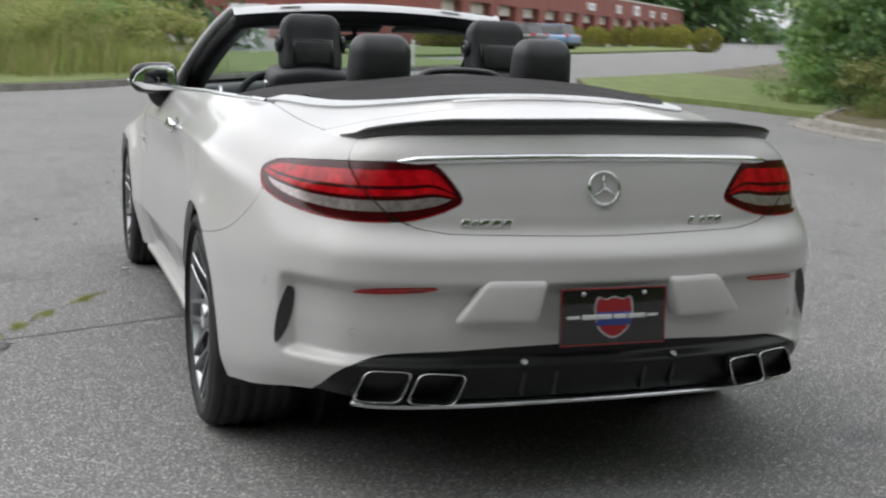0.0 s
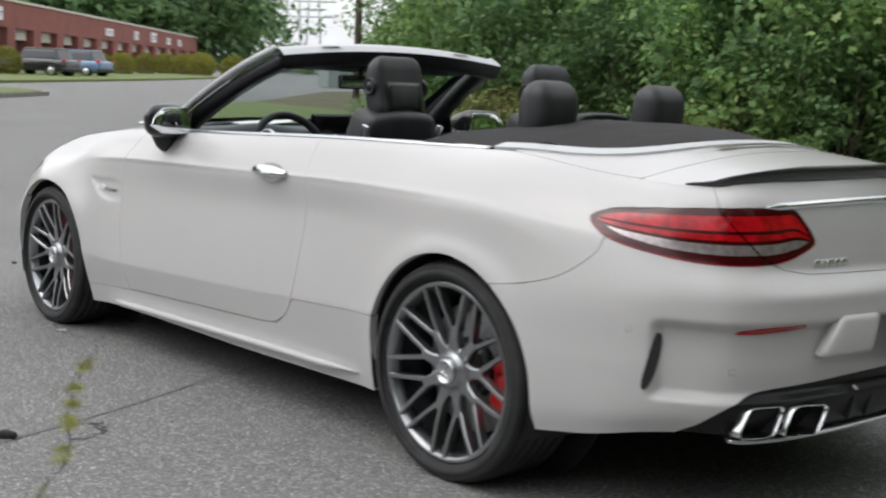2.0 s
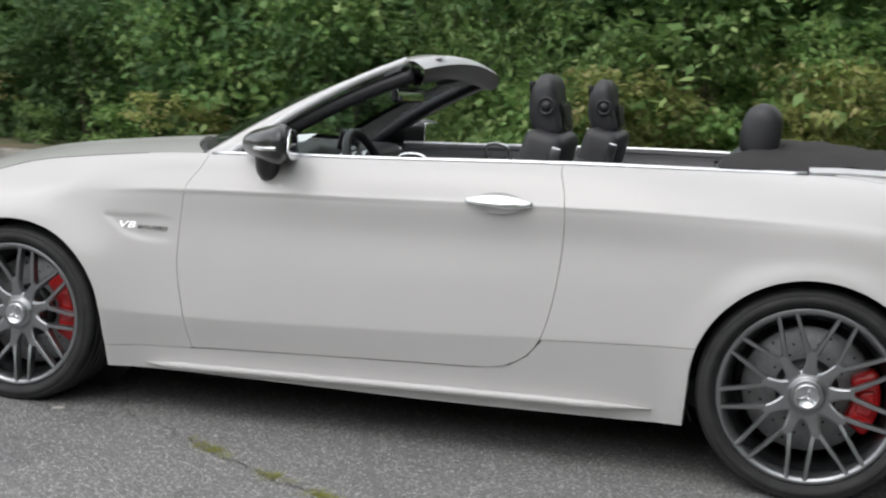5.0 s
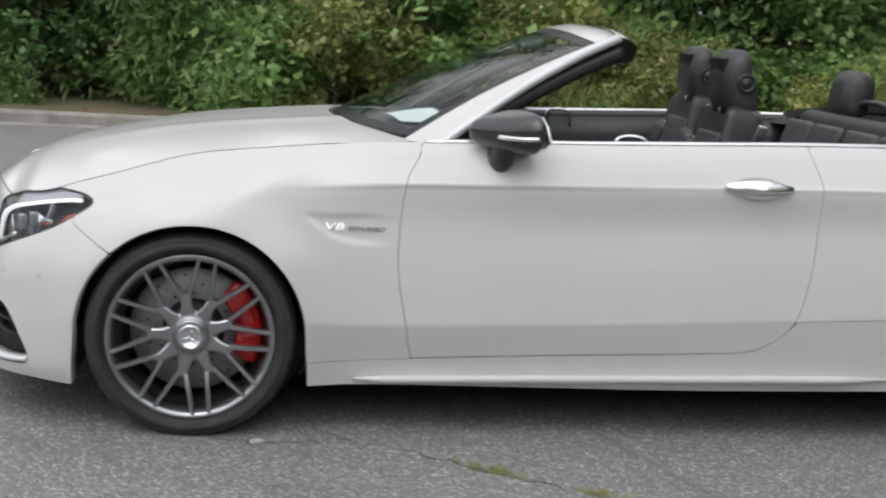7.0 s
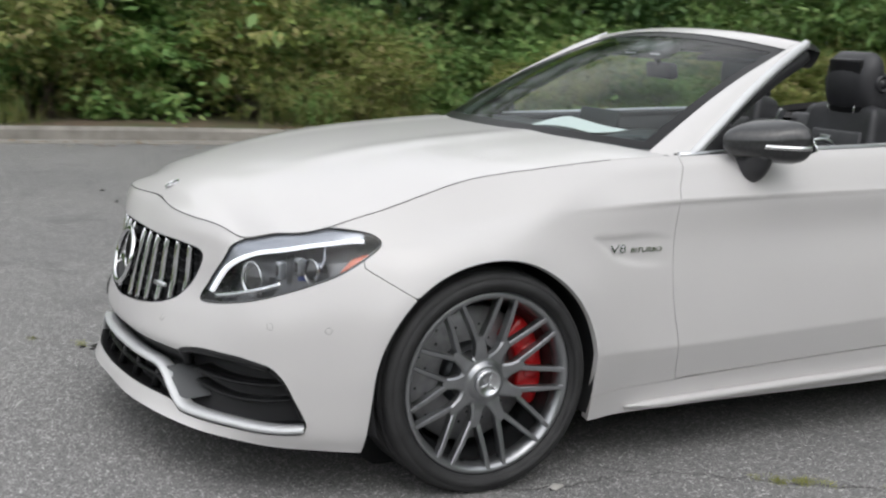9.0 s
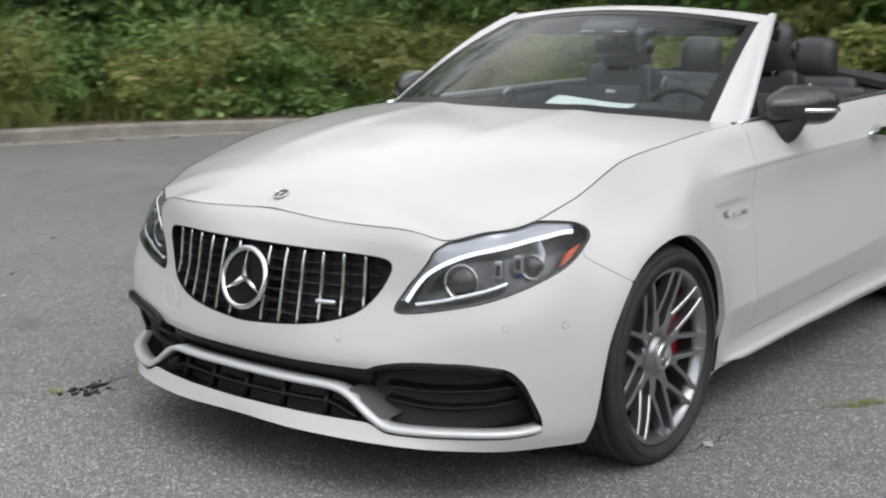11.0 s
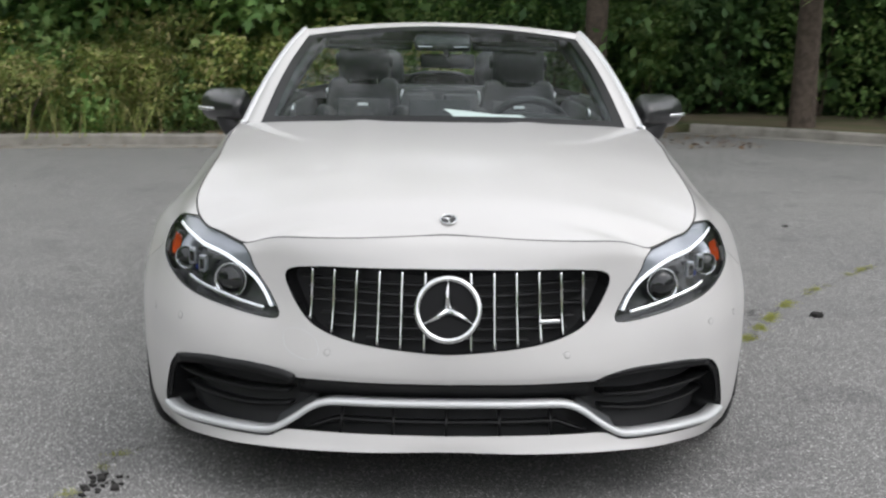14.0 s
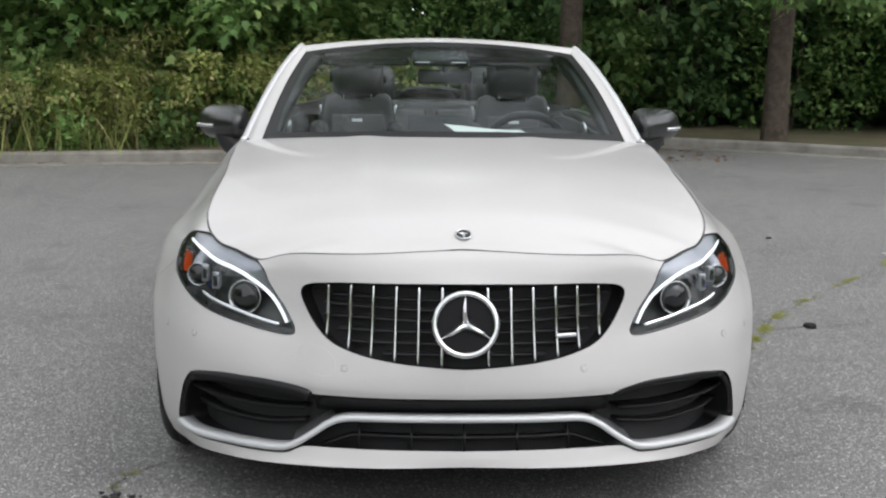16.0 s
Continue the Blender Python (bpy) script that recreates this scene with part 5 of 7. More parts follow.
for x, y, z in ((2.206, 0.330, 0.438), (2.033, 0.768, 0.498), (1.893, 0.854, 0.500), (-2.066, 0.845, 0.581), (-2.309, 0.676, 0.479)):
    for sgn in (-1, 1):
        sensor(sgn * along(x, y), z)
tow = curve([(-sq([(0.42, 0)])[0][0], 0.495), (-sq([(0.46, 0)])[0][0], 0.485), (-sq([(0.45, 0)])[0][0], 0.44), (-sq([(0.40, 0)])[0][0], 0.415), (-sq([(0.36, 0)])[0][0], 0.425), (-sq([(0.37, 0)])[0][0], 0.47)], 40, True)
obj("tow_cover_gap", *sweep(skin_path(tow, 0.0003), ring_profile(0.0007, n=6), closed=True), TRIM, car, "thin outline of the towing-eye cover")

# Door handles, fender script, skirt.
for mir in (False, True):
    fl = flip if mir else (lambda b: b)
    hs_ = side_s(-0.396)
    fm = frame_on(hs_, 0.868, 0.0)
    handle = rbox(0.232, 0.044, 0.020, 0.0095, 4, lambda p: np.array([p[0], p[1] * (1 - 0.62 * abs(p[0] / 0.116) ** 2.2), p[2] + 0.026 - 0.020 * (p[0] / 0.116) ** 2]))
    dish = (lathe([(1.0, 0.0), (0.8, -0.35), (0.4, -0.8), (0.0005, -1.0)], 40, "z")[0] * np.array([0.090, 0.036, 0.010]) + np.array([0, 0, 0.0035]), lathe([(1.0, 0.0), (0.8, -0.35), (0.4, -0.8), (0.0005, -1.0)], 40, "z")[1])
    obj("handle_dish", *fl(moved(dish, fm)), PAINT, left_door if not mir else right_door)
    h_ob = obj("door_handle", *fl(moved(handle, fm)), CHROME, left_door if not mir else right_door, "chrome door handle")
    skirt = [on_skin(side_s(x), z)[0] + np.array([0, 0.004, 0]) for x, z in zip(np.linspace(0.90, -0.94, 40), np.linspace(0.188, 0.232, 40))]
    wide = np.interp(np.linspace(0, 1, 40), [0, 0.06, 0.9, 1], [0.15, 1, 1, 0.1])
    obj("skirt_blade", *fl(sweep(skirt, [(0.03, -0.012), (-0.020, -0.011), (-0.027, -0.004), (-0.024, 0.002), (0.0, 0.009), (0.03, 0.012)], scale=wide)), PAINT, car, "white side skirt blade")


def lettering(text, size, m, mat_, name, parent, label, depth=0.0015, shear=0.0, width=None):
    cu = bpy.data.curves.new(name, "FONT")
    cu.body, cu.size, cu.extrude, cu.shear, cu.align_x, cu.align_y = text, size, depth, shear, "LEFT", "CENTER"
    tmp = bpy.data.objects.new(name, cu)
    me = bpy.data.meshes.new_from_object(tmp)
    bpy.data.objects.remove(tmp)
    if width:
        xs = [v.co.x for v in me.vertices]
        k = width / (max(xs) - min(xs))
        for v in me.vertices:
            v.co.x *= k
    me.materials.append(mat_)
    ob = new(name, me)
    ob.matrix_world = m
    ob.parent = parent
    return tagged(ob, label)


lettering("V8", 0.035, frame_on(side_s(1.014), 0.689, 0.0062), CHROME, "fender_script", car, "chrome V8 letters on the fender", shear=0.2, width=0.062)
lettering("BITURBO", 0.020, frame_on(side_s(0.938), 0.686, 0.0062), CHROME, "fender_script", car, "chrome BITURBO letters on the fender", shear=0.2, width=0.118)
rm = frame_on(-side_s(0.82), 0.689, 0.0062)
lettering("V8", 0.035, rm, CHROME, "fender_script", car, "chrome V8 letters on the fender", shear=0.2, width=0.062)
lettering("BITURBO", 0.020, frame_on(-side_s(0.896), 0.686, 0.0062), CHROME, "fender_script", car, "chrome BITURBO letters on the fender", shear=0.2, width=0.118)


# Side mirrors.
def mirror_shape(p):
    x, y, z = p
    k = (x + 0.08) / 0.16
    taper = 1 - 0.42 * max(k - 0.30, 0) / 0.70 - 0.08 * max(0.2 - k, 0) / 0.2
    z2 = z * taper * (1 - 0.25 * max(y / 0.12, 0) ** 2) + 0.012 * (1 - k)
    x2 = x * (1 - 0.45 * max(y / 0.115, 0) ** 2 * (1 if x > 0 else 0.15))
    return np.array([x2 - y * (0.15 + 0.5 * k), y * (1 - 0.15 * k), z2])


for mir in (False, True):
    fl = flip if mir else (lambda b: b)
    mm = pose(0.425, 0.893, 1.008, 0, 0, 4)
    mo = obj("side_mirror", *fl(moved(rbox(0.160, 0.230, 0.142, 0.055, 5, mirror_shape), mm)), CARBON, car, "dark carbon-look side mirror")
    stalk = curve([(0.46, 0.775, 0.930), (0.455, 0.815, 0.928), (0.45, 0.850, 0.938), (0.445, 0.875, 0.985)], 16)
    obj("mirror_foot", *fl(sweep(stalk, ring_profile(0.056, 0.042, 14), up=(1, 0, 0), scale=np.linspace(1.0, 0.95, len(stalk)))), PLASTIC, mo, "black mirror foot")
    line = curve([(0.358, 1.002, 1.006), (0.400, 0.998, 1.004), (0.440, 0.965, 1.003), (0.475, 0.92, 1.003), (0.505, 0.875, 1.004)], 30)
    obj("indicator_strip", *fl(sweep(line, [(-0.005, -0.007), (0.005, -0.007), (0.006, 0.006), (-0.004, 0.006)])), CHROME, mo, "chrome-look indicator strip")
    gl = rbox(0.006, 0.192, 0.108, 0.0029, 2, lambda p: np.array([p[0], p[1] * (1 - 0.12 * (p[2] / 0.05)), p[2] * (1 - 0.35 * max(p[1] / 0.08, 0) ** 3)]))
    obj("mirror_pane", *fl(moved(gl, mm @ pose(-0.0810, 0, 0.010, 0, 4, 8.5))), MIRROR, mo, "mirror glass")
    tri = sheet(lambda a, b: np.array([0.60 - 0.15 * a + 0.0 * b, 0.748 - 0.02 * b, 0.965 + 0.10 * a * b]), 5, 5)
    obj("mirror_triangle", *fl(tri), PLASTIC, mo, "black triangle panel at the window corner")

# Boot lid details.
back_edge = EDGE[EDGE[:, 0] < -2.085]
back_edge = back_edge[back_edge[:, 1] > 0.004][::5]
wing = np.concatenate([back_edge, (back_edge * np.array([1, -1, 1]))[::-1]])
wing = wing + np.array([0.012, 0, 0.004])
grow = np.interp(np.linspace(0, 1, len(wing)), [0, 0.08, 0.25, 0.75, 0.92, 1], [0.1, 0.5, 1, 1, 0.5, 0.1])
obj("boot_spoiler", *sweep(wing, [(-0.050, -0.004), (-0.045, 0.008), (-0.005, 0.024), (0.026, 0.038), (0.032, 0.034), (0.022, 0.004), (0.008, -0.012)][::-1], scale=grow), CARBON, car, "gloss black lip spoiler on the boot lid")
bar = curve([(along(-2.231, 0.53), 0.918), (along(-2.29, 0.40), 0.926), (along(-2.33, 0.2), 0.932), (S_END, 0.934)], 40)
bp_ = skin_path(bar, 0.001)
bp_ = np.concatenate([bp_, (bp_ * np.array([1, -1, 1]))[::-1][1:]])
taper = np.interp(np.linspace(0, 1, len(bp_)), [0, 0.06, 0.94, 1], [0.2, 1, 1, 0.2])
obj("boot_strip", *sweep(bp_, [(-0.010, -0.011), (0.004, -0.012), (0.010, 0.0), (0.004, 0.012), (-0.010, 0.011)], scale=taper), CHROME, car, "chrome strip across the boot lid")
star_emblem(frame_on(S_END, 0.855, 0.006), 0.043, 0.0045, "boot_emblem", car, None, "round chrome emblem on the boot lid")
for y0, sgn, shapes in ((0.395, 1, ((0.0, 0.018), (0.014, 0.010), (0.026, 0.010), (0.038, 0.010), (0.052, 0.026), (0.082, 0.028), (0.114, 0.026))), (0.262, -1, ((0.0, 0.020), (0.040, 0.022), (0.066, 0.022), (0.092, 0.022)))):
    for off, w in shapes:
        y = y0 - off - w / 2 if sgn > 0 else y0 + off + w / 2
        p_s = along(-2.37, y)
        obj("boot_badge", *moved(rbox(w * 0.86, 0.021, 0.005, 0.0022, 1, lambda p: np.array([p[0] + 0.3 * p[1], p[1], p[2]])), frame_on(sgn * p_s, 0.765, 0.002)), CHROME, car, "small chrome badge shape on the boot lid")
def deck_z(x, y):
    e = EDGE[np.argmin(abs(EDGE[:, 0] - x))]
    return e[2] + max(float(glide(DECK_X, DECK_Z, [x])[0]) - e[2], 0) * (1 - abs(y / e[1]) ** 2.2)


brake = sheet(lambda a, b: np.array([-1.885 - 0.028 * b, 0.27 * (1 - 2 * a), deck_z(-1.885 - 0.028 * b, 0.27 * (1 - 2 * a)) + 0.0085]), 17, 3)
obj("high_brake_light", *brake, CLEAR_WHITE, car, "pale strip of the high brake light")

# Rear bumper details.
for sgn in (-1, 1):
    mk = (lambda sk: sk.mirror()) if sgn < 0 else (lambda sk: sk)
    fl = flip if sgn < 0 else (lambda b: b)
    REFL = curve(sp([(-2.304, 0.690, 0.585), (-2.335, 0.60, 0.600), (-2.375, 0.49, 0.606), (-2.385, 0.455, 0.604), (-2.375, 0.49, 0.592), (-2.335, 0.60, 0.583)]), 50, True)
    mk(ring.clip(inside(REFL, rs, rz))).lift(0.004).put("rear_reflector", RED_LENS, car, "narrow red reflector", 0.006)
    SLOT = curve(sp([(-2.125, 0.790, 0.577), (-2.130, 0.777, 0.561), (-2.127, 0.781, 0.515), (-2.125, 0.792, 0.468), (-2.120, 0.808, 0.433), (-2.108, 0.824, 0.417), (-2.108, 0.825, 0.443), (-2.115, 0.820, 0.491), (-2.121, 0.806, 0.548)]), 60, True)
    mk(ring.clip(inside(SLOT, rs, rz))).lift(0.002).put("bumper_slot", GLOSS, car, "narrow black slot in the bumper", 0.006)
    pad = rbox(0.195, 0.116, 0.05, 0.020, 3, lambda p: np.array([p[0] * (1 - 0.16 * (p[1] / 0.061)) + (0.030 * (p[1] / 0.061)), p[1] * (1 + 0.0 * p[0]), p[2] * (1 - 0.0 * p[0])]))
    obj("bumper_pad", *fl(moved(pad, frame_on(along(-2.415, 0.284), 0.568, 0.020))), PAINT, car, "raised white pad beside the plate")
    for y0 in (0.588, 0.458):
        c = np.array([-2.320 - 0.16 * (0.588 - y0) * 2.6, y0, 0.343])
        pr, pi_ = [], []
        for a in np.linspace(0, 2 * math.pi, 40, endpoint=False):
            ca, sa = math.cos(a), math.sin(a)
            u, w = math.copysign(abs(ca) ** 0.35, ca) * 0.060, math.copysign(abs(sa) ** 0.35, sa) * 0.043
            pr.append((u - 0.40 * w, w))
        pr = np.array(pr)
        tv = []
        for xo, k in ((0.010, 0.97), (-0.010, 1.0), (-0.018, 0.99), (-0.0195, 0.965), (-0.017, 0.945), (-0.006, 0.935)):
            for u, w in pr:
                tv.append((c[0] + xo + 0.30 * u * k, c[1] + u * k, c[2] + w * k + 0.02 * u))
        tf = [(i * 40 + j, i * 40 + (j + 1) % 40, (i + 1) * 40 + (j + 1) % 40, (i + 1) * 40 + j) for i in range(5) for j in range(40)]
        tip = obj("exhaust_tip", *fl((np.array(tv), tf)), CHROME, car, "chrome-rimmed trapezoid exhaust tip")
        inner_v = [(c[0] + xo + 0.30 * u * k, c[1] + u * k, c[2] + w * k + 0.02 * u) for xo, k in ((-0.007, 0.937), (0.07, 0.86)) for u, w in pr]
        throat_f = [(j, (j + 1) % 40, 40 + (j + 1) % 40, 40 + j) for j in range(40)] + [tuple(range(40, 80))]
        obj("exhaust_throat", *fl((np.array(inner_v), throat_f)), INTAKE_BLACK, tip, "black inside of the exhaust tip")
    for y in (0.13, 0.22):
        obj("diffuser_fin", *fl(moved(rbox(0.03, 0.009, 0.07, 0.003, 2), pose(-2.388 + 0.05 * y, y, 0.345, 0, -12, 0))), PLASTIC, car, "black diffuser fin")
low = curve(sp([(-2.29, 0.66, 0.290), (-2.33, 0.60, 0.285), (-2.39, 0.38, 0.287), (-2.42, 0.15, 0.292)]) + [(S_END, 0.293)], 40)
lp_ = skin_path([(s, 0.32) for s, z in low], 0.006) * np.array([1, 1, 0]) + np.array([[0, 0, z] for _, z in low])
lp_ = np.concatenate([lp_, (lp_ * np.array([1, -1, 1]))[::-1][1:]])
obj("diffuser_strip", *sweep(lp_, [(-0.030, -0.005), (0.006, -0.005), (0.008, 0.0), (0.006, 0.005), (-0.030, 0.005)]), SATIN, car, "satin silver strip under the diffuser")
for sgn in (-1, 1):
    sensor(sgn * along(-2.41, 0.22), 0.405)

# Number plate with a dealer's board: shapes only.
plate_m = Matrix.Translation((-2.452, 0, 0.532)) @ Matrix.Rotation(-math.pi / 2, 4, "Z") @ Matrix.Rotation(math.pi / 2 - 0.05, 4, "X")
PLATE_RED = material("plate_red", (0.35, 0.015, 0.02), 0.35)
PLATE_BLUE = material("plate_blue", (0.03, 0.06, 0.28), 0.35)
PLATE_WHITE = material("plate_white", (0.75, 0.75, 0.76), 0.4)
plate = obj("plate_board", *moved(rbox(0.305, 0.154, 0.006, 0.0028, 2), plate_m), GLOSS, car, "black board with a red and blue shield and white bars")
for w, h, cx, cy in ((0.300, 0.0025, 0, 0.0735), (0.300, 0.0025, 0, -0.0735), (0.0025, 0.149, 0.149, 0), (0.0025, 0.149, -0.149, 0)):
    obj("plate_line", *moved(rbox(w, h, 0.001, 0.0004, 1), plate_m @ pose(cx, cy, 0.0035)), PLATE_RED, plate)
SHIELD = curve([(-0.046, 0.052), (-0.025, 0.047), (0, 0.053), (0.025, 0.047), (0.046, 0.052), (0.055, 0.030), (0.053, -0.008), (0.036, -0.040), (0, -0.058), (-0.036, -0.040), (-0.053, -0.008), (-0.055, 0.030)], 72, True)
for k, mat_, z in ((1.0, SATIN, 0.0036), (0.92, PLATE_RED, 0.0042)):
    obj("plate_shield", *moved((np.column_stack([SHIELD * k, np.full(len(SHIELD), z)]), [tuple(range(len(SHIELD)))]), plate_m), mat_, plate, smooth=False)
obj("plate_shield", *moved(rbox(0.100, 0.036, 0.001, 0.0004, 1), plate_m @ pose(0, -0.006, 0.0047)), PLATE_BLUE, plate)
for x0, w, h in ((-0.115, 0.038, 0.008), (-0.048, 0.085, 0.013), (0.018, 0.038, 0.012), (0.066, 0.050, 0.012), (0.112, 0.032, 0.007)):
    obj("plate_bar", *moved(rbox(w, h, 0.001, 0.0004, 1), plate_m @ pose(x0, 0.0, 0.0056)), PLATE_WHITE, plate, "white bar in place of writing")
for x0 in (-0.088, 0.088):
    obj("plate_screw", *moved(lathe([(0.006, 0.003), (0.005, 0.006), (0.0005, 0.0065)], 14, "z"), plate_m @ pose(x0, 0.06, 0)), SATIN, plate)

# ---- the ground, kerbs and woods ----
def ground_material():
    m = bpy.data.materials.new("worn_asphalt")
    m.use_nodes = True
    nt = m.node_tree
    N, L = nt.nodes, nt.links
    p = N["Principled BSDF"]
    p.inputs["Roughness"].default_value = 0.85
    geo = N.new("ShaderNodeNewGeometry")

    def noise_ramp(scale, lo, hi, c0, c1, detail=5):
        nz = N.new("ShaderNodeTexNoise")
        nz.inputs["Scale"].default_value, nz.inputs["Detail"].default_value = scale, detail
        L.new(geo.outputs["Position"], nz.inputs["Vector"])
        r = N.new("ShaderNodeValToRGB")
        r.color_ramp.elements[0].position, r.color_ramp.elements[1].position = lo, hi
        r.color_ramp.elements[0].color, r.color_ramp.elements[1].color = (*c0, 1), (*c1, 1)
        L.new(nz.outputs[0], r.inputs[0])
        return r.outputs[0], nz.outputs[0]

    broad, _ = noise_ramp(0.5, 0.35, 0.7, (0.192, 0.190, 0.191), (0.226, 0.223, 0.222))
    grit, g = noise_ramp(230, 0.38, 0.66, (0.42, 0.42, 0.42), (1.66, 1.65, 1.62), 3)
    vo = N.new("ShaderNodeTexVoronoi")
    vo.inputs["Scale"].default_value = 150
    L.new(geo.outputs["Position"], vo.inputs["Vector"])
    sv = N.new("ShaderNodeSeparateColor")
    L.new(vo.outputs["Color"], sv.inputs[0])
    rv = N.new("ShaderNodeValToRGB")
    rv.color_ramp.elements[0].position, rv.color_ramp.elements[1].position = 0.0, 1.0
    rv.color_ramp.elements[0].color, rv.color_ramp.elements[1].color = (0.52, 0.52, 0.52, 1), (2.4, 2.37, 2.33, 1)
    for pos, val in ((0.30, 0.85), (0.70, 1.0), (0.86, 1.25)):
        el = rv.color_ramp.elements.new(pos)
        el.color = (val, val, val, 1)
    L.new(sv.outputs[0], rv.inputs[0])
    stain, _ = noise_ramp(2.3, 0.30, 0.42, (0.80, 0.80, 0.81), (1, 1, 1))
    mixes = None
    for a, b in ((broad, grit), (None, rv.outputs[0]), (None, stain)):
        mx = N.new("ShaderNodeMix")
        mx.data_type, mx.blend_type = "RGBA", "MULTIPLY"
        mx.inputs[0].default_value = 1.0
        L.new(a if a else mixes, mx.inputs[6])
        L.new(b, mx.inputs[7])
        mixes = mx.outputs[2]
    L.new(mixes, p.inputs["Base Color"])
    bp = N.new("ShaderNodeBump")
    bp.inputs["Strength"].default_value, bp.inputs["Distance"].default_value = 0.35, 0.004
    L.new(g, bp.inputs["Height"])
    L.new(bp.outputs[0], p.inputs["Normal"])
    return m


ASPHALT = ground_material()
CONCRETE = material("kerb_concrete", (0.34, 0.32, 0.29), 0.9, vary=0.35, scale=4, bump=0.4, bump_scale=60)
EARTH = material("grass_and_earth", (0.085, 0.095, 0.040), 0.95, second=(0.15, 0.11, 0.075), scale=1.2, bump=0.5, bump_scale=30)
LAWN = material("mown_grass", (0.17, 0.21, 0.065), 0.95, second=(0.11, 0.15, 0.045), scale=3, bump=0.6, bump_scale=40)
BARK = material("tree_bark", (0.13, 0.10, 0.08), 0.9, vary=0.45, scale=12, bump=0.8, bump_scale=35)
BRICK_RED = material("red_brickwork", (0.27, 0.095, 0.075), 0.85, vary=0.2, scale=0.6)


def rise(x):
    return np.maximum(np.asarray(x, float) - 20, 0) * 0.012


gx = np.concatenate([[-1500, -400, -100, -40], np.linspace(-20, 40, 13), [60, 80, 100, 150, 200, 300, 1500]])
gy = np.concatenate([[-1500, -400, -100, -40], np.linspace(-20, 20, 9), [40, 100, 400, 1500]])
gv = [(x, y, float(min(rise(x), 2.2))) for x in gx for y in gy]
ng = len(gy)
ground = obj("ground", gv, [(i * ng + j, (i + 1) * ng + j, (i + 1) * ng + j + 1, i * ng + j + 1) for i in range(len(gx) - 1) for j in range(ng - 1)], ASPHALT)
tagged(ground, "worn grey asphalt car park with cracks", "ground", kind="structure")

KERB = curve([(15.0, -13.6), (13.2, -11.9), (11.5, -10.6), (9.0, -10.0), (5.0, -9.7), (1.3, -9.55), (-1.2, -9.35), (-4.3, -8.85), (-6.3, -8.0), (-7.9, -6.8), (-9.1, -5.0), (-9.65, -2.6), (-10.0, -0.6), (-10.4, 1.0)], 120)


def kerb(path, name, inner=1):
    p3 = np.column_stack([path, rise(path[:, 0])])
    prof = [(0.0, -0.02), (0.0, 0.105), (0.015, 0.128), (0.035, 0.135), (0.16, 0.135), (0.16, -0.02)]
    ob = obj(name, *sweep(p3, [(u * inner, w) for u, w in prof][::inner]), CONCRETE, smooth=False)
    gut = [(-0.42, -0.005), (-0.42, 0.006), (-0.01, 0.008), (-0.01, -0.005)]
    ob2 = obj("gutter", *sweep(p3, [(u * inner, w) for u, w in gut][::inner]), CONCRETE, smooth=False)
    tagged(ob, "weathered pale concrete kerb beside the asphalt", "kerb", kind="structure")
    tagged(ob2, "stained concrete gutter strip", "gutter", kind="structure")
    return ob


kerb(KERB, "kerb", -1)


def bed(outline, z, name, mat, label):
    """A raised bed of earth within an outline."""
    bm = bmesh.new()
    vs = [bm.verts.new((x, y, z)) for x, y in outline]
    lo = [bm.verts.new((x, y, -0.05)) for x, y in outline]
    bm.faces.new(vs)
    n = len(vs)
    for i in range(n):
        bm.faces.new((vs[i], lo[i], lo[(i + 1) % n], vs[(i + 1) % n]))
    bmesh.ops.recalc_face_normals(bm, faces=bm.faces)
    bmesh.ops.triangulate(bm, faces=bm.faces)
    for cut in (20, 40):
        bmesh.ops.bisect_plane(bm, geom=bm.verts[:] + bm.edges[:] + bm.faces[:], plane_co=(cut, 0, 0), plane_no=(1, 0, 0))
    for vert in bm.verts:
        vert.co.z += float(rise(vert.co.x))
    me = bpy.data.meshes.new(name)
    bm.to_mesh(me)
    bm.free()
    me.materials.append(mat)
    return tagged(new(name, me), label, "verge", kind="structure")


tang = np.gradient(KERB, axis=0)
tang /= np.linalg.norm(tang, axis=1)[:, None]
behind = KERB + 0.15 * np.stack([-tang[:, 1], tang[:, 0]], 1)
bed([tuple(p) for p in behind] + [(-13.2, 3.9), (-12.2, 5.3), (-11.0, 6.7), (-10.1, 8.6), (-9.4, 12), (-6, 26), (-40, 60), (-80, 30), (-60, -60), (70, -70), (50, -36), (33, -20.6), (27, -13.5), (21.7, -11.4), (17, -12.0)], 0.12, "verge", EARTH, "earthy verge with weeds behind the kerb")
KERB_B = curve([(-13.0, 3.9), (-12.1, 5.2), (-11.0, 6.5), (-10.1, 8.4), (-9.4, 12), (-6, 26)], 50)
kerb(KERB_B, "kerb", -1)
bed([(12.9, -11.9), (15.0, -13.5), (22, -19.5), (32.8, -20.5), (26.9, -13.5), (21.7, -11.45), (17, -11.95)], 0.128, "lawn_strip", LAWN, "mown green grass strip by the entrance")
KERB_C = curve([(9, 16), (14, 8), (19.3, 1.6), (24.5, -2.6), (29.5, -7.0), (35.5, -13.2), (38.0, -15.0), (40.5, -14.6)], 70)
kerb(KERB_C, "kerb", 1)
bed([tuple(p) for p in KERB_C + np.array([0.1, 0.1])] + [(46, -8), (38, 1), (30, 14), (24, 26)], 0.14, "lawn_strip", LAWN, "mown grass strip beyond the kerb")
bed([(46, -14), (52, -20), (64, -32), (86, -52), (92, -50), (72, -27), (62, -18), (52, -10)], 0.13, "lawn_strip", LAWN, "mown grass island before the building")


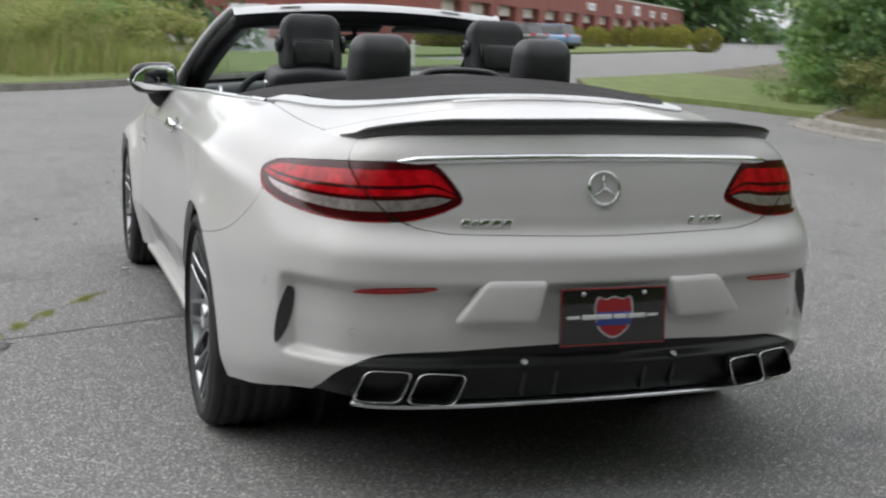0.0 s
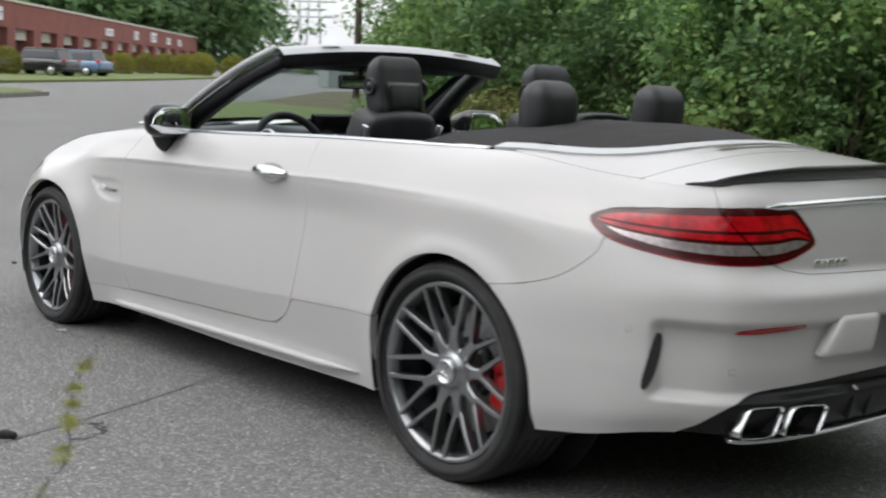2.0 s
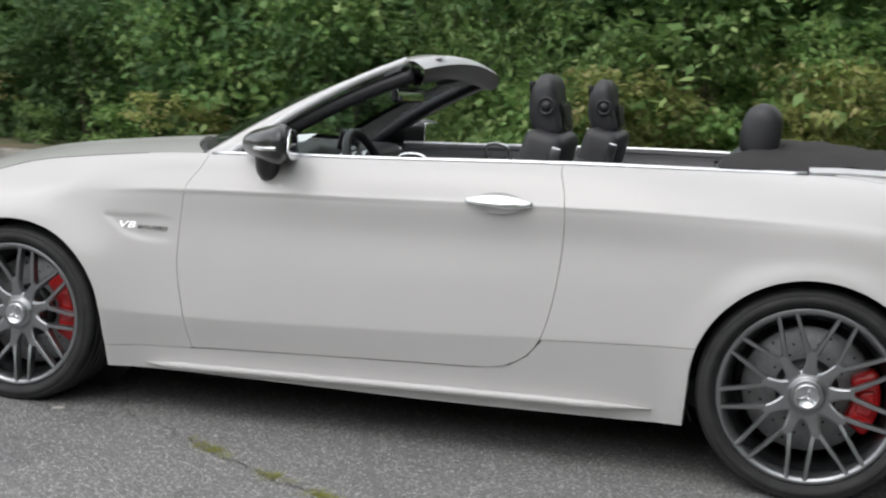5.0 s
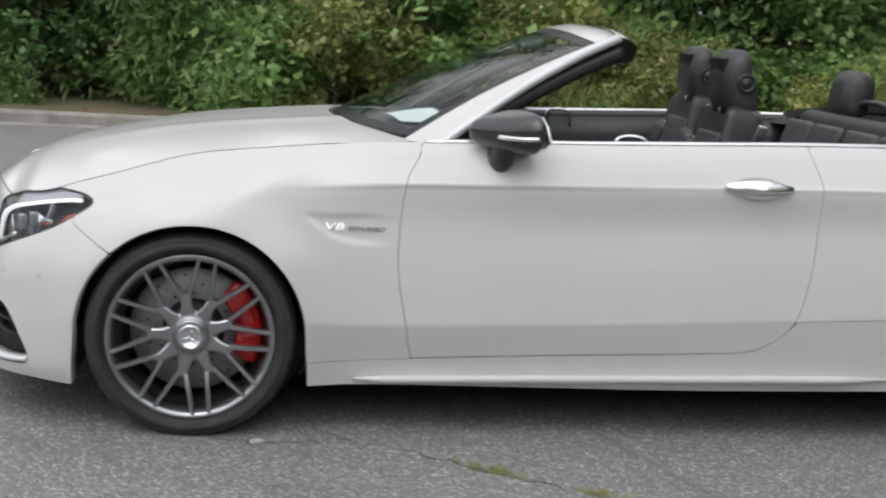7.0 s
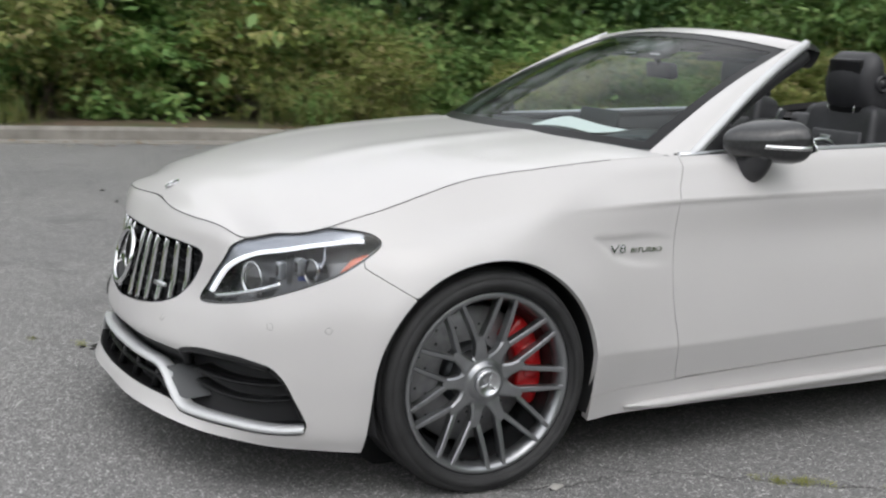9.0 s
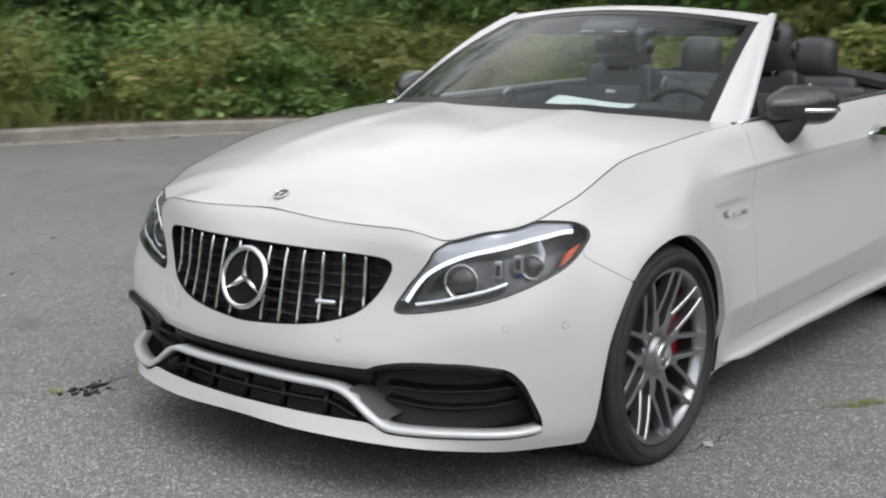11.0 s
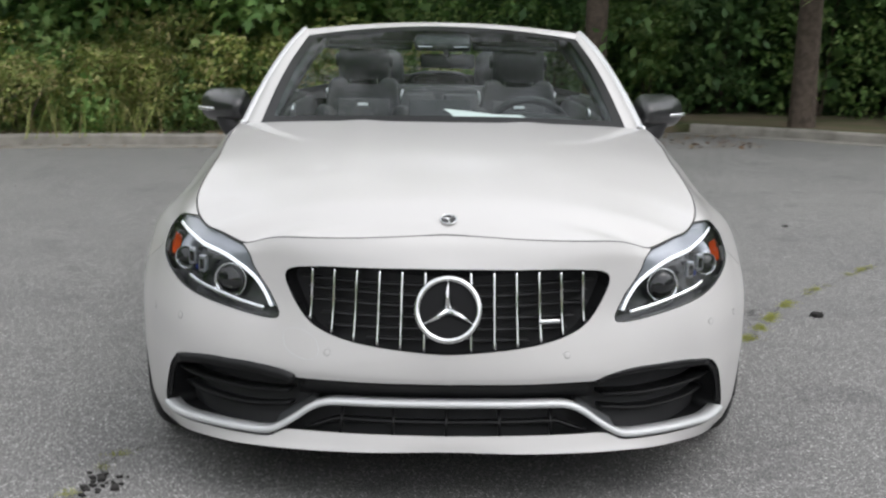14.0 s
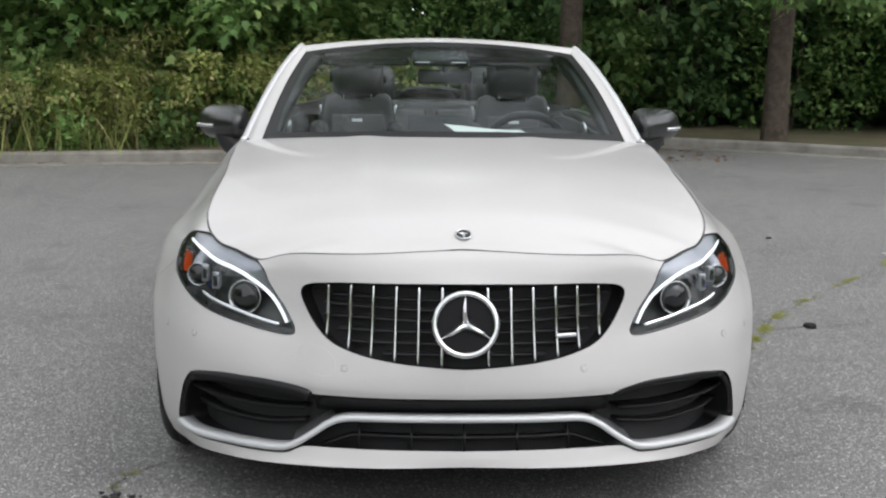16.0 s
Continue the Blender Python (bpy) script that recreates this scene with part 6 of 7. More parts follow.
# Leaves: shrubs share a few meshes.
def leaf_material(name, base, second, third):
    m = bpy.data.materials.new(name)
    m.use_nodes = True
    nt = m.node_tree
    N, L = nt.nodes, nt.links
    p = N["Principled BSDF"]
    p.inputs["Roughness"].default_value = 0.5
    p.inputs["Specular IOR Level"].default_value = 0.35
    geo = N.new("ShaderNodeNewGeometry")
    r = N.new("ShaderNodeValToRGB")
    r.color_ramp.elements[0].color, r.color_ramp.elements[1].color = (*base, 1), (*third, 1)
    e = r.color_ramp.elements.new(0.55)
    e.color = (*second, 1)
    L.new(geo.outputs["Random Per Island"], r.inputs[0])
    info = N.new("ShaderNodeObjectInfo")
    hs = N.new("ShaderNodeHueSaturation")
    mr = N.new("ShaderNodeMapRange")
    mr.inputs[3].default_value, mr.inputs[4].default_value = 0.7, 1.3
    L.new(info.outputs["Random"], mr.inputs[0])
    L.new(mr.outputs[0], hs.inputs["Value"])
    L.new(r.outputs[0], hs.inputs["Color"])
    L.new(hs.outputs[0], p.inputs["Base Color"])
    tl = N.new("ShaderNodeBsdfTranslucent")
    L.new(hs.outputs[0], tl.inputs[0])
    mx = N.new("ShaderNodeMixShader")
    mx.inputs[0].default_value = 0.35
    L.new(p.outputs[0], mx.inputs[1])
    L.new(tl.outputs[0], mx.inputs[2])
    L.new(mx.outputs[0], N["Material Output"].inputs[0])
    return m


LEAF_A = leaf_material("broad_green_leaves", (0.118, 0.222, 0.068), (0.188, 0.316, 0.098), (0.320, 0.418, 0.158))
LEAF_B = leaf_material("dark_green_leaves", (0.070, 0.142, 0.052), (0.108, 0.203, 0.074), (0.176, 0.270, 0.100))
LEAF_C = leaf_material("yellow_green_weeds", (0.215, 0.276, 0.077), (0.322, 0.368, 0.114), (0.460, 0.384, 0.199))
LEAF_D = leaf_material("clipped_bush_leaves", (0.17, 0.18, 0.03), (0.24, 0.24, 0.045), (0.30, 0.29, 0.07))
DRY = leaf_material("fallen_leaves", (0.16, 0.09, 0.05), (0.24, 0.15, 0.09), (0.34, 0.25, 0.16))
rng = np.random.default_rng(5)
LOBED = np.array([(0, 0), (0.34, 0.02), (0.20, 0.22), (0.50, 0.42), (0.20, 0.48), (0.0, 1.0), (-0.20, 0.48), (-0.50, 0.42), (-0.20, 0.22), (-0.34, 0.02)])
OVAL = np.array([(0, 0), (0.28, 0.42), (0, 1.0), (-0.28, 0.42)])
NARROW = np.array([(0, 0), (0.10, 0.4), (0, 1.0), (-0.10, 0.4)])


def blades(name, mat, c, ax, up, ln, shape, curl=0.14):
    """One mesh of leaves of a shape, standing at c and pointing along ax."""
    ax = ax / np.maximum(np.linalg.norm(ax, axis=1), 1e-6)[:, None]
    side = np.cross(ax, up)
    side /= np.maximum(np.linalg.norm(side, axis=1), 1e-6)[:, None]
    nor = np.cross(side, ax)
    k = len(shape)
    u, w = shape[:, 0][None, :, None], shape[:, 1][None, :, None]
    v = c[:, None] + ln[:, None] * (side[:, None] * u + ax[:, None] * w - nor[:, None] * (curl * (w - 0.3) ** 2 + curl * np.abs(u)))
    faces = (np.arange(len(c))[:, None] * k + np.arange(k)).tolist()
    me = bpy.data.meshes.new(name)
    me.from_pydata(v.reshape(-1, 3).tolist(), [], faces)
    me.materials.append(mat)
    return me


def leaf_cloud(name, mat, n, radii, leaf, lobes=14, shape=OVAL, droop=0.35, spray=8, low=0.02):
    """A crown of leaves gathered in sprays round many small lobes."""
    cen = rng.normal(0, 0.48, (lobes, 3)) * radii
    cen[:, 2] = rng.uniform(0.12, 0.95, lobes) * radii[2]
    rad = rng.uniform(0.20, 0.42, lobes)[:, None] * np.array([radii[0], radii[1], radii[2] * 0.6])
    k = rng.integers(0, lobes, n // spray)
    d = rng.normal(0, 1, (len(k), 3))
    d[:, 2] += 0.3
    d /= np.linalg.norm(d, axis=1)[:, None]
    twig = cen[k] + d * rad[k] * rng.uniform(0.6, 1.1, (len(k), 1))
    c = np.repeat(twig, spray, 0) + rng.normal(0, leaf * 0.9, (len(k) * spray, 3)) * np.array([1, 1, 0.5])
    c[:, 2] = np.maximum(c[:, 2], low)
    m = len(c)
    out = np.repeat(d, spray, 0)
    ax = out * np.array([1, 1, 0.4]) + rng.normal(0, 0.6, (m, 3)) + np.array([0, 0, -droop])
    up = np.array([0, 0, 1.0]) + 0.5 * out + rng.normal(0, 0.4, (m, 3))
    return blades(name, mat, c, ax, up, leaf * rng.uniform(0.6, 1.25, (m, 1)), shape)


def stalks(name, n, spread, height, mat):
    """Upright blades and stems of tall weeds."""
    c = np.column_stack([rng.normal(0, spread, (n, 2)), np.zeros(n)])
    ax = np.column_stack([rng.normal(0, 0.25, (n, 2)), np.ones(n)])
    return blades(name, mat, c, ax, rng.normal(0, 1, (n, 3)), height * rng.uniform(0.4, 1.1, (n, 1)), np.array([(0.011, 0), (0.010, 0.5), (0, 1.0), (-0.010, 0.5), (-0.011, 0)]), 0.25)


def stems(name, n, radii, r):
    """Thin limbs that fork from the ground into the crown."""
    bits = []
    for _ in range(n):
        a = rng.uniform(0, 6.28)
        e = np.array([math.cos(a) * radii[0] * rng.uniform(0.2, 0.7), math.sin(a) * radii[1] * rng.uniform(0.2, 0.7), radii[2] * rng.uniform(0.6, 1.0)])
        p = [np.array([e[0] * 0.1, e[1] * 0.1, -0.05]), e * np.array([0.35, 0.35, 0.4]), e * np.array([0.7, 0.7, 0.75]), e]
        bits.append(sweep(curve(p, 8), ring_profile(r, n=5), scale=np.linspace(1, 0.25, 7)[: len(curve(p, 8))] if len(curve(p, 8)) <= 7 else np.linspace(1, 0.25, len(curve(p, 8)))))
    v, f = join(*bits)
    me = bpy.data.meshes.new(name)
    me.from_pydata(v.tolist(), [], f)
    me.materials.append(BARK)
    return me


R3 = lambda a, b, c: np.array([a, b, c])
SHRUBS = [(stems("shrub", 6, R3(1.1, 1.1, 2.3), 0.02), m) for m in (
    leaf_cloud("foliage", LEAF_A, 3000, R3(1.25, 1.2, 2.5), 0.145, 18, LOBED), leaf_cloud("foliage", LEAF_A, 2600, R3(1.3, 1.1, 2.8), 0.13, 16, OVAL),
    leaf_cloud("foliage", LEAF_B, 3000, R3(1.3, 1.3, 2.6), 0.15, 18, LOBED), leaf_cloud("foliage", LEAF_B, 2600, R3(1.2, 1.2, 2.4), 0.14, 14, OVAL))]
LOW = [(stems("low_shrub", 4, R3(0.6, 0.6, 0.9), 0.008), m) for m in (
    leaf_cloud("foliage", LEAF_C, 1700, R3(0.85, 0.7, 1.1), 0.085, 12), leaf_cloud("foliage", LEAF_A, 1500, R3(0.8, 0.7, 1.0), 0.11, 12),
    leaf_cloud("foliage", LEAF_C, 1900, R3(0.9, 0.7, 1.4), 0.10, 12, NARROW), leaf_cloud("foliage", LEAF_A, 1900, R3(0.8, 0.7, 1.3), 0.13, 12, NARROW))]
CROWNS = [(stems("tree", 7, R3(2.0, 2.0, 5.0), 0.10), leaf_cloud("crown", LEAF_B, 14000, R3(2.8, 2.8, 5.2), 0.105, 34, OVAL)),
          (stems("tree", 7, R3(2.0, 2.0, 5.0), 0.10), leaf_cloud("crown", LEAF_A, 14000, R3(2.6, 2.6, 4.9), 0.10, 34, OVAL))]
FAR_CROWNS = [(stems("tree", 5, R3(2.0, 2.0, 5.0), 0.10), leaf_cloud("crown", LEAF_B, 1800, R3(2.8, 2.8, 5.2), 0.42, 26, OVAL)), (stems("tree", 5, R3(2.0, 2.0, 5.0), 0.10), leaf_cloud("crown", LEAF_A, 1800, R3(2.6, 2.6, 4.9), 0.42, 26, OVAL))]
WEEDS = [stalks("weeds", 380, 0.45, 0.7, LEAF_C), stalks("weeds", 380, 0.45, 0.5, LEAF_A)]
EDGE_OF_WOOD = curve([(60, -50), (40, -33), (27, -22.0), (18.5, -15.6), (13, -12.9), (9, -11.8), (5, -11.2), (1, -10.9), (-3, -10.5), (-6, -9.7), (-8.6, -8.1), (-10.3, -5.9), (-11.2, -3.2), (-11.9, -1.6)], 400)
WOOD_RUN = np.concatenate([[0], np.cumsum(np.hypot(*np.diff(EDGE_OF_WOOD, axis=0).T))])
wood_n = np.gradient(EDGE_OF_WOOD, axis=0)
wood_n = np.stack([-wood_n[:, 1], wood_n[:, 0]], 1) / np.linalg.norm(wood_n, axis=1)[:, None]


def on_edge(run, back):
    i = min(np.searchsorted(WOOD_RUN, run), len(WOOD_RUN) - 1)
    return EDGE_OF_WOOD[i] + wood_n[i] * back


PLANT_GROUPS = {"tree": "trees round the car park", "shrub": "shrubs at the wood's edge", "weeds": "weeds behind the kerb", "bush": "clipped bushes before the building"}


def plant(kind, name, x, y, scale, label, category, z=0.1, tall=1.0):
    m = Matrix.LocRotScale((x, y, z), Euler((0, 0, rng.uniform(0, 6.28))), (scale * rng.uniform(0.85, 1.15), scale * rng.uniform(0.85, 1.15), scale * tall))
    if isinstance(kind, tuple):
        ob = new(name, kind[0])
        ob.matrix_world = m
        leaf = new("foliage", kind[1])
        leaf.parent = ob
    else:
        ob = new(name, kind)
        ob.matrix_world = m
    return tagged(ob, label, category, PLANT_GROUPS.get(category, ""))


G_SHRUB, G_LOW, G_WEED, G_TREE = "dense green leafy shrub at the wood's edge", "low yellow-green weeds and brambles", "tall uncut grass and weeds by the kerb", "tall leafy green woodland tree"
run = 6.0
while run < WOOD_RUN[-1]:
    near = run > 38
    x, y = on_edge(run, rng.uniform(0.6, 1.5))
    if rng.random() < 0.85:
        plant(SHRUBS[rng.integers(0, 2) if rng.random() < 0.7 else rng.integers(2, 4)], "shrub", x, y, rng.uniform(0.75, 1.25), G_SHRUB, "shrub")
    x, y = on_edge(run + 0.7, rng.uniform(2.6, 3.8))
    plant(SHRUBS[rng.integers(0, 4)], "shrub", x, y, rng.uniform(1.3, 1.8), G_SHRUB, "shrub")
    if rng.random() < 0.75:
        x, y = on_edge(run, rng.uniform(-0.4, 0.3))
        plant(LOW[rng.integers(0, 4)], "low_shrub", x, y, rng.uniform(0.6, 1.1), G_LOW, "weeds")
    if near and rng.random() < 0.45:
        x, y = on_edge(run, rng.uniform(-0.7, -0.1))
        plant(WEEDS[rng.integers(0, 2)], "weeds", x, y, rng.uniform(0.35, 0.8), G_WEED, "weeds")
    run += 1.2 if near else 1.9
for k in range(26):
    x = rng.uniform(-9.0, 3.0)
    j = np.argmin(abs(EDGE_OF_WOOD[:, 0] - x) + 100 * (np.arange(400)[: len(EDGE_OF_WOOD)] < 150))
    px_, py_ = EDGE_OF_WOOD[j] + wood_n[j] * rng.uniform(-0.2, 0.9)
    plant(LOW[(1, 2, 3, 0, 1)[k % 5]], "low_shrub", px_, py_, rng.uniform(1.0, 1.5), G_LOW, "weeds")
run = 4.0
while run < WOOD_RUN[-1]:
    x, y = on_edge(run, rng.uniform(10, 14))
    plant(CROWNS[rng.integers(0, 2)], "tree", x, y, rng.uniform(1.6, 2.2), G_TREE, "tree")
    run += 3.2
run = 3.0
while run < WOOD_RUN[-1] + 2:
    x, y = on_edge(min(run, WOOD_RUN[-1]), rng.uniform(6.0, 9.5))
    plant(CROWNS[rng.integers(0, 2)], "tree", x, y, rng.uniform(1.6, 2.4), G_TREE, "tree")
    run += 3.0

# Shaded wood behind the far end of the car park.
for x, y, sc in ((-13.6, -2.2, 1.1), (-14.6, -0.6, 1.0), (-15.8, 0.6, 0.8), (-16.4, 2.2, 0.75), (-16.2, 3.8, 0.85), (-16.6, 5.2, 0.8), (-16.0, 6.8, 1.0), (-15.2, 8.4, 1.1), (-14.2, 10.2, 1.2), (-13.4, 12.4, 1.2), (-12.4, 15, 1.3), (-11.5, 18, 1.4)):
    plant(SHRUBS[rng.integers(0, 4)], "shrub", x, y, sc, "green shrub in the shade of the wood", "shrub")
for x, y in ((-19, -6), (-18.5, -2.5), (-19.5, 0.5), (-20, 3), (-19.5, 6), (-19, 9), (-18, 12), (-17, 15.5), (-15, 20), (-23, 1.5), (-23, 5), (-13, 24), (-10, 28), (-17.5, 4.2), (-18, 7.4), (-17.5, 10.4), (-21, 8), (-21.5, 3.6), (-22, 11)):
    plant(SHRUBS[2 + rng.integers(0, 2)], "shrub", x, y, rng.uniform(1.7, 2.2), "dark green shrub in the shade of the wood", "shrub")
    plant(CROWNS[0], "tree", x - 2.5, y + 0.8, rng.uniform(1.9, 2.5), G_TREE, "tree")


def big_tree(x, y, r, lean, spread=1.15):
    """A straight trunk with a wide root flare, limbs and a high crown."""
    pts = curve([(x, y, -0.1), (x, y, 0.25), (x + lean * 0.3, y, 1.6), (x + lean * 0.8, y + 0.05, 4.5), (x + lean, y, 9.0), (x + lean * 1.3, y, 13.0)], 40)
    sc = np.interp(np.linspace(0, 1, len(pts)), [0, 0.05, 0.2, 0.6, 1], [1.55, 1.25, 1.0, 0.75, 0.2])
    prof = [(r * (1 + 0.06 * math.sin(5 * a)) * math.cos(a), r * (1 + 0.06 * math.sin(5 * a)) * math.sin(a)) for a in np.linspace(0, 2 * math.pi, 20, endpoint=False)]
    t = obj("tree", *sweep(pts, prof, scale=sc, up=(0, 1, 0)), BARK)
    tagged(t, "tall tree with a straight brown trunk behind the kerb", "tree")
    for k in range(9):
        a, z = k * 2.4, 3.4 + k * 1.0
        e = np.array([x + 2.4 * math.cos(a), y + 2.4 * math.sin(a), z + 0.8])
        obj("limb", *sweep(curve([(x + lean * 0.6, y, z - 0.5), (x + 1.2 * math.cos(a), y + 1.2 * math.sin(a), z + 0.4), e], 12), ring_profile(0.07, n=8), scale=np.linspace(1, 0.25, 13)), BARK, t)
    for k in range(3):
        c = new("crown", CROWNS[k % 2][1])
        c.matrix_world = Matrix.LocRotScale((x + rng.normal(0, 0.8), y + rng.normal(0, 0.8), 4.0 + 3.2 * k * spread / 1.15), Euler((0, 0, k * 2.0)), (spread, spread, spread * 0.87))
        c.parent = t
    return t


t1 = big_tree(-13.32, 2.47, 0.19, 0.1)
t2 = big_tree(-12.75, 5.50, 0.195, 0.3)
# Added tree, crown out of view, to keep sky out of the windscreen's reflection.
big_tree(-17.0, -4.5, 0.2, 0.2, 1.8)
BIG = leaf_cloud("hanging_spray", LEAF_A, 130, R3(0.55, 0.55, 0.35), 0.17, 5, LOBED, 0.8, 5, -0.4)
for par, spots in ((t1, ((-11.6, 0.2, 2.15), (-11.8, 1.0, 2.25), (-11.4, -0.5, 2.35), (-12.0, 2.2, 2.3), (-12.0, 1.6, 2.5))), (t2, ((-11.2, 3.2, 2.10), (-11.4, 4.1, 2.15), (-11.6, 4.9, 2.05), (-11.5, 5.6, 2.15), (-11.3, 6.3, 2.0), (-11.6, 3.6, 2.4), (-11.6, 6.0, 2.4)))):
    for x, y, z in spots:
        sp_ = new("hanging_spray", BIG)
        sp_.matrix_world = Matrix.LocRotScale((x, y, z), Euler((0, 0, rng.uniform(0, 6.28))), (1, 1, 1))
        sp_.parent = par
        tagged(sp_, kind="stuff")
SPRAY = leaf_cloud("hanging_spray", LEAF_A, 230, R3(0.8, 0.8, 0.5), 0.15, 7, LOBED, 0.6, 6, -0.3)
for x, y in ((-12.2, -2.6), (-12.0, -4.4), (-13.4, -3.4)):
    plant(SHRUBS[0], "shrub", x, y, 1.35, G_SHRUB, "shrub")
for x, y, z in ((-10.6, -2.6, 1.55), (-10.5, -3.6, 1.75), (-10.7, -1.9, 1.75), (-10.4, -4.4, 1.9), (-10.6, -5.4, 1.8), (-10.9, -1.3, 2.0), (-10.2, -3.1, 2.1)):
    o = new("low_spray", SPRAY)
    o.matrix_world = Matrix.LocRotScale((x, y, z), Euler((0, 0, rng.uniform(0, 6.28))), (1, 1, 1))
    tagged(o, "hanging spray of broad green lobed leaves", "foliage", kind="stuff")

for k in range(16):
    a = k / 15
    plant(LOW[(0, 2, 1, 0)[k % 4]], "low_shrub", -9.6 - 1.7 * a + rng.normal(0, 0.15), -7.4 + 6.2 * a + rng.normal(0, 0.2), rng.uniform(0.8, 1.25), G_LOW, "weeds")

WEED_TALL = stalks("weeds", 160, 0.40, 0.62, LEAF_C)
verge_run = curve([(-2.0, -10.2), (-4.6, -9.75), (-6.9, -8.75), (-8.6, -7.5), (-9.9, -5.6), (-10.6, -3.6)], 60)
for k in range(44):
    x, y = verge_run[rng.integers(0, len(verge_run))] + rng.normal(0, 0.25, 2)
    if k % 5 == 0:
        plant(WEED_TALL, "weeds", x, y, rng.uniform(0.8, 1.4), "tall yellow-green weeds standing behind the kerb", "weeds")
    else:
        plant(LOW[(2, 0, 3, 2)[k % 4]], "low_shrub", x, y, rng.uniform(0.65, 1.05), G_LOW, "weeds")

# Unseen trees added along the car park's open side to cut low sky light.
for k in range(30):
    a = k / 29
    plant(FAR_CROWNS[k % 2], "tree", -14 + 92 * a + rng.normal(0, 1.0), 27 + 5 * (k % 3) + 14 * a + rng.normal(0, 0.8), rng.uniform(1.7, 2.4), "unseen leafy tree added on the open side to block low sky", "tree")

# Weedy bank beyond the left kerb.
for k in range(34):
    a, b = rng.uniform(0, 1), rng.uniform(0, 1)
    x, y = 22.0 + 9 * b + 4.5 * a, 3.6 - 6.3 * a + 3.5 * b
    plant(LOW[(0, 2, 2, 3)[rng.integers(0, 4)]], "low_shrub", x, y, rng.uniform(0.9, 1.5), "tall pale yellow-green weeds on the bank", "weeds")
    if k % 2:
        plant(WEEDS[0], "weeds", x - 0.8, y - 0.5, rng.uniform(1.2, 1.9), "tall pale grass on the bank", "weeds")
for x, y, sc in ((30, 0.2, 0.9), (33, -1.6, 1.0), (30, 4, 1.1), (35, 2, 1.2), (29.5, 7.5, 1.3), (33, 10, 1.4), (26, 9, 1.1)):
    plant(SHRUBS[rng.integers(0, 2)], "shrub", x, y, sc, "green bush among the weeds of the bank", "shrub")
for x, y, sc in ((56, -5, 1.6), (60, -1, 1.9), (66, 6, 2.1), (50, 8, 2.0), (45, 18, 2.0)):
    plant(FAR_CROWNS[0], "tree", x, y, sc, "dark leafy tree beyond the bank", "tree", 0.4)

# ---- far brick building ----
GLASS_DARK = material("dark_window_glass", (0.03, 0.035, 0.04), 0.08, 0.0, 0.5)
PALE = material("pale_soffit_board", (0.62, 0.60, 0.52), 0.7, vary=0.1, scale=1)
SIGN = material("white_sign_board", (0.75, 0.76, 0.76), 0.5)
GREY_BAR = material("grey_sign_bars", (0.25, 0.25, 0.27), 0.6)
WHITE_DOOR = material("white_door_paint", (0.7, 0.7, 0.69), 0.5, vary=0.08, scale=2)
BV = Vector((0.765, -0.644, 0))
BN = Vector((-0.644, -0.765, 0))
BM = Matrix(((BV.x, BN.x, 0, 75.8), (BV.y, BN.y, 0, -24.8), (0, 0, 1, 0.6), (0, 0, 0, 1)))
building = tagged(new("brick_building"), "long low red brick commercial building with recessed bays", "building")


def block(name, x0, x1, y0, y1, z0, z1, mat, parent, label=""):
    v = [(x, y, z) for x in (x0, x1) for y in (y0, y1) for z in (z0, z1)]
    f = [(0, 1, 3, 2), (4, 6, 7, 5), (0, 4, 5, 1), (2, 3, 7, 6), (0, 2, 6, 4), (1, 5, 7, 3)]
    ob = obj(name, *moved((np.array(v), f), BM), mat, parent, label, smooth=False)
    bm = bmesh.new()
    bm.from_mesh(ob.data)
    bmesh.ops.recalc_face_normals(bm, faces=bm.faces)
    bm.to_mesh(ob.data)
    bm.free()
    return ob


LONG, PITCH, BASE = 92.0, 6.4, -0.6
block("wall", 0, LONG, -26, -1.8, BASE, 5.2, BRICK_RED, building, "red brick wall")
block("roof", -0.1, LONG + 0.1, -26.1, 0.1, 5.2, 5.38, PALE, building, "pale flat roof edge")
block("fascia", 0, LONG, -1.8, 0, 3.3, 5.2, BRICK_RED, building, "red brick fascia over the bays")
n_bay = int(LONG // PITCH)
for k in range(n_bay + 1):
    x0 = k * PITCH
    block("pier", x0, x0 + (2.4 if k == 0 else 1.9), -1.8, 0.002, BASE, 3.3, BRICK_RED, building, "red brick pier")
    if k < n_bay:
        xa, xb = x0 + (2.4 if k == 0 else 1.9), x0 + PITCH
        win = block("window", xa + 0.3, xb - 1.6, -1.79, -1.70, 0.4, 2.3, GLASS_DARK, building, "dark shop window")
        block("window_frame", xa + 0.2, xb - 1.5, -1.76, -1.66, 2.3, 2.42, PALE, win)
        block("door", xb - 1.3, xb - 0.3, -1.79, -1.70, BASE, 2.3, GLASS_DARK, building, "dark glazed shop door")
        block("soffit", xa, xb, -1.79, -0.6, 2.5, 3.29, PALE, building, "pale sloping soffit board")
for k, w, h in ((1.4, 2.4, 0.95), (6.5, 2.6, 0.7), (8.4, 1.6, 0.9), (9.7, 2.6, 1.1), (11.1, 1.7, 0.8), (12.2, 1.7, 0.8)):
    x0 = k * PITCH
    s = block("sign", x0, x0 + w, 0.0, 0.16, 3.75, 3.75 + h, SIGN, building, "white sign board with grey bars")
    block("sign_bar", x0 + 0.25, x0 + w - 0.25, 0.16, 0.175, 3.75 + h * 0.52, 3.75 + h * 0.66, GREY_BAR, s)
    block("sign_bar", x0 + 0.5, x0 + w - 0.5, 0.16, 0.175, 3.75 + h * 0.28, 3.75 + h * 0.38, GREY_BAR, s)
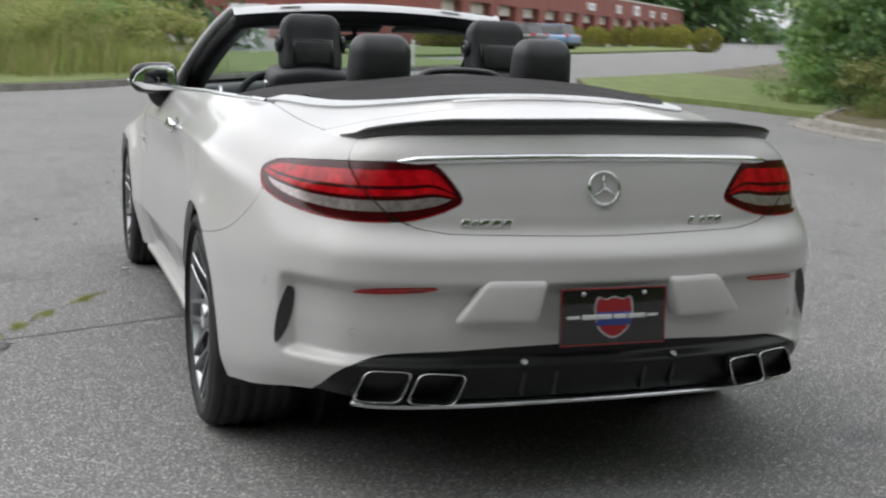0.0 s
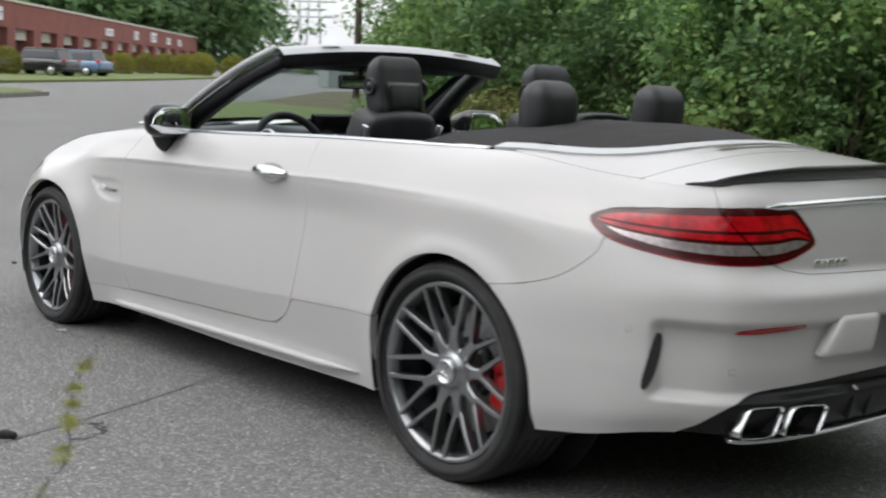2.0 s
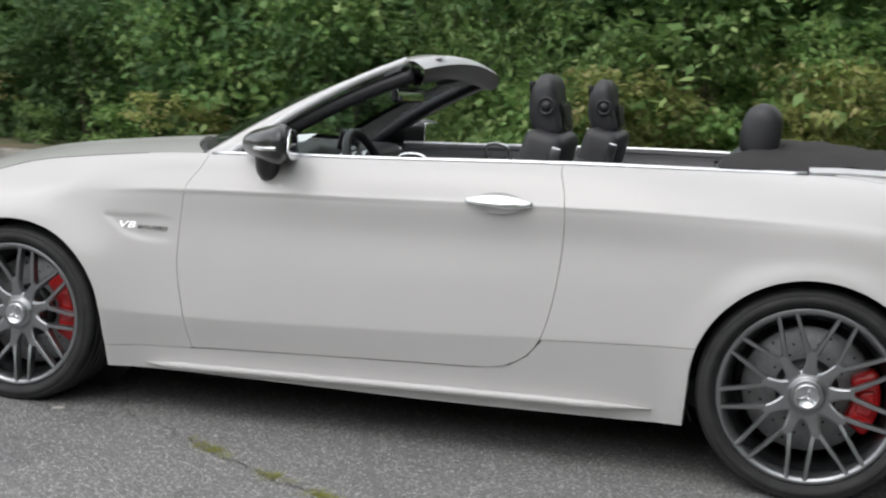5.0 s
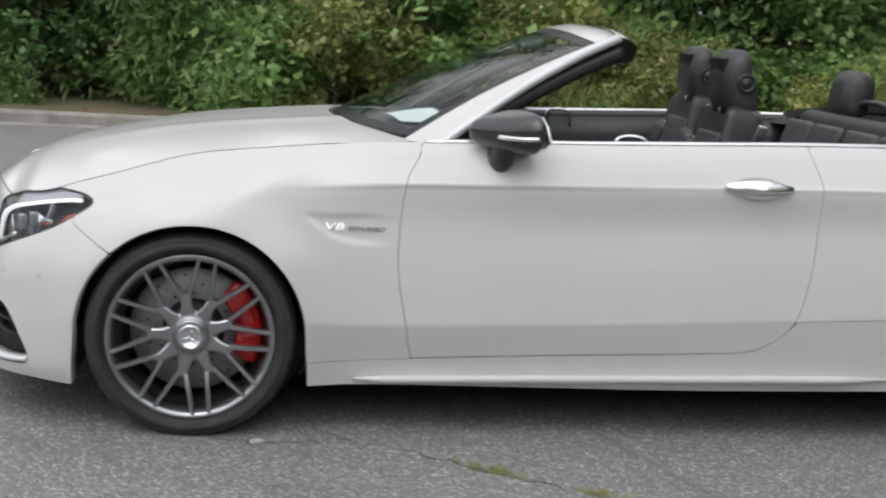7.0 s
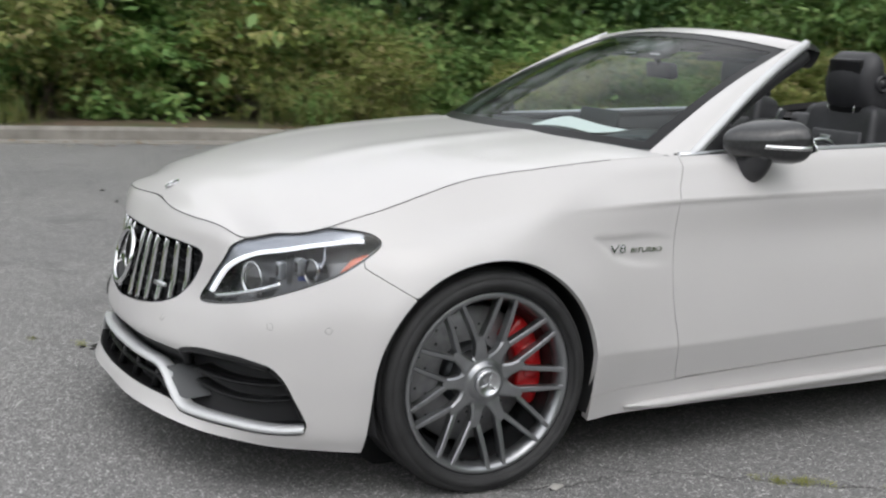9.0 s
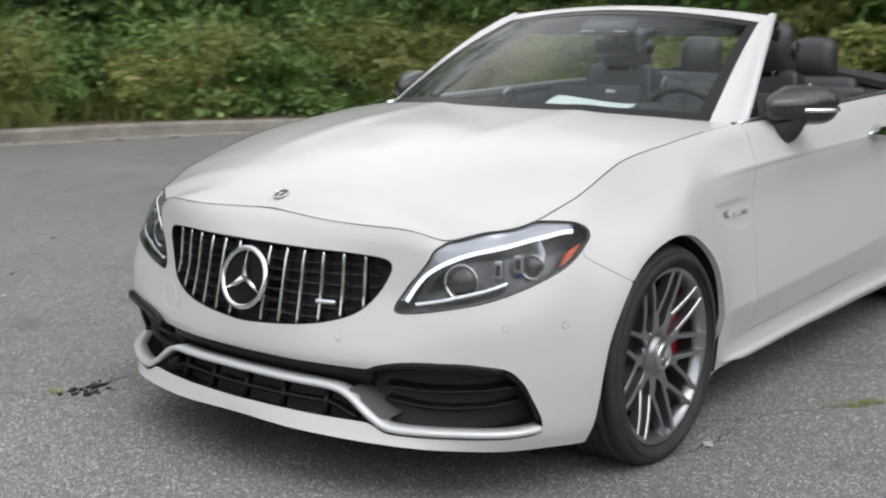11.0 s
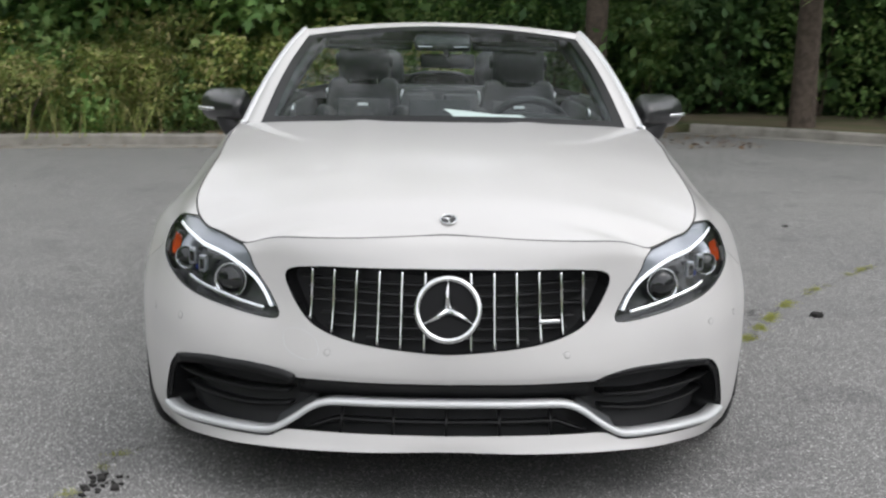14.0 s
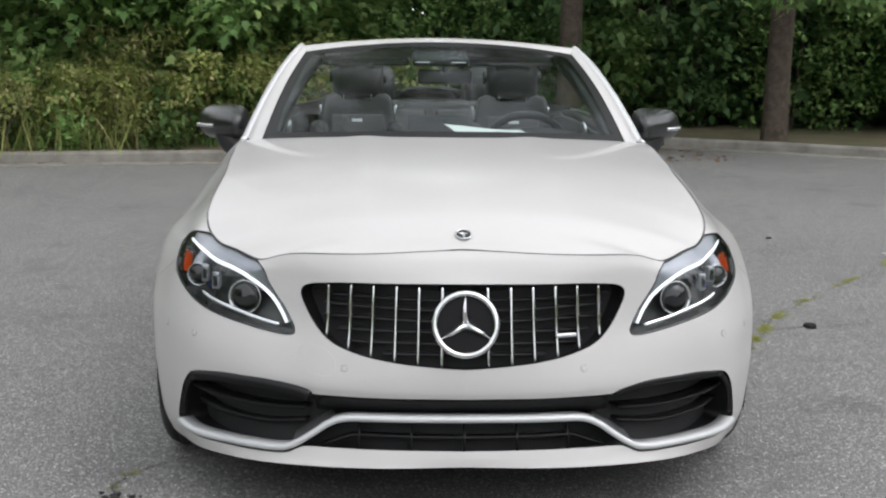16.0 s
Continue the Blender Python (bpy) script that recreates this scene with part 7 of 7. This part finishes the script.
block("end_door", -0.06, 0.02, -15.5, -12.4, BASE, 2.6, WHITE_DOOR, building, "white roller door in the end wall")
block("end_wall", -0.02, 0.0, -25.9, -2.0, 4.9, 5.19, PALE, building, "pale cap of the end wall")
for k in range(1, 9):
    block("pilaster", -0.045, 0.0, -2.0 - k * 2.9, -1.75 - k * 2.9, BASE, 4.85, BRICK_RED, building)

BUSH_V = leaf_cloud("clipped_bush", LEAF_D, 2400, R3(0.9, 0.9, 0.9), 0.12, 1, OVAL, 0.1, 4)


def ball_bush():
    d = rng.normal(0, 1, (2600, 3))
    d /= np.linalg.norm(d, axis=1)[:, None]
    c = d * np.array([0.85, 0.85, 0.75]) * rng.uniform(0.88, 1.02, (2600, 1)) + np.array([0, 0, 0.7])
    c[:, 2] = np.maximum(c[:, 2], 0.02)
    return blades("clipped_bush", LEAF_D, c, d + rng.normal(0, 0.6, d.shape), d + rng.normal(0, 0.4, d.shape), rng.uniform(0.10, 0.2, (2600, 1)), OVAL)


CLIPPED = ball_bush()
for x, y, sc in ((67.0, -22.4, 1.25), (66.2, -23.1, 1.0), (66.0, -24.9, 1.1), (78.6, -36.9, 1.05), (82.4, -40.6, 1.1), (86.9, -44.9, 1.15), (92.3, -49.7, 1.2), (98.4, -55.0, 1.25), (92.5, -53.3, 1.35), (79.1, -48.4, 1.2), (75.5, -33.6, 1.0)):
    plant(CLIPPED, "clipped_bush", x, y, sc, "round clipped yellow-green bush before the building", "bush", float(rise(x)) + 0.02)


# Parked vehicles, far off.
def far_car(x, y, heading, paint, label, rear_light=True):
    root = tagged(new("parked_car"), label, "car", "cars parked by the building")
    root.matrix_world = pose(x, y, float(rise(x)) + 0.02, 0, 0, heading)

    def hull(p):
        k = p[0] / 2.25
        return np.array([p[0], p[1] * (1 - 0.10 * k**4) * (1 - 0.06 * max(p[2], 0) / 0.35), p[2] + 0.05 * (1 - k * k)])

    def cabin(p):
        h = p[2] / 0.7 + 0.5
        return np.array([p[0] * (1 - 0.22 * h) - 0.05 * h, p[1] * (1 - 0.18 * h), p[2]])

    obj("body", *moved(rbox(4.5, 1.82, 0.72, 0.16, 4, hull), pose(0, 0, 0.66)), paint, root)
    obj("cabin", *moved(rbox(2.9, 1.66, 0.70, 0.14, 4, cabin), pose(-0.35, 0, 1.28)), GLASS_DARK, root, "dark tinted windows")
    obj("roof", *moved(rbox(2.2, 1.36, 0.10, 0.045, 3), pose(-0.42, 0, 1.63)), paint, root)
    for sx_ in (-1.38, 1.38):
        for sy_ in (-1, 1):
            w = obj("wheel", *moved(lathe([(0.0005, 0.11), (0.21, 0.12), (0.23, 0.10), (0.34, 0.10), (0.35, 0.05), (0.35, -0.1), (0.0005, -0.1)], 28), pose(sx_, sy_ * 0.82, 0.35, 0, 0, 0 if sy_ > 0 else 180)), RUBBER, root)
            obj("wheel_rim", *moved(lathe([(0.0005, 0.125), (0.20, 0.128), (0.21, 0.118)], 24), pose(sx_, sy_ * 0.82, 0.35, 0, 0, 0 if sy_ > 0 else 180)), SATIN, w)
    for sy_ in (-1, 1):
        obj("tail_lamp", *moved(rbox(0.16, 0.26, 0.18, 0.04, 2), pose(-2.14, sy_ * 0.72, 0.98)), RED_LENS, root, "red tail lamp")
    obj("rear_bumper", *moved(rbox(0.2, 1.7, 0.22, 0.06, 2), pose(-2.2, 0, 0.46)), PLASTIC, root)
    return root


CAR_BLACK = material("black_car_paint", (0.02, 0.021, 0.023), 0.25, 0.0, 1.0)
CAR_BLUE = material("blue_car_paint", (0.13, 0.22, 0.36), 0.25, 0.2, 1.0)
CAR_RED = material("red_car_paint", (0.30, 0.012, 0.018), 0.25, 0.0, 1.0)
CAR_GREY = material("grey_car_paint", (0.06, 0.065, 0.07), 0.25, 0.2, 1.0)
far_car(67.2, -27.6, 30, CAR_BLACK, "black sport utility car parked by the bushes")
far_car(70.2, -31.2, 30, CAR_BLUE, "light blue sport utility car parked by the building")
far_car(74.9, -16.8, -20, CAR_RED, "red sport utility car parked by the end wall")
far_car(80, -10.4, -10, CAR_GREY, "dark grey car parked by the end wall")
far_car(82, -4.6, -10, CAR_GREY, "dark grey car parked by the end wall")

# Post, cabinet, pole, pylons, far trees.
post = obj("marker_post", *moved(rbox(0.09, 0.09, 1.0, 0.02, 2), pose(33.1, -10.5, 0.62)), SIGN)
tagged(post, "short white marker post in the grass", "post")
cab = obj("cable_cabinet", *moved(rbox(1.2, 1.2, 1.25, 0.05, 2), pose(64.5, -46.9, 1.2)), material("grey_green_cabinet", (0.32, 0.36, 0.34), 0.6, vary=0.1, scale=2))
tagged(cab, "pale grey-green electrical cabinet on the grass", "cabinet")
pole = obj("utility_pole", *sweep([(39.6, -30.1, 0), (39.6, -30.1, 9)], ring_profile(0.16, n=14), up=(1, 0, 0)), BARK)
tagged(pole, "brown wooden utility pole among the trees", "pole")
STEEL = material("galvanised_steel", (0.45, 0.46, 0.47), 0.5, 0.6)
for x, y in ((243.4, -166.5), (268, -190)):
    py = tagged(new("pylon"), "grey steel power pylon far away", "pylon")
    for dx_ in (-1.6, 1.6):
        obj("mast", *sweep([(x + dx_, y + dx_, 0), (x + dx_ * 0.5, y + dx_ * 0.5, 26)], ring_profile(0.28, n=8), up=(1, 0, 0)), STEEL, py)
    for z in (17, 21, 25):
        obj("crossarm", *sweep([(x - 5, y - 3.6, z), (x + 5, y + 3.6, z)], ring_profile(0.22, n=6)), STEEL, py)
for k in range(26):
    a = k / 25
    x, y = 150 + 60 * a + rng.normal(0, 5), -60 - 95 * a + rng.normal(0, 5)
    open_view = -39 < math.degrees(math.atan2(y - 3.8, x + 3.7)) < -32.6
    plant(FAR_CROWNS[0], "tree", x, y, rng.uniform(2.6, 4.2) * (0.22 if open_view else 1), "dark tree behind the building", "tree", 1.5)
for k in range(22):
    a = k / 21
    x, y = 165 - 90 * a + rng.normal(0, 3), -105 - 6 * a + rng.normal(0, 6)
    open_view = -38.5 < math.degrees(math.atan2(y - 3.8, x + 3.7)) < -32.6
    plant(FAR_CROWNS[k % 2], "tree", x, y, rng.uniform(1.3, 2.0) * (0.4 if open_view else 1), "leafy tree in the distance", "tree", 1.0)
for k in range(14):
    a = k / 13
    plant(FAR_CROWNS[k % 2], "tree", 120 - 10 * a + rng.normal(0, 3), 15 - 26 * a, rng.uniform(2.0, 3.0), "tall dark tree behind the building", "tree", 1.0)

# ---- cracks, tufts, stones and fallen leaves on the asphalt ----
CRACK = material("crack_shadow_dirt", (0.085, 0.082, 0.08), 0.95)


def crack(points, width, name="crack"):
    p = curve(points, 10 * len(points))
    p = p + rng.normal(0, 0.012, p.shape)
    w = width * rng.uniform(0.4, 1.3, len(p))
    t = np.gradient(p, axis=0)
    n = np.stack([-t[:, 1], t[:, 0]], 1) / np.linalg.norm(t, axis=1)[:, None]
    v = np.concatenate([np.column_stack([p + n * w[:, None], np.full(len(p), 0.003)]), np.column_stack([p - n * w[:, None], np.full(len(p), 0.003)])])
    k = len(p)
    ob = obj(name, v, [(i, k + i, k + i + 1, i + 1) for i in range(k - 1)], CRACK)
    return tagged(ob, "dark crack running through the asphalt", "crack", kind="structure")


MAIN = [(2.35, -1.25), (2.1, -1.02), (1.75, -0.96), (1.3, -0.2), (1.15, 0.5), (0.97, 0.87), (0.70, 1.05), (0.34, 1.29), (0.05, 1.45), (-0.15, 1.55), (-0.48, 1.71), (-0.9, 1.98), (-1.5, 2.45), (-2.4, 3.1), (-3.6, 3.7)]
crack(MAIN, 0.0032)
crack([(0.95, 0.95), (1.25, 0.96), (1.5, 0.8)], 0.004)
crack([(-0.25, 1.62), (-0.33, 1.52), (-0.42, 1.56), (-0.45, 1.68)], 0.005)
crack([(2.4, 1.9), (3.6, 0.9), (5.0, 0.4)], 0.003)
crack([(-2.6, -1.6), (-3.4, -0.4), (-4.6, 0.2)], 0.003)
tar = curve([(0.15, 0.45), (0.05, 0.85), (-0.14, 1.3), (-0.30, 1.75), (-0.42, 2.2)], 30)
n_t = len(tar)
tar_v = np.concatenate([np.column_stack([tar + np.array([0.009, 0]), np.full(n_t, 0.0025)]), np.column_stack([tar - np.array([0.009, 0]), np.full(n_t, 0.0025)])])
tagged(obj("old_seam", tar_v, [(i, n_t + i, n_t + i + 1, i + 1) for i in range(n_t - 1)], material("tarry_seam", (0.215, 0.213, 0.213), 0.9, second=(0.12, 0.119, 0.12), scale=170)), "faint dark seam in the asphalt", "crack", kind="structure")
TUFT_LEAF = leaf_material("bright_grass_blades", (0.30, 0.33, 0.06), (0.38, 0.41, 0.08), (0.44, 0.42, 0.12))
TUFT = stalks("grass_tuft", 90, 0.016, 0.034, TUFT_LEAF)
mc = curve(MAIN, 420)
for k in range(len(mc)):
    x, y = mc[k]
    if (y > 1.12 and rng.random() < 0.30 + 0.5 * math.sin(k * 0.23)) or (y < -0.9 and rng.random() < 0.06):
        o = new("grass_tuft", TUFT)
        o.matrix_world = Matrix.LocRotScale((x + rng.normal(0, 0.012), y + rng.normal(0, 0.012), 0.0), Euler((0, 0, rng.uniform(0, 6))), (rng.uniform(0.5, 1.3), rng.uniform(0.5, 1.3), rng.uniform(0.3, 0.8)))
        tagged(o, "small yellow-green grass tuft in the crack", "grass", kind="stuff")


def clod(x, y, sx_, sy_, sz_, mat, label, name="stone"):
    ph = rng.uniform(0, 6, 3)
    b = rbox(sx_, sy_, sz_, min(sx_, sy_, sz_) * 0.45, 3, lambda p: p * (1 + 0.18 * math.sin(60 * p[0] + ph[0]) + 0.15 * math.sin(75 * p[1] + ph[1])))
    return tagged(obj(name, *moved(b, pose(x, y, sz_ * 0.42, 0, 0, rng.uniform(0, 180))), mat), label, name)


DARK_STONE = material("dark_clod", (0.025, 0.023, 0.022), 0.9, vary=0.4, scale=40)
PALE_STONE = material("pale_stone", (0.5, 0.48, 0.45), 0.9, vary=0.2, scale=30)
clod(-0.304, 1.826, 0.062, 0.042, 0.026, DARK_STONE, "dark clod of dirt on the asphalt")
for _ in range(26):
    s = rng.uniform(0.008, 0.034)
    clod(2.07 + rng.normal(0, 0.055), -0.995 + rng.normal(0, 0.028), s, s * 0.7, s * 0.35, DARK_STONE, "dark crumb of dirt on the asphalt")
clod(1.205, 0.965, 0.045, 0.03, 0.006, PALE_STONE, "pale stone chip beside the front tyre")
clod(-10.9, -4.3, 0.12, 0.1, 0.3, PALE_STONE, "pale stone lying on the verge")
for _ in range(40):
    a, r = rng.uniform(0, 6.28), rng.uniform(2.8, 9)
    s = rng.uniform(0.012, 0.035)
    clod(r * math.cos(a), r * math.sin(a), s, s * 0.7, s * 0.4, DARK_STONE if rng.random() < 0.7 else PALE_STONE, "small loose stone on the asphalt")
n = 1500
i = rng.integers(10, len(KERB) - 1, n)
c2 = KERB[i] + rng.normal(0, 0.35, (n, 2)) + 0.1 * np.stack([tang[i, 1], -tang[i, 0]], 1)
far_end = rng.random(n) < 0.35
c2[far_end] = np.column_stack([rng.uniform(-12.5, -10, far_end.sum()), rng.uniform(0.8, 4.5, far_end.sum())])
back_of = np.min(np.hypot(c2[:, None, 0] - behind[None, ::4, 0], c2[:, None, 1] - behind[None, ::4, 1]), 1)
side_of = np.einsum("ij,ij->i", c2 - KERB[i], np.stack([-tang[i, 1], tang[i, 0]], 1))
zz = np.where(far_end, 0.012, np.where(side_of > 0.0, 0.142, 0.012))
litter = blades("fallen_leaves", DRY, np.column_stack([c2, zz]), np.column_stack([rng.normal(0, 1, (n, 2)), np.zeros(n)]), np.column_stack([rng.normal(0, 0.3, (n, 2)), np.ones(n)]), rng.uniform(0.03, 0.11, (n, 1)), OVAL, 0.05)
tagged(new("fallen_leaves", litter), "brown fallen leaves scattered along the kerb", "leaves", kind="stuff")
